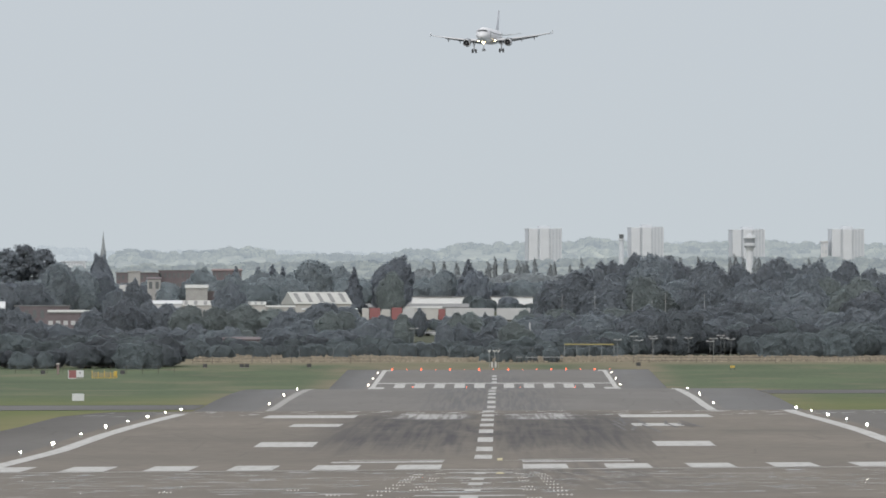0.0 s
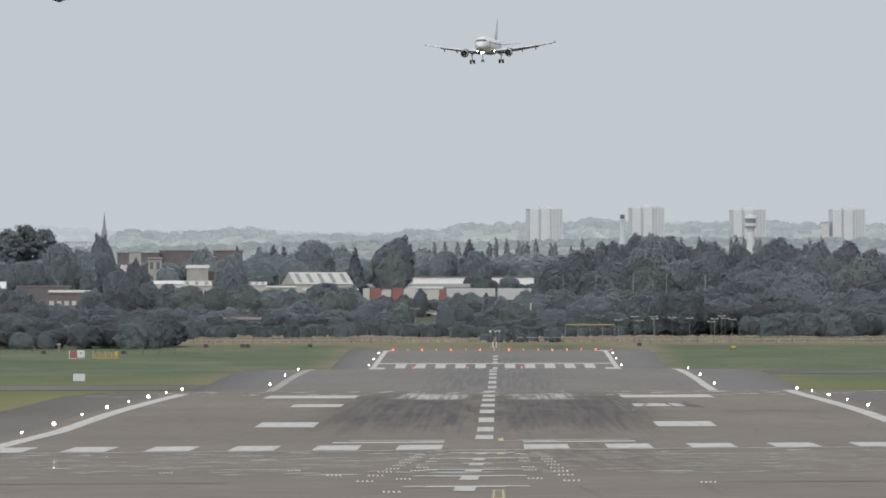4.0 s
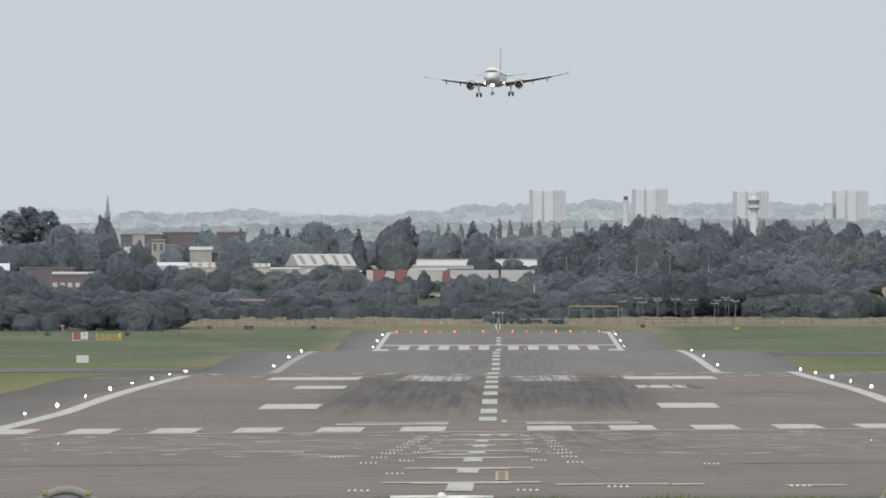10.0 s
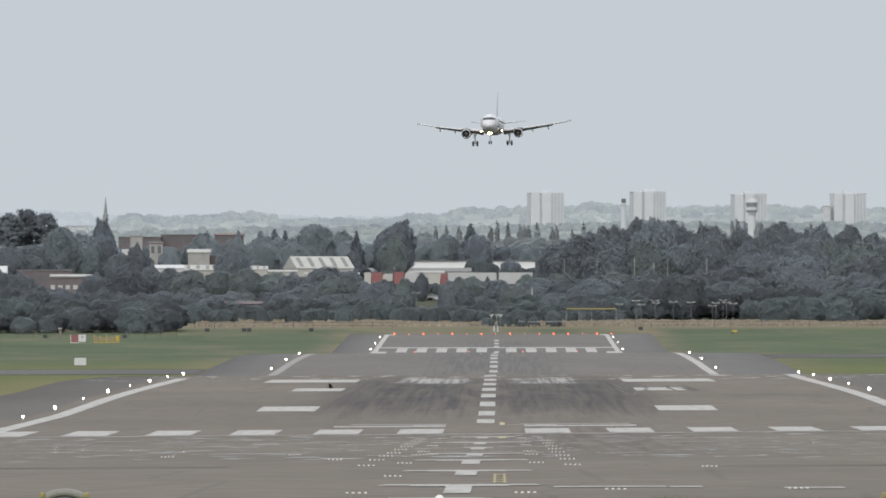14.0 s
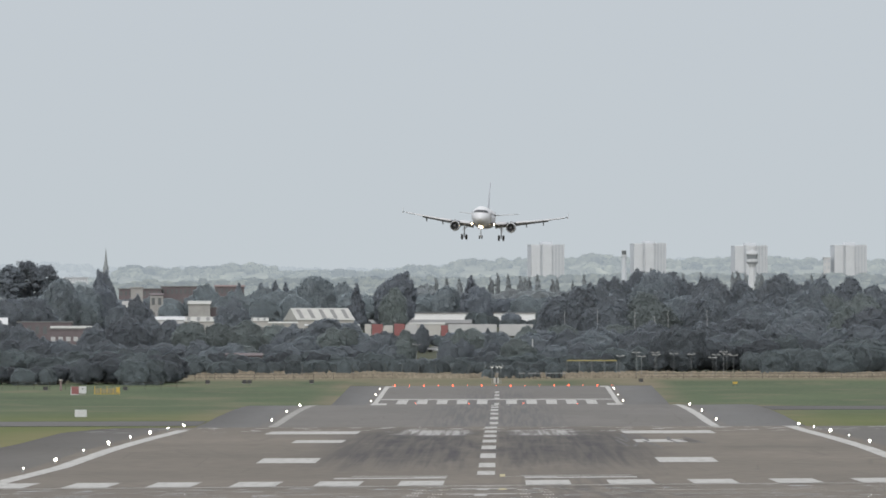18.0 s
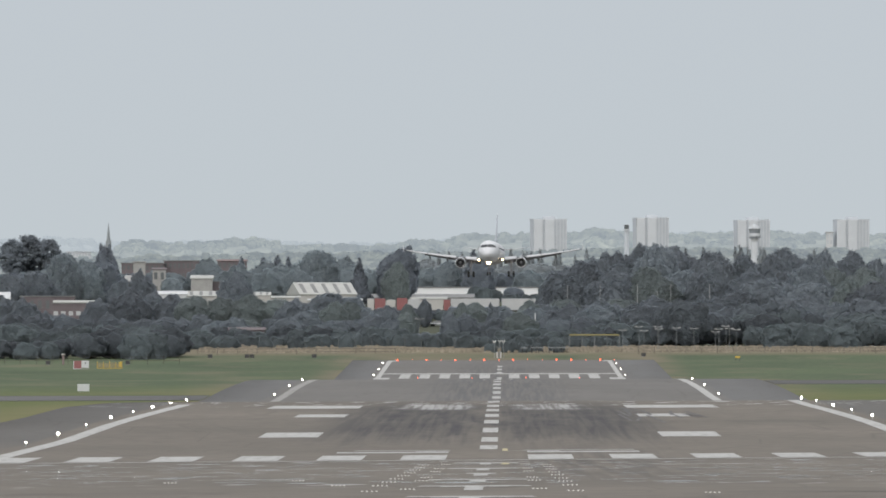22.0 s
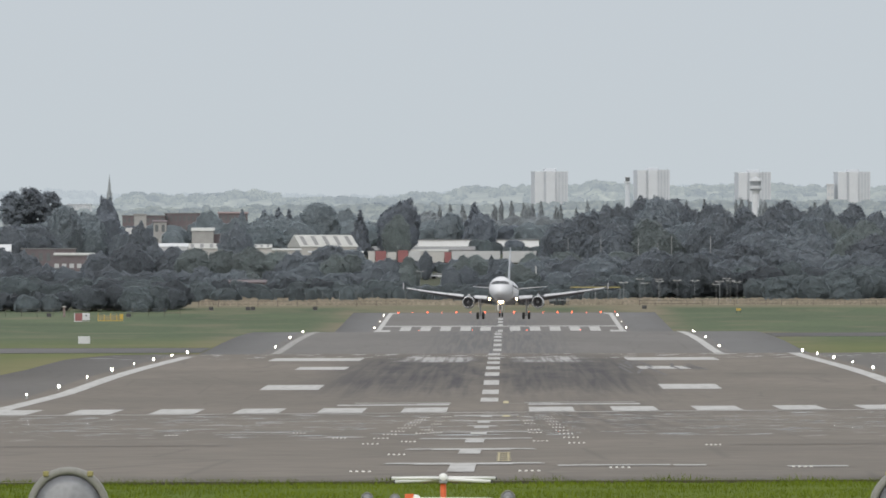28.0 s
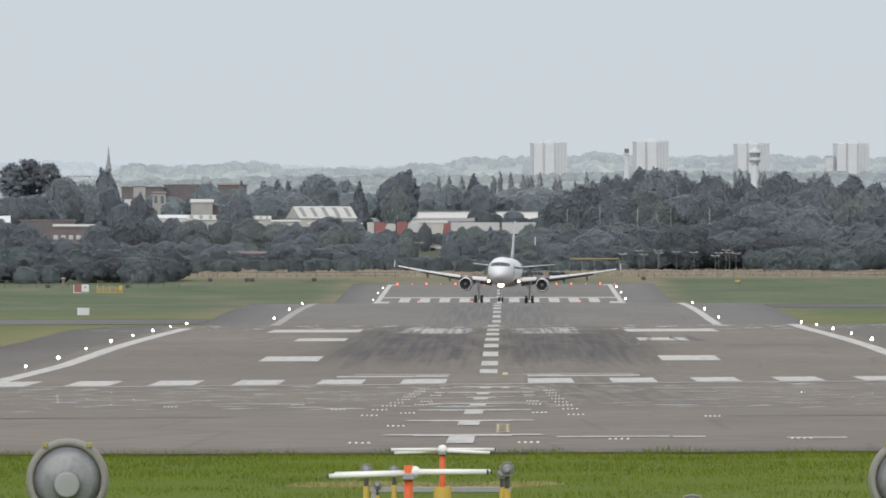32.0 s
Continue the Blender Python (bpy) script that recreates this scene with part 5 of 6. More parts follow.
# approach light masts past the far end
for x, y, z0, z1 in ((27.69, 3452, 5.37, 7.90), (28.68, 3446, 5.36, 7.09), (31.50, 3452, 5.37, 7.90), (31.67, 3446, 5.36, 7.43), (35.30, 3452, 5.37, 7.67), (38.81, 3446, 5.02, 7.55), (43.18, 3446, 5.13, 6.86),
                     (43.95, 3452, 5.37, 7.44), (45.45, 3452, 5.37, 8.02), (46.06, 3446, 5.13, 7.55), (47.44, 3446, 5.02, 7.32), (24.31, 3446, 5.13, 7.20),):
    mast(x, y, lie(x, y), z1, 0.035, STEEL, "approach_light_mast", "thin steel mast with a lamp crossbar", "light mast", "approach light masts", arm=0.6, double=True)
mast(-17.54, 3530, lie(-17.54, 3530), 9.67, 0.05, STEEL, "street_lamp", "pale twin-headed lamp column among shrubs", "street lamp", "street lamps", arm=0.7, double=True)
mast(6.76, 3600, lie(6.76, 3600), 11.02, 0.16, WHITE_CLAD, "white_post", "short white post among shrubs", "post", "posts")


def goods_gantry():
    """The yellow height bar on posts beyond the field."""
    x0, x1, y = 13.54, 23.71, 3460
    z = lie(x0, y)
    e = thing("height_barrier", pose(x0, y, z), "yellow lattice height barrier on posts", "barrier")
    L = x1 - x0
    zt = 6.41 - z
    part("rail", box(0, L, -0.12, 0.12, zt - 0.28, zt, 0.03), OLIVE, e)
    for k in range(5):
        part("post", tube((L * k / 4, 0, 0), (L * k / 4, 0, zt - 0.2), 0.05, n=8), STEEL, e)


goods_gantry()


def localiser():
    """White equipment hut with antennas on the far axis."""
    x, y = -0.88, 3395
    e = thing("antenna_hut", pose(x, y, lie(x, y)), "small white equipment hut with thin antenna masts", "antenna")
    part("hut", box(-0.55, 0.55, 0, 1.2, 0, 1.2, 0.05), CREAM, e)
    part("dark_door", box(-0.1, 0.12, -0.04, 0.0, 0.1, 1.2), DARK_STEEL, e)
    for dx in (-0.9, 0.15, 0.9):
        p = part("antenna_mast", tube((dx, 0.5, 0), (dx, 0.5, 3.4), 0.045, n=6), STEEL, e)
        for k in (-1, 1):
            part("antenna_arm", tube((dx, 0.5, 3.1), (dx + 0.3 * k, 0.5, 3.6), 0.06, 0.09, n=6), WHITE_TUBE, p, "short pale antenna arm")


localiser()


def light_stand(x, y):
    e = thing("light_stand", pose(x, y, lie(x, y)), "low dark light stand with a grey lamp bar", "light stand", "far light stands")
    for k in (-0.45, 0.45):
        part("leg", tube((k, 0, 0), (k, 0, 1.0), 0.06, n=8), DARK_STEEL, e)
    part("bar", box(-0.7, 0.7, -0.06, 0.06, 1.0, 1.14, 0.02), STEEL, e, "grey lamp bar")
    for k in (-0.5, 0.0, 0.5):
        part("lamp", tube((k, 0, 1.14), (k, 0, 1.3), 0.07, n=8), STEEL, e)


for u in (4.26, 6.21, 7.59, 9.77, 11.37, 12.52):
    light_stand(u, 3432)
for u, tp, w in ((1.29, 5.2, 3.6), (3.93, 4.9, 3.0), (5.40, 4.3, 2.6), (6.78, 4.6, 2.8), (10.82, 5.4, 3.4), (-2.62, 4.6, 3.0)):
    plant("shrub", u, 3438, tp, w)


def dry_grass():
    """Tall bleached grass along the far fence, in uneven tufts."""
    rng = np.random.default_rng(31)
    verts, faces = [], []
    for i in range(9000):
        x = rng.uniform(-110, 90)
        y = rng.uniform(3436, 3484)
        h = rng.uniform(0.25, 0.75) * (0.55 + 0.6 * (noise.noise((x * 0.06, y * 0.03, 3)) + 0.5))
        if h < 0.2 or (x < -62 and y > 3402):
            continue
        z = lie(x, y) - 0.02
        w = rng.uniform(0.15, 0.45)
        k = len(verts)
        verts += [(x - w, y, z), (x + w, y, z), (x + w * 0.6 + rng.normal(0, 0.1), y, z + h * rng.uniform(0.7, 1)), (x - w * 0.5, y, z + h)]
        faces.append((k, k + 1, k + 2, k + 3))
    me = bpy.data.meshes.new("dry_grass")
    me.from_pydata(verts, [], faces)
    me.materials.append(material("bleached_grass", (0.255, 0.225, 0.180), rough=1.0, vary=0.35, scale=0.15, fine=8, island=0.6, spec=0.1, tint=(0.32, 0.285, 0.23)))
    tagged(new("dry_grass", me), "tall straw-coloured grass along the far fence", "grass", kind="stuff")


dry_grass()


def fence(x0, x1, y, gap, h, mt, label, bar=True):
    e = thing("fence", pose(x0, y, 0), label, "fence", "airfield fences")
    n = int((x1 - x0) / gap)
    for k in range(n + 1):
        x = k * gap
        z = lie(x0 + x, y)
        part("post", box(x - 0.04, x + 0.04, -0.04, 0.04, z - 0.1, z + h), mt, e)
    if bar:
        for f in (0.45, 0.92):
            za, zb = lie(x0, y) + h * f, lie(x0 + n * gap, y) + h * f
            bm = bmesh.new()
            add_tube(bm, (0, 0, za), (n * gap, 0, zb), 0.03, n=5)
            part("rail", bm, mt, e)


FENCE_GREY = material("weathered_grey_posts", (0.19, 0.195, 0.195), rough=0.9, vary=0.2, scale=3)
FENCE_DARK = material("dark_timber", (0.09, 0.08, 0.07), rough=0.9, vary=0.2, scale=3)
fence(-100.39, -61.26, 3300, 3.1, 1.6, FENCE_DARK, "dark post and wire fence across the grass")
fence(-61.87, -21.83, 3425, 4.0, 1.3, FENCE_DARK, "dark post and wire fence in dry grass")
fence(27.36, 81.13, 3425, 3.2, 1.3, FENCE_DARK, "dark post and wire fence in dry grass")
fence(-40.56, 12.63, 3462, 3.4, 2.3, FENCE_GREY, "tall pale fence posts along the hedge", bar=False)


# ---------------- boards and boxes in the grass ----------------
def board(name, u, z_mid, y, w, h, mt, label, back=DARK_STEEL):
    z = lie(u, y)
    e = thing(name, pose(u, y, z), label, "sign")
    part("panel", box(-w / 2, w / 2, -0.08, 0.08, z_mid - z - h / 2, z_mid - z + h / 2, 0.03), mt, e)
    for s in (-0.38, 0.38):
        part("leg", box(w * s - 0.05, w * s + 0.05, 0.09, 0.17, -0.05, z_mid - z), back, e)


board("runway_sign", 46.4, 1.75, 3350, 0.95, 0.42, YELLOW, "small yellow sign in the far grass")
board("marker_board", -44.69, -1.13, 1800, 1.28, 0.82, WHITE_CLAD, "plain white back of a runway marker board")
_u = -79.82
_e = thing("hazard_box", pose(_u, 3200, lie(_u, 3200)), "cabin with one red and one white panel", "cabin")
part("red_panel", box(-1.4, 0, 0, 1.5, 0.1, 1.55, 0.04), RED_BOX, _e, "red panel")
part("panel_frame", box(-1.52, -1.38, -0.03, 1.5, 0.0, 1.55, 0.02), WHITE_CLAD, _e, "white frame")
part("panel_foot", box(-1.38, 0, -0.03, 1.5, -0.12, 0.12, 0.02), WHITE_CLAD, _e, "white frame")
part("small_mark", box(0.6, 0.85, -0.03, 0.0, 1.0, 1.25), DARK_STEEL, _e, "small dark mark")
part("white_panel", box(0.01, 1.4, 0, 1.5, 0.25, 1.6, 0.04), WHITE_CLAD, _e, "white panel")
part("plinth", box(-1.35, 1.35, 0.1, 1.4, 0, 0.1), CONCRETE, _e)
_u = -74.71
_e = thing("yellow_barrier", pose(_u, 3210, lie(_u, 3210)), "row of bleached yellow barrier panels between posts", "barrier")
STRAW_NET = material("pale_yellow_mesh_panel", (0.27, 0.245, 0.15), rough=0.9, vary=0.3, scale=0.7)
for k in range(4):
    part("panel", box(-2.3 + 1.18 * k, -1.25 + 1.18 * k, 0.03, 0.09, 0.2, 1.15 - 0.12 * (k % 2), 0.02), STRAW_NET, _e, "pale sun-bleached panel")
for k in range(5):
    part("post", box(-2.42 + 1.18 * k, -2.3 + 1.18 * k, 0, 0.12, 0, (1.5, 1.25, 1.5, 1.2, 1.45)[k], 0.02), YELLOW, _e, "yellow post")
part("sign", box(1.75, 2.3, -0.05, 0.0, 0.35, 1.3, 0.02), YELLOW, _e, "solid yellow end panel")
part("foot_rail", box(-2.4, 2.3, 0.02, 0.1, 0, 0.12), YELLOW, _e)
_u = -85.58
_e = thing("marker_post", pose(_u, 3290, lie(_u, 3290)), "red and white topped post by the fence", "post", "posts")
part("post", box(-0.22, 0.22, -0.1, 0.1, 0, 1.9, 0.03), TILE_ROOF, _e, "faded red post")
part("cap", box(-0.42, 0.42, -0.2, 0.2, 1.9, 2.12, 0.05), CREAM, _e, "white cap")
for u, y in ((-88.55, 3290), (-73.05, 3290), (-58.92, 3400), (-51.53, 3400), (-50.51, 3400), (-38.02, 3400), (28.23, 3405)):
    e = thing("ground_box", pose(u, y, lie(u, y)), "small dark equipment box in the grass", "equipment box", "ground boxes")
    part("case", box(-0.45, 0.45, 0, 0.5, 0.05, 0.75, 0.05), DARK_STEEL, e)
    part("foot", box(-0.35, 0.35, 0.05, 0.45, 0, 0.05), CONCRETE, e)


# ---------------- near lights in the foreground ----------------
def near_lamp(x, y, z, r, group="foreground lamps"):
    g = lie(x, y)
    e = thing("approach_lamp", pose(x, y, g), "round glass approach lamp on a thin post", "approach light", group)
    h = z - g
    prof = ((0.0, 1.0), (-0.03, 1.0), (-0.055, 0.97), (-0.055, 0.84), (-0.045, 0.80))
    bm = ring_loft([[(r * q * math.cos(a), dy * r / 0.1, h + r * q * math.sin(a)) for a in [2 * math.pi * i / 32 for i in range(32)]] for dy, q in prof], caps=False)
    part("rim", bm, REFLECTOR, e, smooth=True)
    bm = ring_loft([[(r * q * math.cos(a), (-0.045 - 0.03 * (1 - q * q)) * r / 0.1, h + r * q * math.sin(a)) for a in [2 * math.pi * i / 32 for i in range(32)]]
                    for q in (0.8, 0.6, 0.4, 0.2, 0.03)])
    glass = part("glass", bm, LENS, e, "domed clear lens", smooth=True)
    bm = ring_loft([[(r * q * math.cos(a), -0.082 * r / 0.1 + 0.002 * q, h - 0.12 * r + r * q * math.sin(a)) for a in [2 * math.pi * i / 20 for i in range(20)]] for q in (0.34, 0.26, 0.04)])
    part("bulb_cover", bm, STEEL, glass, "small grey bulb cover behind the glass", smooth=True)
    for k in (-1, 1):
        a = radians(90 + 33 * k)
        cx, cz = r * 0.98 * math.cos(a), h + r * 0.98 * math.sin(a)
        part("clamp", box(cx - r * 0.07, cx + r * 0.07, -r * 0.6, -r * 0.2, cz - r * 0.05, cz + r * 0.08, r * 0.02), OLIVE, e, "dull yellow rim clamp")
    bm = ring_loft([[(r * q * math.cos(a), dy * r / 0.1, h + r * q * math.sin(a)) for a in [2 * math.pi * i / 24 for i in range(24)]] for dy, q in ((0.0, 0.99), (0.06, 0.85), (0.10, 0.4), (0.11, 0.05))])
    part("housing", bm, STEEL, e, smooth=True)
    part("bracket", box(-r * 0.35, r * 0.35, 0.0, r * 0.5, h - r * 2.7, h - r * 0.85, 0.008), DARK_STEEL, e)
    part("post", tube((0, r * 0.25, 0), (0, r * 0.25, h - r * 2.6), r * 0.5, n=10), YELLOW, e)
    return e


near_lamp(-1.03, 40, 2.12, 0.098)
near_lamp(0.96, 40, 2.12, 0.098)
near_lamp(0.67, 60, 1.78, 0.05)
near_lamp(-1.83, 226, 0.02, 0.085, "barrette lamps")
near_lamp(-1.46, 226, 0.01, 0.075, "barrette lamps")
near_lamp(0.05, 226, 0.03, 0.1, "barrette lamps")
near_lamp(-1.68, 226, -0.18, 0.055, "barrette lamps")
near_lamp(-0.02, 226, -0.03, 0.07, "barrette lamps")


def cross_pole(x, y, z, left, right, label, over=0.0):
    g = lie(x, y)
    h = z - g
    e = thing("marker_pole", pose(x, y, g), label, "marker pole", "marker poles")
    part("pole", tube((0, 0, 0), (0, 0, h + over), 0.04, n=14), ORANGE, e, "orange enamelled pole", smooth=True)
    part("base_can", tube((0, 0, 0), (0, 0, 0.34), 0.12, n=18), YELLOW, e, "yellow base can")
    part("hub", ball((over * 0.9, over * 0.6 - 0.02, h), 0.066 if not over else 0.055, 14), WHITE_TUBE, e, smooth=True)
    arms = ((left, 8, 0.0), (right, 8, 0.0), (left, -24, 0.05), (right, -24, 0.04))
    if over:
        arms = ((left, 5, 0.035), (right, 5, -0.005), (left * 0.93, -7, 0.02), (right * 0.96, -7, 0.0))
    for d, turn, drop in arms:
        cx, sy = d * math.cos(radians(turn)), d * math.sin(radians(turn))
        bm = bmesh.new()
        add_tube(bm, (0, 0, h - drop * 0.4), (cx, sy, h - drop), 0.026, 0.021, 12)
        arm = part("arm", bm, WHITE_TUBE, e, "white tapered arm", smooth=True)
        part("end_cap", tube((cx, sy, h - drop), (cx * 1.02, sy * 1.02, h - drop), 0.024, n=10), DARK_STEEL, arm)
    part("clamp", box(-0.055, 0.055, -0.075, 0.05, h - 0.07, h - 0.01, 0.01), STEEL, e)


cross_pole(-0.81, 225, 0.30, -0.70, 0.70, "orange pole with a white cross arm in the grass")
cross_pole(-0.83, 148, 0.89, -0.70, 0.72, "orange pole with a white cross arm in the grass", 0.06)

# the pale bar that carries a row of lamps
_u, _y = -0.84, 226
_e = thing("light_bar", pose(_u, _y, lie(_u, _y)), "long pale bar between lamp posts in the grass", "light bar")
part("bar", box(-0.95, 0.95, 0, 0.05, 0.24, 0.32, 0.01), STEEL, _e)
for k in (-0.9, 0.0, 0.9):
    part("leg", box(k - 0.03, k + 0.03, 0.01, 0.04, 0, 0.24), STEEL, _e)

# grass blades on the near bank
def grass_blades():
    rng = np.random.default_rng(12)
    verts, faces = [], []
    n = 52000
    ys = 226 + 30.5 * rng.random(n) ** 0.8
    xs = -8.6 + 16.2 * rng.random(n)
    hs = rng.uniform(0.03, 0.075, n) * (1 + 0.5 * np.sin(xs * 1.7) * np.sin(ys * 0.9))
    edge = rng.random(n) < 0.06
    ys[edge] = 255.6 + rng.normal(0, 0.35, edge.sum()) + 0.5 * np.sin(xs[edge] * 2.3)
    hs[edge] *= rng.uniform(0.7, 1.6, edge.sum()) * (0.5 + 0.7 * (np.sin(xs[edge] * 3.1) > 0.2))
    bare = np.abs((xs + 1.1) / 1.9) ** 2 + np.abs((ys - 237.6 - 0.5 * np.sin(xs * 2.1)) / 1.5) ** 2 < 1
    hs[bare & (rng.random(n) < 0.75)] *= 0.25
    an = rng.uniform(0, math.pi, n)
    ln = rng.normal(0, 0.35, (n, 2))
    for i in range(n):
        x, y, h = xs[i], ys[i], hs[i]
        z = lie(x, y) - 0.01
        c, s = 0.007 * math.cos(an[i]), 0.007 * math.sin(an[i])
        k = len(verts)
        verts += [(x - c, y - s, z), (x + c, y + s, z), (x + ln[i, 0] * h, y + ln[i, 1] * h, z + h)]
        faces.append((k, k + 1, k + 2))
    me = bpy.data.meshes.new("grass")
    me.from_pydata(verts, [], faces)
    me.materials.append(material("fresh_grass_blades", (0.092, 0.134, 0.012), rough=0.8, vary=0.5, scale=0.22, fine=3.5, island=0.3, spec=0.15,
                                 tint=(0.136, 0.175, 0.015)))
    straw, sf = [], []
    for i in range(2600):
        a, q = rng.uniform(0, 6.283), math.sqrt(rng.random())
        x = -1.1 + 2.0 * q * math.cos(a)
        y = 237.6 + 0.5 * math.sin(x * 2.1) + 1.5 * q * math.sin(a)
        h = rng.uniform(0.015, 0.05)
        z = lie(x, y) - 0.005
        k = len(straw)
        d = rng.normal(0, 0.02, 2)
        straw += [(x - 0.012, y, z), (x + 0.012, y, z), (x + d[0], y + d[1], z + h)]
        sf.append((k, k + 1, k + 2))
    ms = bpy.data.meshes.new("dry_grass_patch")
    ms.from_pydata(straw, [], sf)
    ms.materials.append(material("dry_thatch", (0.30, 0.26, 0.13), rough=1.0, vary=0.3, scale=0.8, fine=5, island=0.4, spec=0.1))
    tagged(new("dry_grass_patch", ms), "dry straw-coloured patch worn into the near grass", "grass", kind="stuff")
    tagged(new("grass", me), "bright green mown grass with tufts at the asphalt", "grass", kind="stuff")


grass_blades()


# ---------------- the aircraft ----------------
def airliner():
    """Twin-engined airliner, nose towards -y; its origin is the lamp on the nose leg."""
    e = thing("airliner", Matrix(), "white twin-engined airliner landing with wheels down and lights lit", "airplane")
    ZC = 2.12
    NOSE = -5.05
    # stations aft of the nose: distance, half width, half height, centre height
    st = ((0.0, 0.05, 0.05, -0.62), (0.12, 0.36, 0.32, -0.61), (0.4, 0.70, 0.62, -0.57), (0.9, 1.05, 0.97, -0.47), (1.6, 1.38, 1.32, -0.34),
          (2.5, 1.66, 1.66, -0.19), (3.6, 1.85, 1.90, -0.07), (5.0, 1.95, 2.04, 0.0), (7.0, 1.975, 2.07, 0.0), (14.0, 1.975, 2.07, 0.0),
          (23.5, 1.975, 2.07, 0.0), (27.0, 1.80, 1.82, 0.22), (30.5, 1.40, 1.40, 0.55), (33.5, 0.92, 0.95, 0.85), (36.0, 0.48, 0.52, 1.08), (37.4, 0.18, 0.2, 1.18))

    def skin(d, a):
        ds = [s[0] for s in st]
        w, h, c = (float(np.interp(d, ds, [s[k] for s in st])) for k in (1, 2, 3))
        return (w * math.cos(a), NOSE + d, ZC + c + h * math.sin(a))

    n = 36
    dd = sorted(set([s[0] for s in st] + [0.25, 0.65, 1.2, 2.0, 3.0, 4.2, 10, 18, 25.2, 28.8, 32, 34.8]))
    rings = [[skin(d, 2 * math.pi * i / n) for i in range(n)] for d in dd]
    part("fuselage", ring_loft(rings), HULL, e, "white painted fuselage", smooth=True)
    # cockpit panes, three a side
    ds = [s[0] for s in st]

    def on_nose(x, zr):
        """The skin of the nose at a place across and above the axis."""
        for k in range(480):
            d = 0.3 + 0.01 * k
            w, h, cz = (float(np.interp(d, ds, [s[q] for s in st])) for q in (1, 2, 3))
            if (x / w) ** 2 + ((zr - cz) / h) ** 2 <= 1:
                return d
        return 5.0

    for s in (-1, 1):
        for quad in (((0.025, 0.70), (0.63, 0.68), (0.60, 1.20), (0.025, 1.24)), ((0.66, 0.67), (1.14, 0.66), (1.04, 1.14), (0.63, 1.19)), ((1.17, 0.65), (1.48, 0.66), (1.34, 1.04), (1.07, 1.12))):
            bm = bmesh.new()
            (ax, az), (bx, bz), (cx, cz), (dx, dz) = quad
            grid = []
            for v in (0, 0.25, 0.5, 0.75, 1):
                row = []
                for u in (0, 0.25, 0.5, 0.75, 1):
                    x = (ax * (1 - u) + bx * u) * (1 - v) + (dx * (1 - u) + cx * u) * v
                    zr = (az * (1 - u) + bz * u) * (1 - v) + (dz * (1 - u) + cz * u) * v
                    row.append(bm.verts.new((s * x * 1.012, NOSE + on_nose(x, zr) - 0.05, ZC + zr + 0.02)))
                grid.append(row)
            for r0, r1 in zip(grid, grid[1:]):
                for q in range(4):
                    bm.faces.new((r0[q], r0[q + 1], r1[q + 1], r1[q]))
            rim = grid[0] + [r[-1] for r in grid[1:]] + grid[-1][-2::-1] + [r[0] for r in grid[-2:0:-1]]
            low = [bm.verts.new(w.co + Vector((0, 0.16, -0.06))) for w in rim]
            for q in range(len(rim)):
                n2 = (q + 1) % len(rim)
                bm.faces.new((rim[q], rim[n2], low[n2], low[q]))
            part("cockpit_window", bm, COCKPIT, e, "dark cockpit pane")
    # cabin windows on both sides
    wm = None
    for s in (-1, 1):
        for k in range(34):
            x, y, z = skin(7.0 + 0.62 * k, radians(14))
            if wm is None:
                o = part("cabin_window", box(-0.02, 0.02, -0.12, 0.12, -0.17, 0.17), COCKPIT, e)
                wm = o.data
                o.matrix_basis = pose(s * x, y, z)
            else:
                shared("cabin_window", wm, e, pose(s * x, y, z))
        for d in (5.2, 29.0):
            x, y, z = skin(d, radians(2))
            part("cabin_door", box(s * x - 0.03, s * x + 0.03, y - 0.41, y + 0.41, z - 0.9, z + 0.95, 0.02), BELLY, e, "grey-edged cabin door")
    bm = ring_loft([[(w * math.cos(2 * math.pi * i / 20), NOSE + d, ZC - 1.35 + h * math.sin(2 * math.pi * i / 20)) for i in range(20)]
                    for d, w, h in ((10.6, 0.3, 0.2), (11.6, 1.5, 0.72), (13.5, 2.05, 0.95), (18.5, 2.05, 0.95), (20.8, 1.3, 0.65), (22.2, 0.3, 0.2))])
    part("belly_fairing", bm, BELLY, e, smooth=True)

    def foil(chord, t, cy, cx, cz, twist=0.0, n=14):
        """A section in the y-z plane."""
        pts = []
        for i in range(n):
            a = 2 * math.pi * i / n
            f = 0.5 - 0.5 * math.cos(a)
            th = t * chord * 1.9 * (0.2969 * math.sqrt(f) - 0.126 * f - 0.3516 * f * f + 0.2843 * f ** 3 - 0.1015 * f ** 4) / 0.6
            up = th if a < math.pi else -th * 0.75
            y, z = f * chord, up
            c, s_ = math.cos(twist), math.sin(twist)
            pts.append((cx, cy + y * c + z * s_, cz - y * s_ + z * c))
        return pts

    # wing stations: half span, leading edge aft of nose, chord, height
    WS = ((1.6, 11.2, 6.6, 0.78), (4.0, 12.5, 5.3, 0.98), (6.4, 13.8, 4.1, 1.22), (10.0, 15.75, 3.1, 1.68), (14.0, 17.9, 2.2, 2.28), (16.6, 19.3, 1.6, 2.78), (17.0, 19.6, 1.2, 2.86))

    def wing_at(x):
        return [float(np.interp(x, [w[0] for w in WS], [w[k] for w in WS])) for k in (1, 2, 3)]

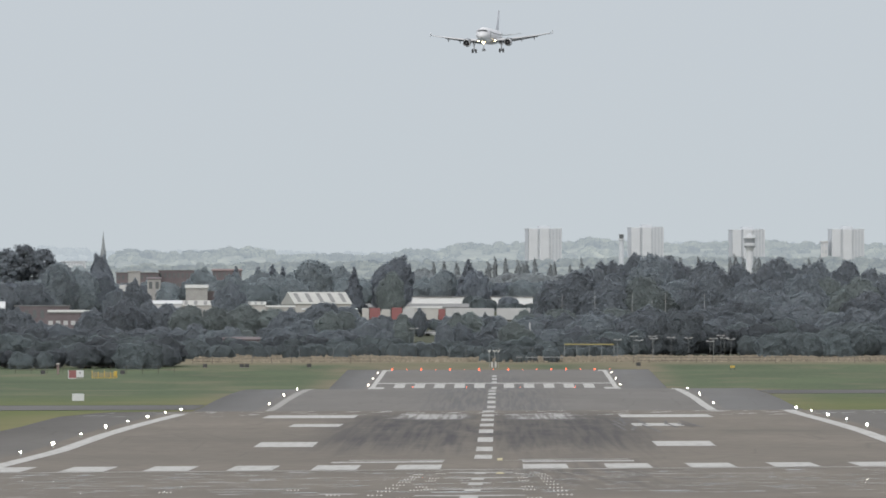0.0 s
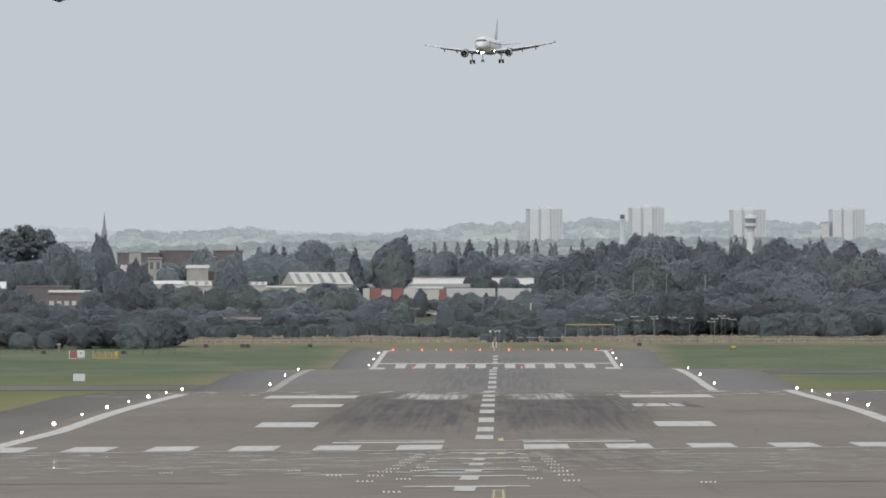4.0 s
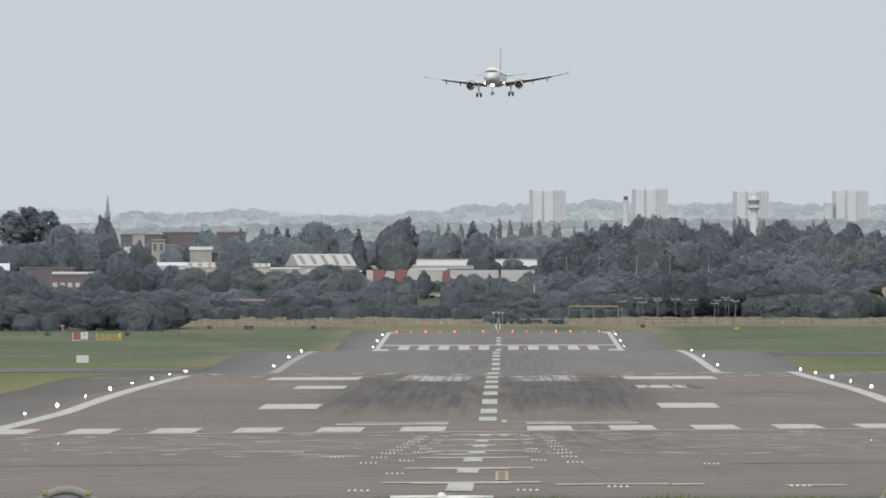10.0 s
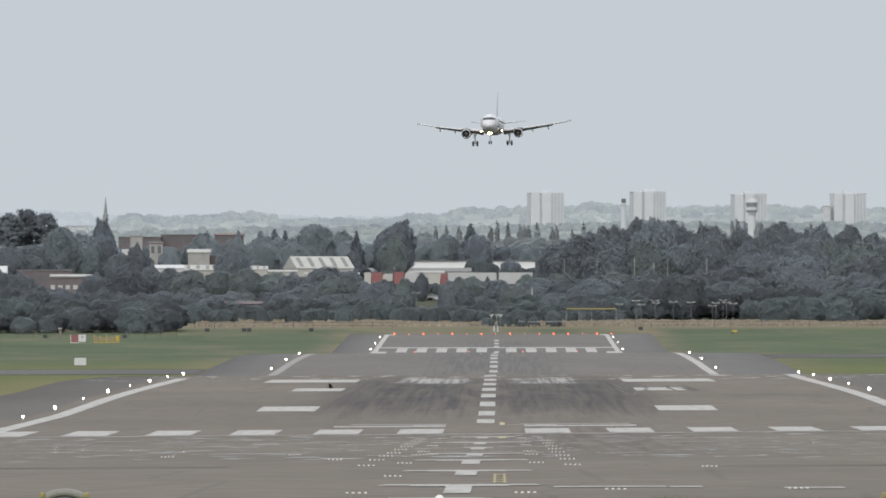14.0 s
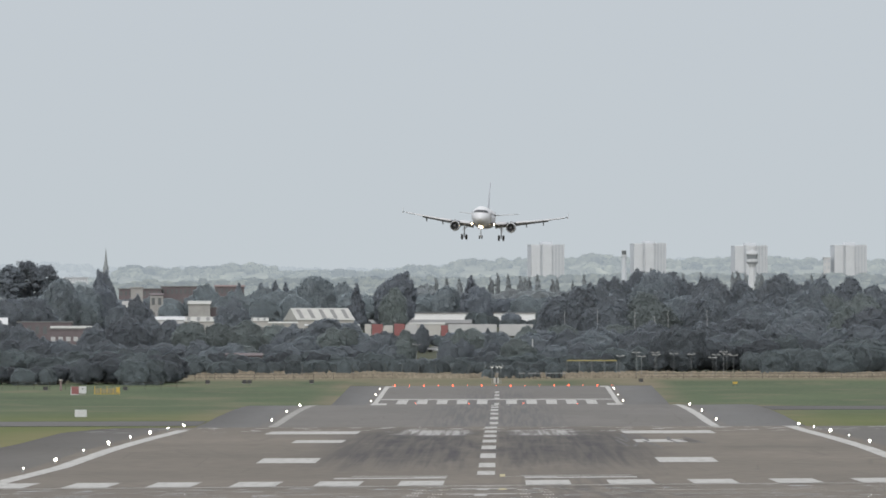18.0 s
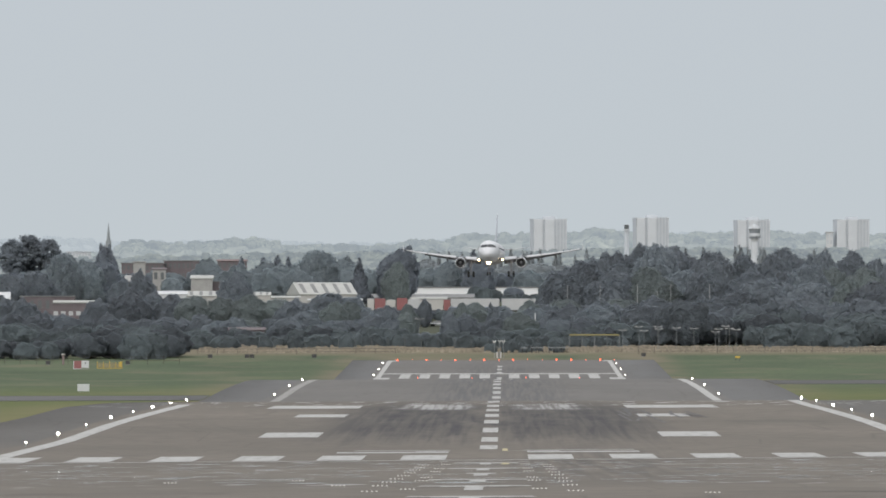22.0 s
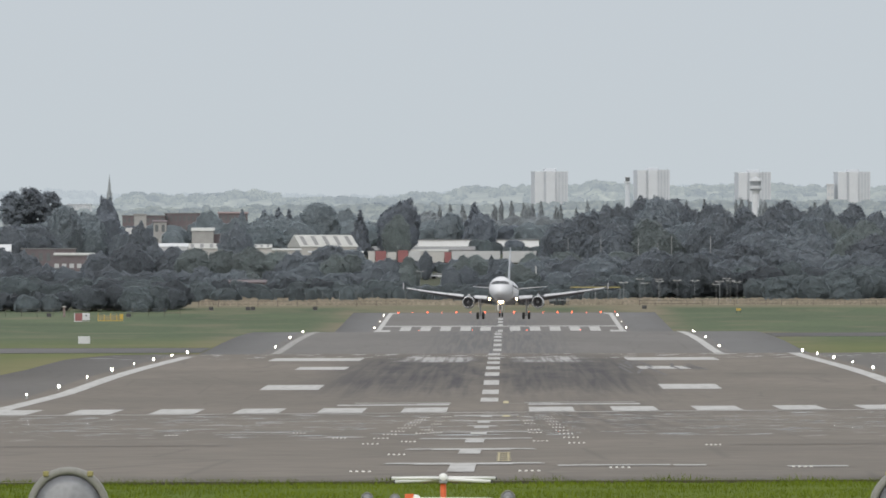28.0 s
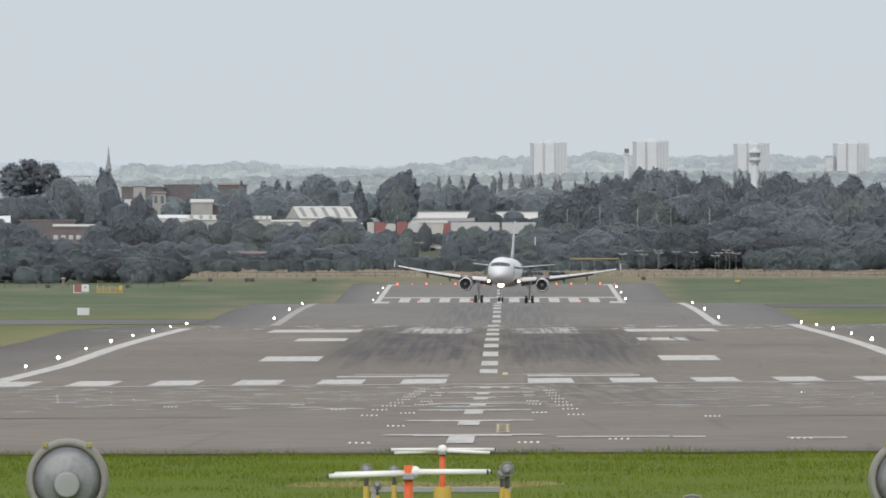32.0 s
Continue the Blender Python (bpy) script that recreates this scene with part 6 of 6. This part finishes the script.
    for s in (-1, 1):
        wing = part("wing", ring_loft([foil(c, 0.12 if x < 5 else 0.105 if x < 11 else 0.075, NOSE + le, s * x, z, radians(2.5)) for x, le, c, z in WS]), WING_SKIN, e, "light grey swept wing", smooth=True)
        # slats, pushed forward and down
        for xa, xb in ((2.6, 4.8), (6.7, 9.4), (9.5, 12.2), (12.3, 14.6), (14.7, 16.4)):
            rr = []
            for x in (xa, xb):
                le, c, z = wing_at(x)
                rr.append([(s * x, NOSE + le + dy * c, z + dz * c) for dy, dz in ((-0.07, -0.055), (-0.085, -0.03), (-0.06, 0.005), (0.02, 0.045), (0.06, 0.055), (0.02, 0.025), (-0.03, -0.03))])
            part("slat", ring_loft(rr), SLAT, wing, "bright deployed slat")
        # flaps, far down
        for xa, xb in ((2.2, 6.2), (6.3, 13.0)):
            rr = []
            for x in (xa, xb):
                le, c, z = wing_at(x)
                rr.append(foil(c * 0.22, 0.12, NOSE + le + c * 0.95, s * x, z - c * 0.045, radians(26), 10))
            part("flap", ring_loft(rr), WING_SKIN, wing, "flap fully lowered")
        le, c, z = wing_at(15)
        part("aileron", ring_loft([foil(wing_at(x)[1] * 0.24, 0.1, NOSE + wing_at(x)[0] + wing_at(x)[1] * 0.9, s * x, wing_at(x)[2] - 0.06, radians(8), 8) for x in (13.2, 16.2)]), WING_SKIN, wing)
        for x in (4.9, 8.6, 12.0):
            le, c, z = wing_at(x)
            part("flap_track_fairing", ring_loft([[(s * x + r * 0.55 * math.cos(a), NOSE + le + c * f, z - dz + r * math.sin(a)) for a in [2 * math.pi * i / 8 for i in range(8)]]
                                                 for f, r, dz in ((0.5, 0.03, 0.2), (0.65, 0.20, 0.36), (0.95, 0.26, 0.5), (1.2, 0.20, 0.85), (1.35, 0.03, 1.05))]), WING_SKIN, wing, smooth=True)
        # wing tip fence
        part("tip_fence", ring_loft([[(s * 17.02 + dx, NOSE + 19.5 + fy, 2.86 + fz) for dx, fy in ((-0.03, 0), (0.03, 0), (0.03, ch), (-0.03, ch))]
                                     for fz, fy0, ch in ((-0.35, 0.4, 0.7), (0.0, 0.0, 1.4), (0.75, 0.9, 0.6))]), HULL, wing)
        # engine
        X, Y0, Z0 = s * 5.75, NOSE + 11.0, 0.12
        prof = ((0.55, 0.78), (0.25, 0.80), (0.05, 0.83), (0.0, 0.875), (0.06, 0.92), (0.3, 0.98), (1.0, 1.04), (2.0, 1.04), (3.0, 0.92), (3.5, 0.80), (3.5, 0.74), (3.0, 0.70))
        seg = [2 * math.pi * i / 28 for i in range(28)]
        eng = part("engine", ring_loft([[(X + r * 0.98 * math.cos(a), Y0 + d, Z0 + r * math.sin(a)) for a in seg] for d, r in prof[4:]], caps=False), NACELLE, e, "pale round engine nacelle", smooth=True)
        part("intake_lip", ring_loft([[(X + r * 0.98 * math.cos(a), Y0 + d, Z0 + r * math.sin(a)) for a in seg] for d, r in prof[:5]], caps=False), LIP, eng, "polished intake lip", smooth=True)
        part("fan", tube((X, Y0 + 0.62, Z0), (X, Y0 + 0.9, Z0), 0.79, n=28), FAN, eng, "dark fan")
        for k in range(18):
            a = 2 * math.pi * k / 18
            bm = bmesh.new()
            vs = [bm.verts.new((X + r * math.cos(a + t), Y0 + yy, Z0 + r * math.sin(a + t))) for r, t, yy in ((0.25, -0.1, 0.60), (0.76, -0.05, 0.60), (0.76, 0.11, 0.50), (0.25, 0.16, 0.52))]
            bm.faces.new(vs)
            part("fan_blade", bm, FAN, eng)
        part("spinner", ring_loft([[(X + r * math.cos(a), Y0 + d, Z0 + r * math.sin(a)) for a in seg] for d, r in ((0.2, 0.02), (0.32, 0.13), (0.5, 0.22), (0.63, 0.27))]), STRUT, eng, smooth=True)
        part("exhaust_cone", tube((X, Y0 + 2.9, Z0), (X, Y0 + 4.5, Z0), 0.62, 0.3, n=20), STRUT, eng)
        part("pylon", box(X - 0.18, X + 0.18, Y0 + 1.0, Y0 + 5.0, Z0 + 0.82, Z0 + 1.35, 0.05), NACELLE, e)
        # tailplane
        part("tailplane", ring_loft([foil(c, 0.1, NOSE + le, s * x, z) for x, le, c, z in ((0.5, 31.0, 3.9, 2.85), (6.2, 34.4, 1.5, 3.42))]), HULL, e, "white tailplane", smooth=True)
        # main gear
        gx, gy = s * 3.8, 7.65
        ZG = -2.65
        leg = part("main_leg", tube((gx, gy, 0.9), (gx, gy, ZG + 0.58), 0.15, 0.12, 10), STRUT, e, "grey main gear strut")
        part("side_brace", tube((gx - s * 1.1, gy, 0.7), (gx, gy, -0.5), 0.07, n=8), STRUT, leg)
        part("axle", tube((gx - 0.5, gy, ZG + 0.57), (gx + 0.5, gy, ZG + 0.57), 0.08, n=8), STRUT, leg)
        part("leg_door", box(gx + s * 0.28, gx + s * 0.34, gy - 0.4, gy + 0.4, -0.75, 0.8, 0.02), BELLY, leg, "pale gear door")
        for k in (-0.46, 0.46):
            w = part("wheel", ring_loft([[(gx + k + dx, gy + r * math.cos(a), ZG + 0.57 + r * math.sin(a)) for a in [2 * math.pi * i / 22 for i in range(22)]]
                                         for dx, r in ((-0.19, 0.40), (-0.20, 0.50), (-0.12, 0.57), (0.12, 0.57), (0.20, 0.50), (0.19, 0.40))]), TYRE, leg, "black tyre", smooth=False)
        # wing root lights
        lx, ly, lz = s * 2.25, NOSE + 11.25, 0.62
        lamp = part("landing_light", ball((lx, ly, lz), 0.18, 12), BEAM_GLOW, e, "lit wing root landing light", smooth=True)
    # fin
    bm = ring_loft([[(p[2], p[1], z) for p in foil(c, 0.1, NOSE + le, 0, 0)] for le, c, z in ((26.6, 6.6, 3.85), (28.2, 5.6, 4.6), (33.6, 2.5, 9.7))])
    part("tail_fin", bm, TAILSKIN, e, "blue-grey tail fin", smooth=True)
    part("fin_cap", ring_loft([[(p[2], p[1], z) for p in foil(c, 0.1, NOSE + le, 0, 0)] for le, c, z in ((33.6, 2.5, 9.7), (33.9, 2.2, 9.85))]), HULL, e)
    # nose gear
    part("nose_leg", tube((0, 0, 0.6), (0, 0.05, -2.25), 0.10, 0.08, 10), STRUT, e, "grey nose gear strut")
    part("nose_brace", tube((0, 1.2, 0.2), (0, 0.05, -1.1), 0.06, n=8), STRUT, e)
    for k in (-0.25, 0.25):
        part("nose_wheel", ring_loft([[(k + dx, 0.05 + r * math.cos(a), -2.15 + r * math.sin(a)) for a in [2 * math.pi * i / 18 for i in range(18)]]
                                      for dx, r in ((-0.11, 0.27), (-0.11, 0.33), (-0.06, 0.38), (0.06, 0.38), (0.11, 0.33), (0.11, 0.27))]), TYRE, e, "small black nose tyre")
    for k in (-0.55, 0.55):
        part("nose_door", box(k - 0.03, k + 0.03, -0.2, 1.3, -0.55, 0.1, 0.02), BELLY, e)
    for dx, dz, r in ((-0.08, 0.0, 0.33), (0.08, 0.0, 0.33)):
        part("nose_light", ball((dx, -0.15, dz), r, 12), BEAM_GLOW, e, "lit nose gear lamp", smooth=True)
    return e


# ---------------- birds ----------------
def bird(label, body, wing_mt, k=1.0):
    """A dark pigeon-sized bird, beak towards -x."""
    e = thing("bird", Matrix(), label, "bird", "birds")
    prof = ((-0.17, 0.004, 0.0), (-0.145, 0.012, 0.0), (-0.125, 0.026, 0.006), (-0.10, 0.030, 0.006), (-0.075, 0.036, 0.0), (-0.02, 0.055, -0.006), (0.05, 0.048, -0.004), (0.11, 0.024, 0.0), (0.14, 0.016, 0.0))
    part("body", ring_loft([[(x, r * math.cos(a), z + r * math.sin(a)) for a in [2 * math.pi * i / 12 for i in range(12)]] for x, r, z in prof]), body, e, smooth=True)
    bm = bmesh.new()
    add_box(bm, 0.12, 0.23, -0.045, 0.045, -0.004, 0.006)
    part("tail", bm, body, e)
    wings = []
    for s in (-1, 1):
        rings = []
        for d, x0, x1, t in ((0.015, -0.055, 0.055, 0.010), (0.08, -0.065, 0.045, 0.008), (0.15, -0.045, 0.045, 0.006), (0.21, 0.0, 0.055, 0.004), (0.24, 0.04, 0.06, 0.002)):
            d, x0, x1 = d * k, x0 * k, x1 * k
            rings.append([(x0, s * d, 0.0), ((x0 + x1) / 2, s * d, t), (x1, s * d, 0.0), ((x0 + x1) / 2, s * d, -t * 0.4)])
        w = part("wing", ring_loft(rings), wing_mt, e, "pointed wing")
        w.matrix_basis = pose(0, s * 0.03, 0.03)
        wings.append((s, w))
    return e, wings


plane = airliner()
BIRDS = [bird("dark bird crossing the sky with beating wings", FEATHER, FEATHER), bird("black bird flying low over the runway", BLACK_FEATHER, BLACK_FEATHER, 1.5),
         bird("brown bird with paler wings crossing close by", FEATHER, PALE_FEATHER),
         bird("dark brown pigeon with pale wings speeding past close by", FEATHER, PALE_FEATHER)]

# seconds; place of the nose lamp; nose up, bank and crab in degrees
FLIGHT = [
    (0, -3.99, 4662.0, 90.84, 1.10, -1.05, 8.40),
    (0.5, -3.96, 4628.6, 88.78, 1.08, -1.05, 8.33),
    (1, -3.92, 4595.3, 87.69, 1.07, -1.05, 8.27),
    (1.5, -3.67, 4561.9, 86.14, 1.05, -1.05, 8.20),
    (2, -3.87, 4528.6, 84.36, 1.03, -1.05, 8.13),
    (2.5, -4.06, 4495.2, 82.60, 1.02, -1.07, 8.07),
    (3, -4.27, 4461.9, 80.86, 1.00, -1.09, 8.00),
    (3.5, -4.46, 4428.6, 79.39, 1.00, -1.11, 7.87),
    (5.5, -3.17, 4295.1, 72.67, 1.02, -1.18, 7.33),
    (6, -3.21, 4261.8, 70.54, 1.03, -1.20, 7.20),
    (6.5, -2.97, 4228.4, 68.78, 1.04, -1.27, 6.75),
    (7, -2.96, 4195.1, 66.75, 1.04, -1.33, 6.30),
    (7.5, -3.00, 4161.8, 65.40, 1.04, -1.40, 5.85),
    (8, -2.98, 4128.4, 63.83, 1.05, -1.47, 5.40),
    (8.5, -2.88, 4095.1, 62.91, 1.06, -1.53, 4.95),
    (9, -2.65, 4061.7, 61.40, 1.06, -1.60, 4.50),
    (9.5, -2.42, 4028.3, 60.15, 1.06, -1.59, 4.41),
    (10, -2.40, 3995.0, 59.19, 1.07, -1.58, 4.33),
    (10.5, -2.12, 3961.7, 57.71, 1.08, -1.56, 4.24),
    (11, -1.96, 3928.3, 56.25, 1.08, -1.55, 4.15),
    (11.5, -1.94, 3894.9, 54.59, 1.08, -1.54, 4.06),
    (12, -1.99, 3861.6, 52.76, 1.09, -1.52, 3.97),
    (12.5, -1.90, 3828.2, 51.16, 1.10, -1.51, 3.89),
    (13, -1.89, 3794.9, 48.92, 1.10, -1.50, 3.80),
    (13.5, -2.06, 3761.6, 47.03, 1.07, -1.50, 3.72),
    (15.5, -2.74, 3628.1, 40.88, 0.94, -0.24, 3.38),
    (16, -2.89, 3594.8, 39.73, 0.91, -0.87, 3.30),
    (16.5, -3.23, 3561.4, 38.42, 0.88, -1.50, 3.22),
    (17, -3.57, 3528.1, 36.88, 0.85, -0.74, 3.13),
    (17.5, -3.71, 3494.8, 35.31, 0.81, 0.70, 3.05),
    (18, -4.02, 3461.4, 33.69, 0.78, 2.10, 2.97),
    (18.5, -4.16, 3428.1, 31.87, 0.75, 3.25, 2.88),
    (19, -4.30, 3394.7, 30.09, 0.77, 3.52, 2.80),
    (19.5, -3.87, 3361.3, 28.54, 0.79, 2.33, 2.86),
    (20, -3.45, 3328.0, 26.83, 0.82, 0.50, 2.92),
    (20.5, -3.10, 3294.6, 25.13, 0.84, -0.27, 2.99),
    (21, -2.86, 3261.3, 23.36, 0.86, -0.17, 3.05),
    (21.5, -2.77, 3227.9, 21.54, 0.88, -0.05, 3.11),
    (22, -2.75, 3194.6, 19.67, 0.91, -0.33, 3.17),
    (22.5, -2.62, 3161.2, 17.85, 0.93, -0.79, 3.24),
    (23, -2.40, 3127.9, 16.13, 0.95, -0.62, 3.30),
    (23.5, -2.14, 3094.6, 14.47, 1.02, -0.32, 3.27),
    (24, -1.84, 3061.2, 12.81, 1.10, -0.05, 3.24),
    (24.5, -1.67, 3027.8, 11.47, 1.17, 0.00, 3.21),
    (26.5, -0.30, 2894.4, 5.80, 1.48, -2.39, 3.09),
    (27, -0.49, 2861.1, 4.86, 1.55, -1.55, 3.06),
    (27.5, -0.54, 2827.8, 3.96, 1.62, -0.34, 3.03),
    (28, -0.53, 2794.4, 3.19, 1.70, -0.12, 3.00),
    (28.5, -0.56, 2761.1, 2.56, 1.55, -0.15, 3.09),
    (29, -0.57, 2727.7, 2.08, 1.40, -0.47, 3.17),
    (29.5, -0.49, 2694.3, 1.73, 1.25, -1.13, 3.26),
    (30, -0.43, 2661.0, 1.49, 1.10, -1.73, 3.35),
    (30.5, -0.39, 2627.6, 1.41, 0.95, -1.86, 3.44),
    (31, -0.39, 2594.3, 1.43, 0.80, -1.14, 3.53),
    (31.5, -0.39, 2560.9, 1.40, 0.65, 0.10, 3.61),
    (32, -0.36, 2527.6, 1.37, 0.50, 0.85, 3.70),
]
# seconds; place; heading, for each bird
PATHS = [
    [
        (0, 45.90, 410.0, 9.62, 0),
        (2.5, 9.13, 410.0, 9.62, 0),
        (2.6, 7.54, 410.0, 9.73, 0),
        (2.7, 6.33, 410.0, 9.88, 0),
        (2.8, 4.59, 410.0, 10.09, 0),
        (2.9, 3.18, 410.0, 10.24, 0),
        (3, 1.46, 410.0, 10.35, 0),
        (3.1, 0.16, 410.0, 10.55, 0),
        (3.2, -1.52, 410.0, 10.69, 0),
        (3.3, -2.84, 410.0, 10.80, 0),
        (3.4, -4.42, 410.0, 10.94, 0),
        (3.5, -5.57, 410.0, 10.91, 0),
        (32, -424.74, 410.0, 10.91, 0),
    ],
    [
        (0, -146.03, 900.0, -0.88, 180),
        (12.6, -22.24, 900.0, -0.88, 180),
        (13, -18.54, 900.0, -0.83, 180),
        (13.5, -13.89, 900.0, -0.70, 180),
        (15.6, 7.12, 900.0, -0.54, 180),
        (16, 11.04, 900.0, -0.45, 180),
        (16.5, 15.81, 900.0, -0.40, 180),
        (16.8, 19.03, 900.0, -0.36, 180),
        (32, 168.37, 900.0, -0.36, 180),
    ],
    [
        (0, 278.71, 195.0, 6.01, 0),
        (18.3, 5.55, 195.0, 6.01, 0),
        (18.4, 4.14, 195.0, 5.96, 0),
        (18.5, 2.95, 195.0, 6.03, 0),
        (18.6, 1.10, 195.0, 5.95, 0),
        (18.7, -0.11, 195.0, 6.09, 0),
        (18.8, -1.93, 195.0, 6.04, 0),
        (18.9, -3.11, 195.0, 6.25, 0),
        (19, -4.88, 195.0, 6.32, 0),
        (19.1, -6.39, 195.0, 6.30, 0),
        (32, -198.93, 195.0, 6.30, 0),
    ],
    [
        (0, 143.9, 125.0, 2.85, 0),
        (10, 2.863, 125.0, 2.85, 0),
        (10.1, 1.594, 125.0, 2.897, 0),
        (10.2, -0.125, 125.0, 2.872, 0),
        (10.3, -1.377, 125.0, 2.948, 0),
        (10.4, -2.72, 125.0, 2.96, 0),
        (32, -307.0, 125.0, 2.96, 0),
    ],
]


def motions():
    walk(plane, [(t, pose(x, y, z, 0, 0, -crab) @ pose(0, 0, 0, -up, bank, 0)) for t, x, y, z, up, bank, crab in FLIGHT])
    for (ob, wings), path, (t0, t1, rate, high, low) in zip(BIRDS, PATHS, ((2.3, 3.8, 5.0, 30, -18), (12.2, 17.2, 5.5, 55, -38), (18.1, 19.4, 5.0, 18, -14), (9.7, 10.7, 5.0, 48, -30))):
        walk(ob, [(t, pose(x, y, z, 0, 0, turn)) for t, x, y, z, turn in path])
        for s, w in wings:
            rows = [(0.0, pose(0, s * 0.03, 0.03, s * 15, 0, 0))]
            k = 0
            t = t0
            while t < t1:
                up = high if k % 2 == 0 else low
                rows.append((t, pose(0, s * 0.03, 0.03, s * up, 0, 0)))
                k += 1
                t += 0.5 / rate
            rows.append((32.0, pose(0, s * 0.03, 0.03, s * 15, 0, 0)))
            walk(w, rows)


motions()
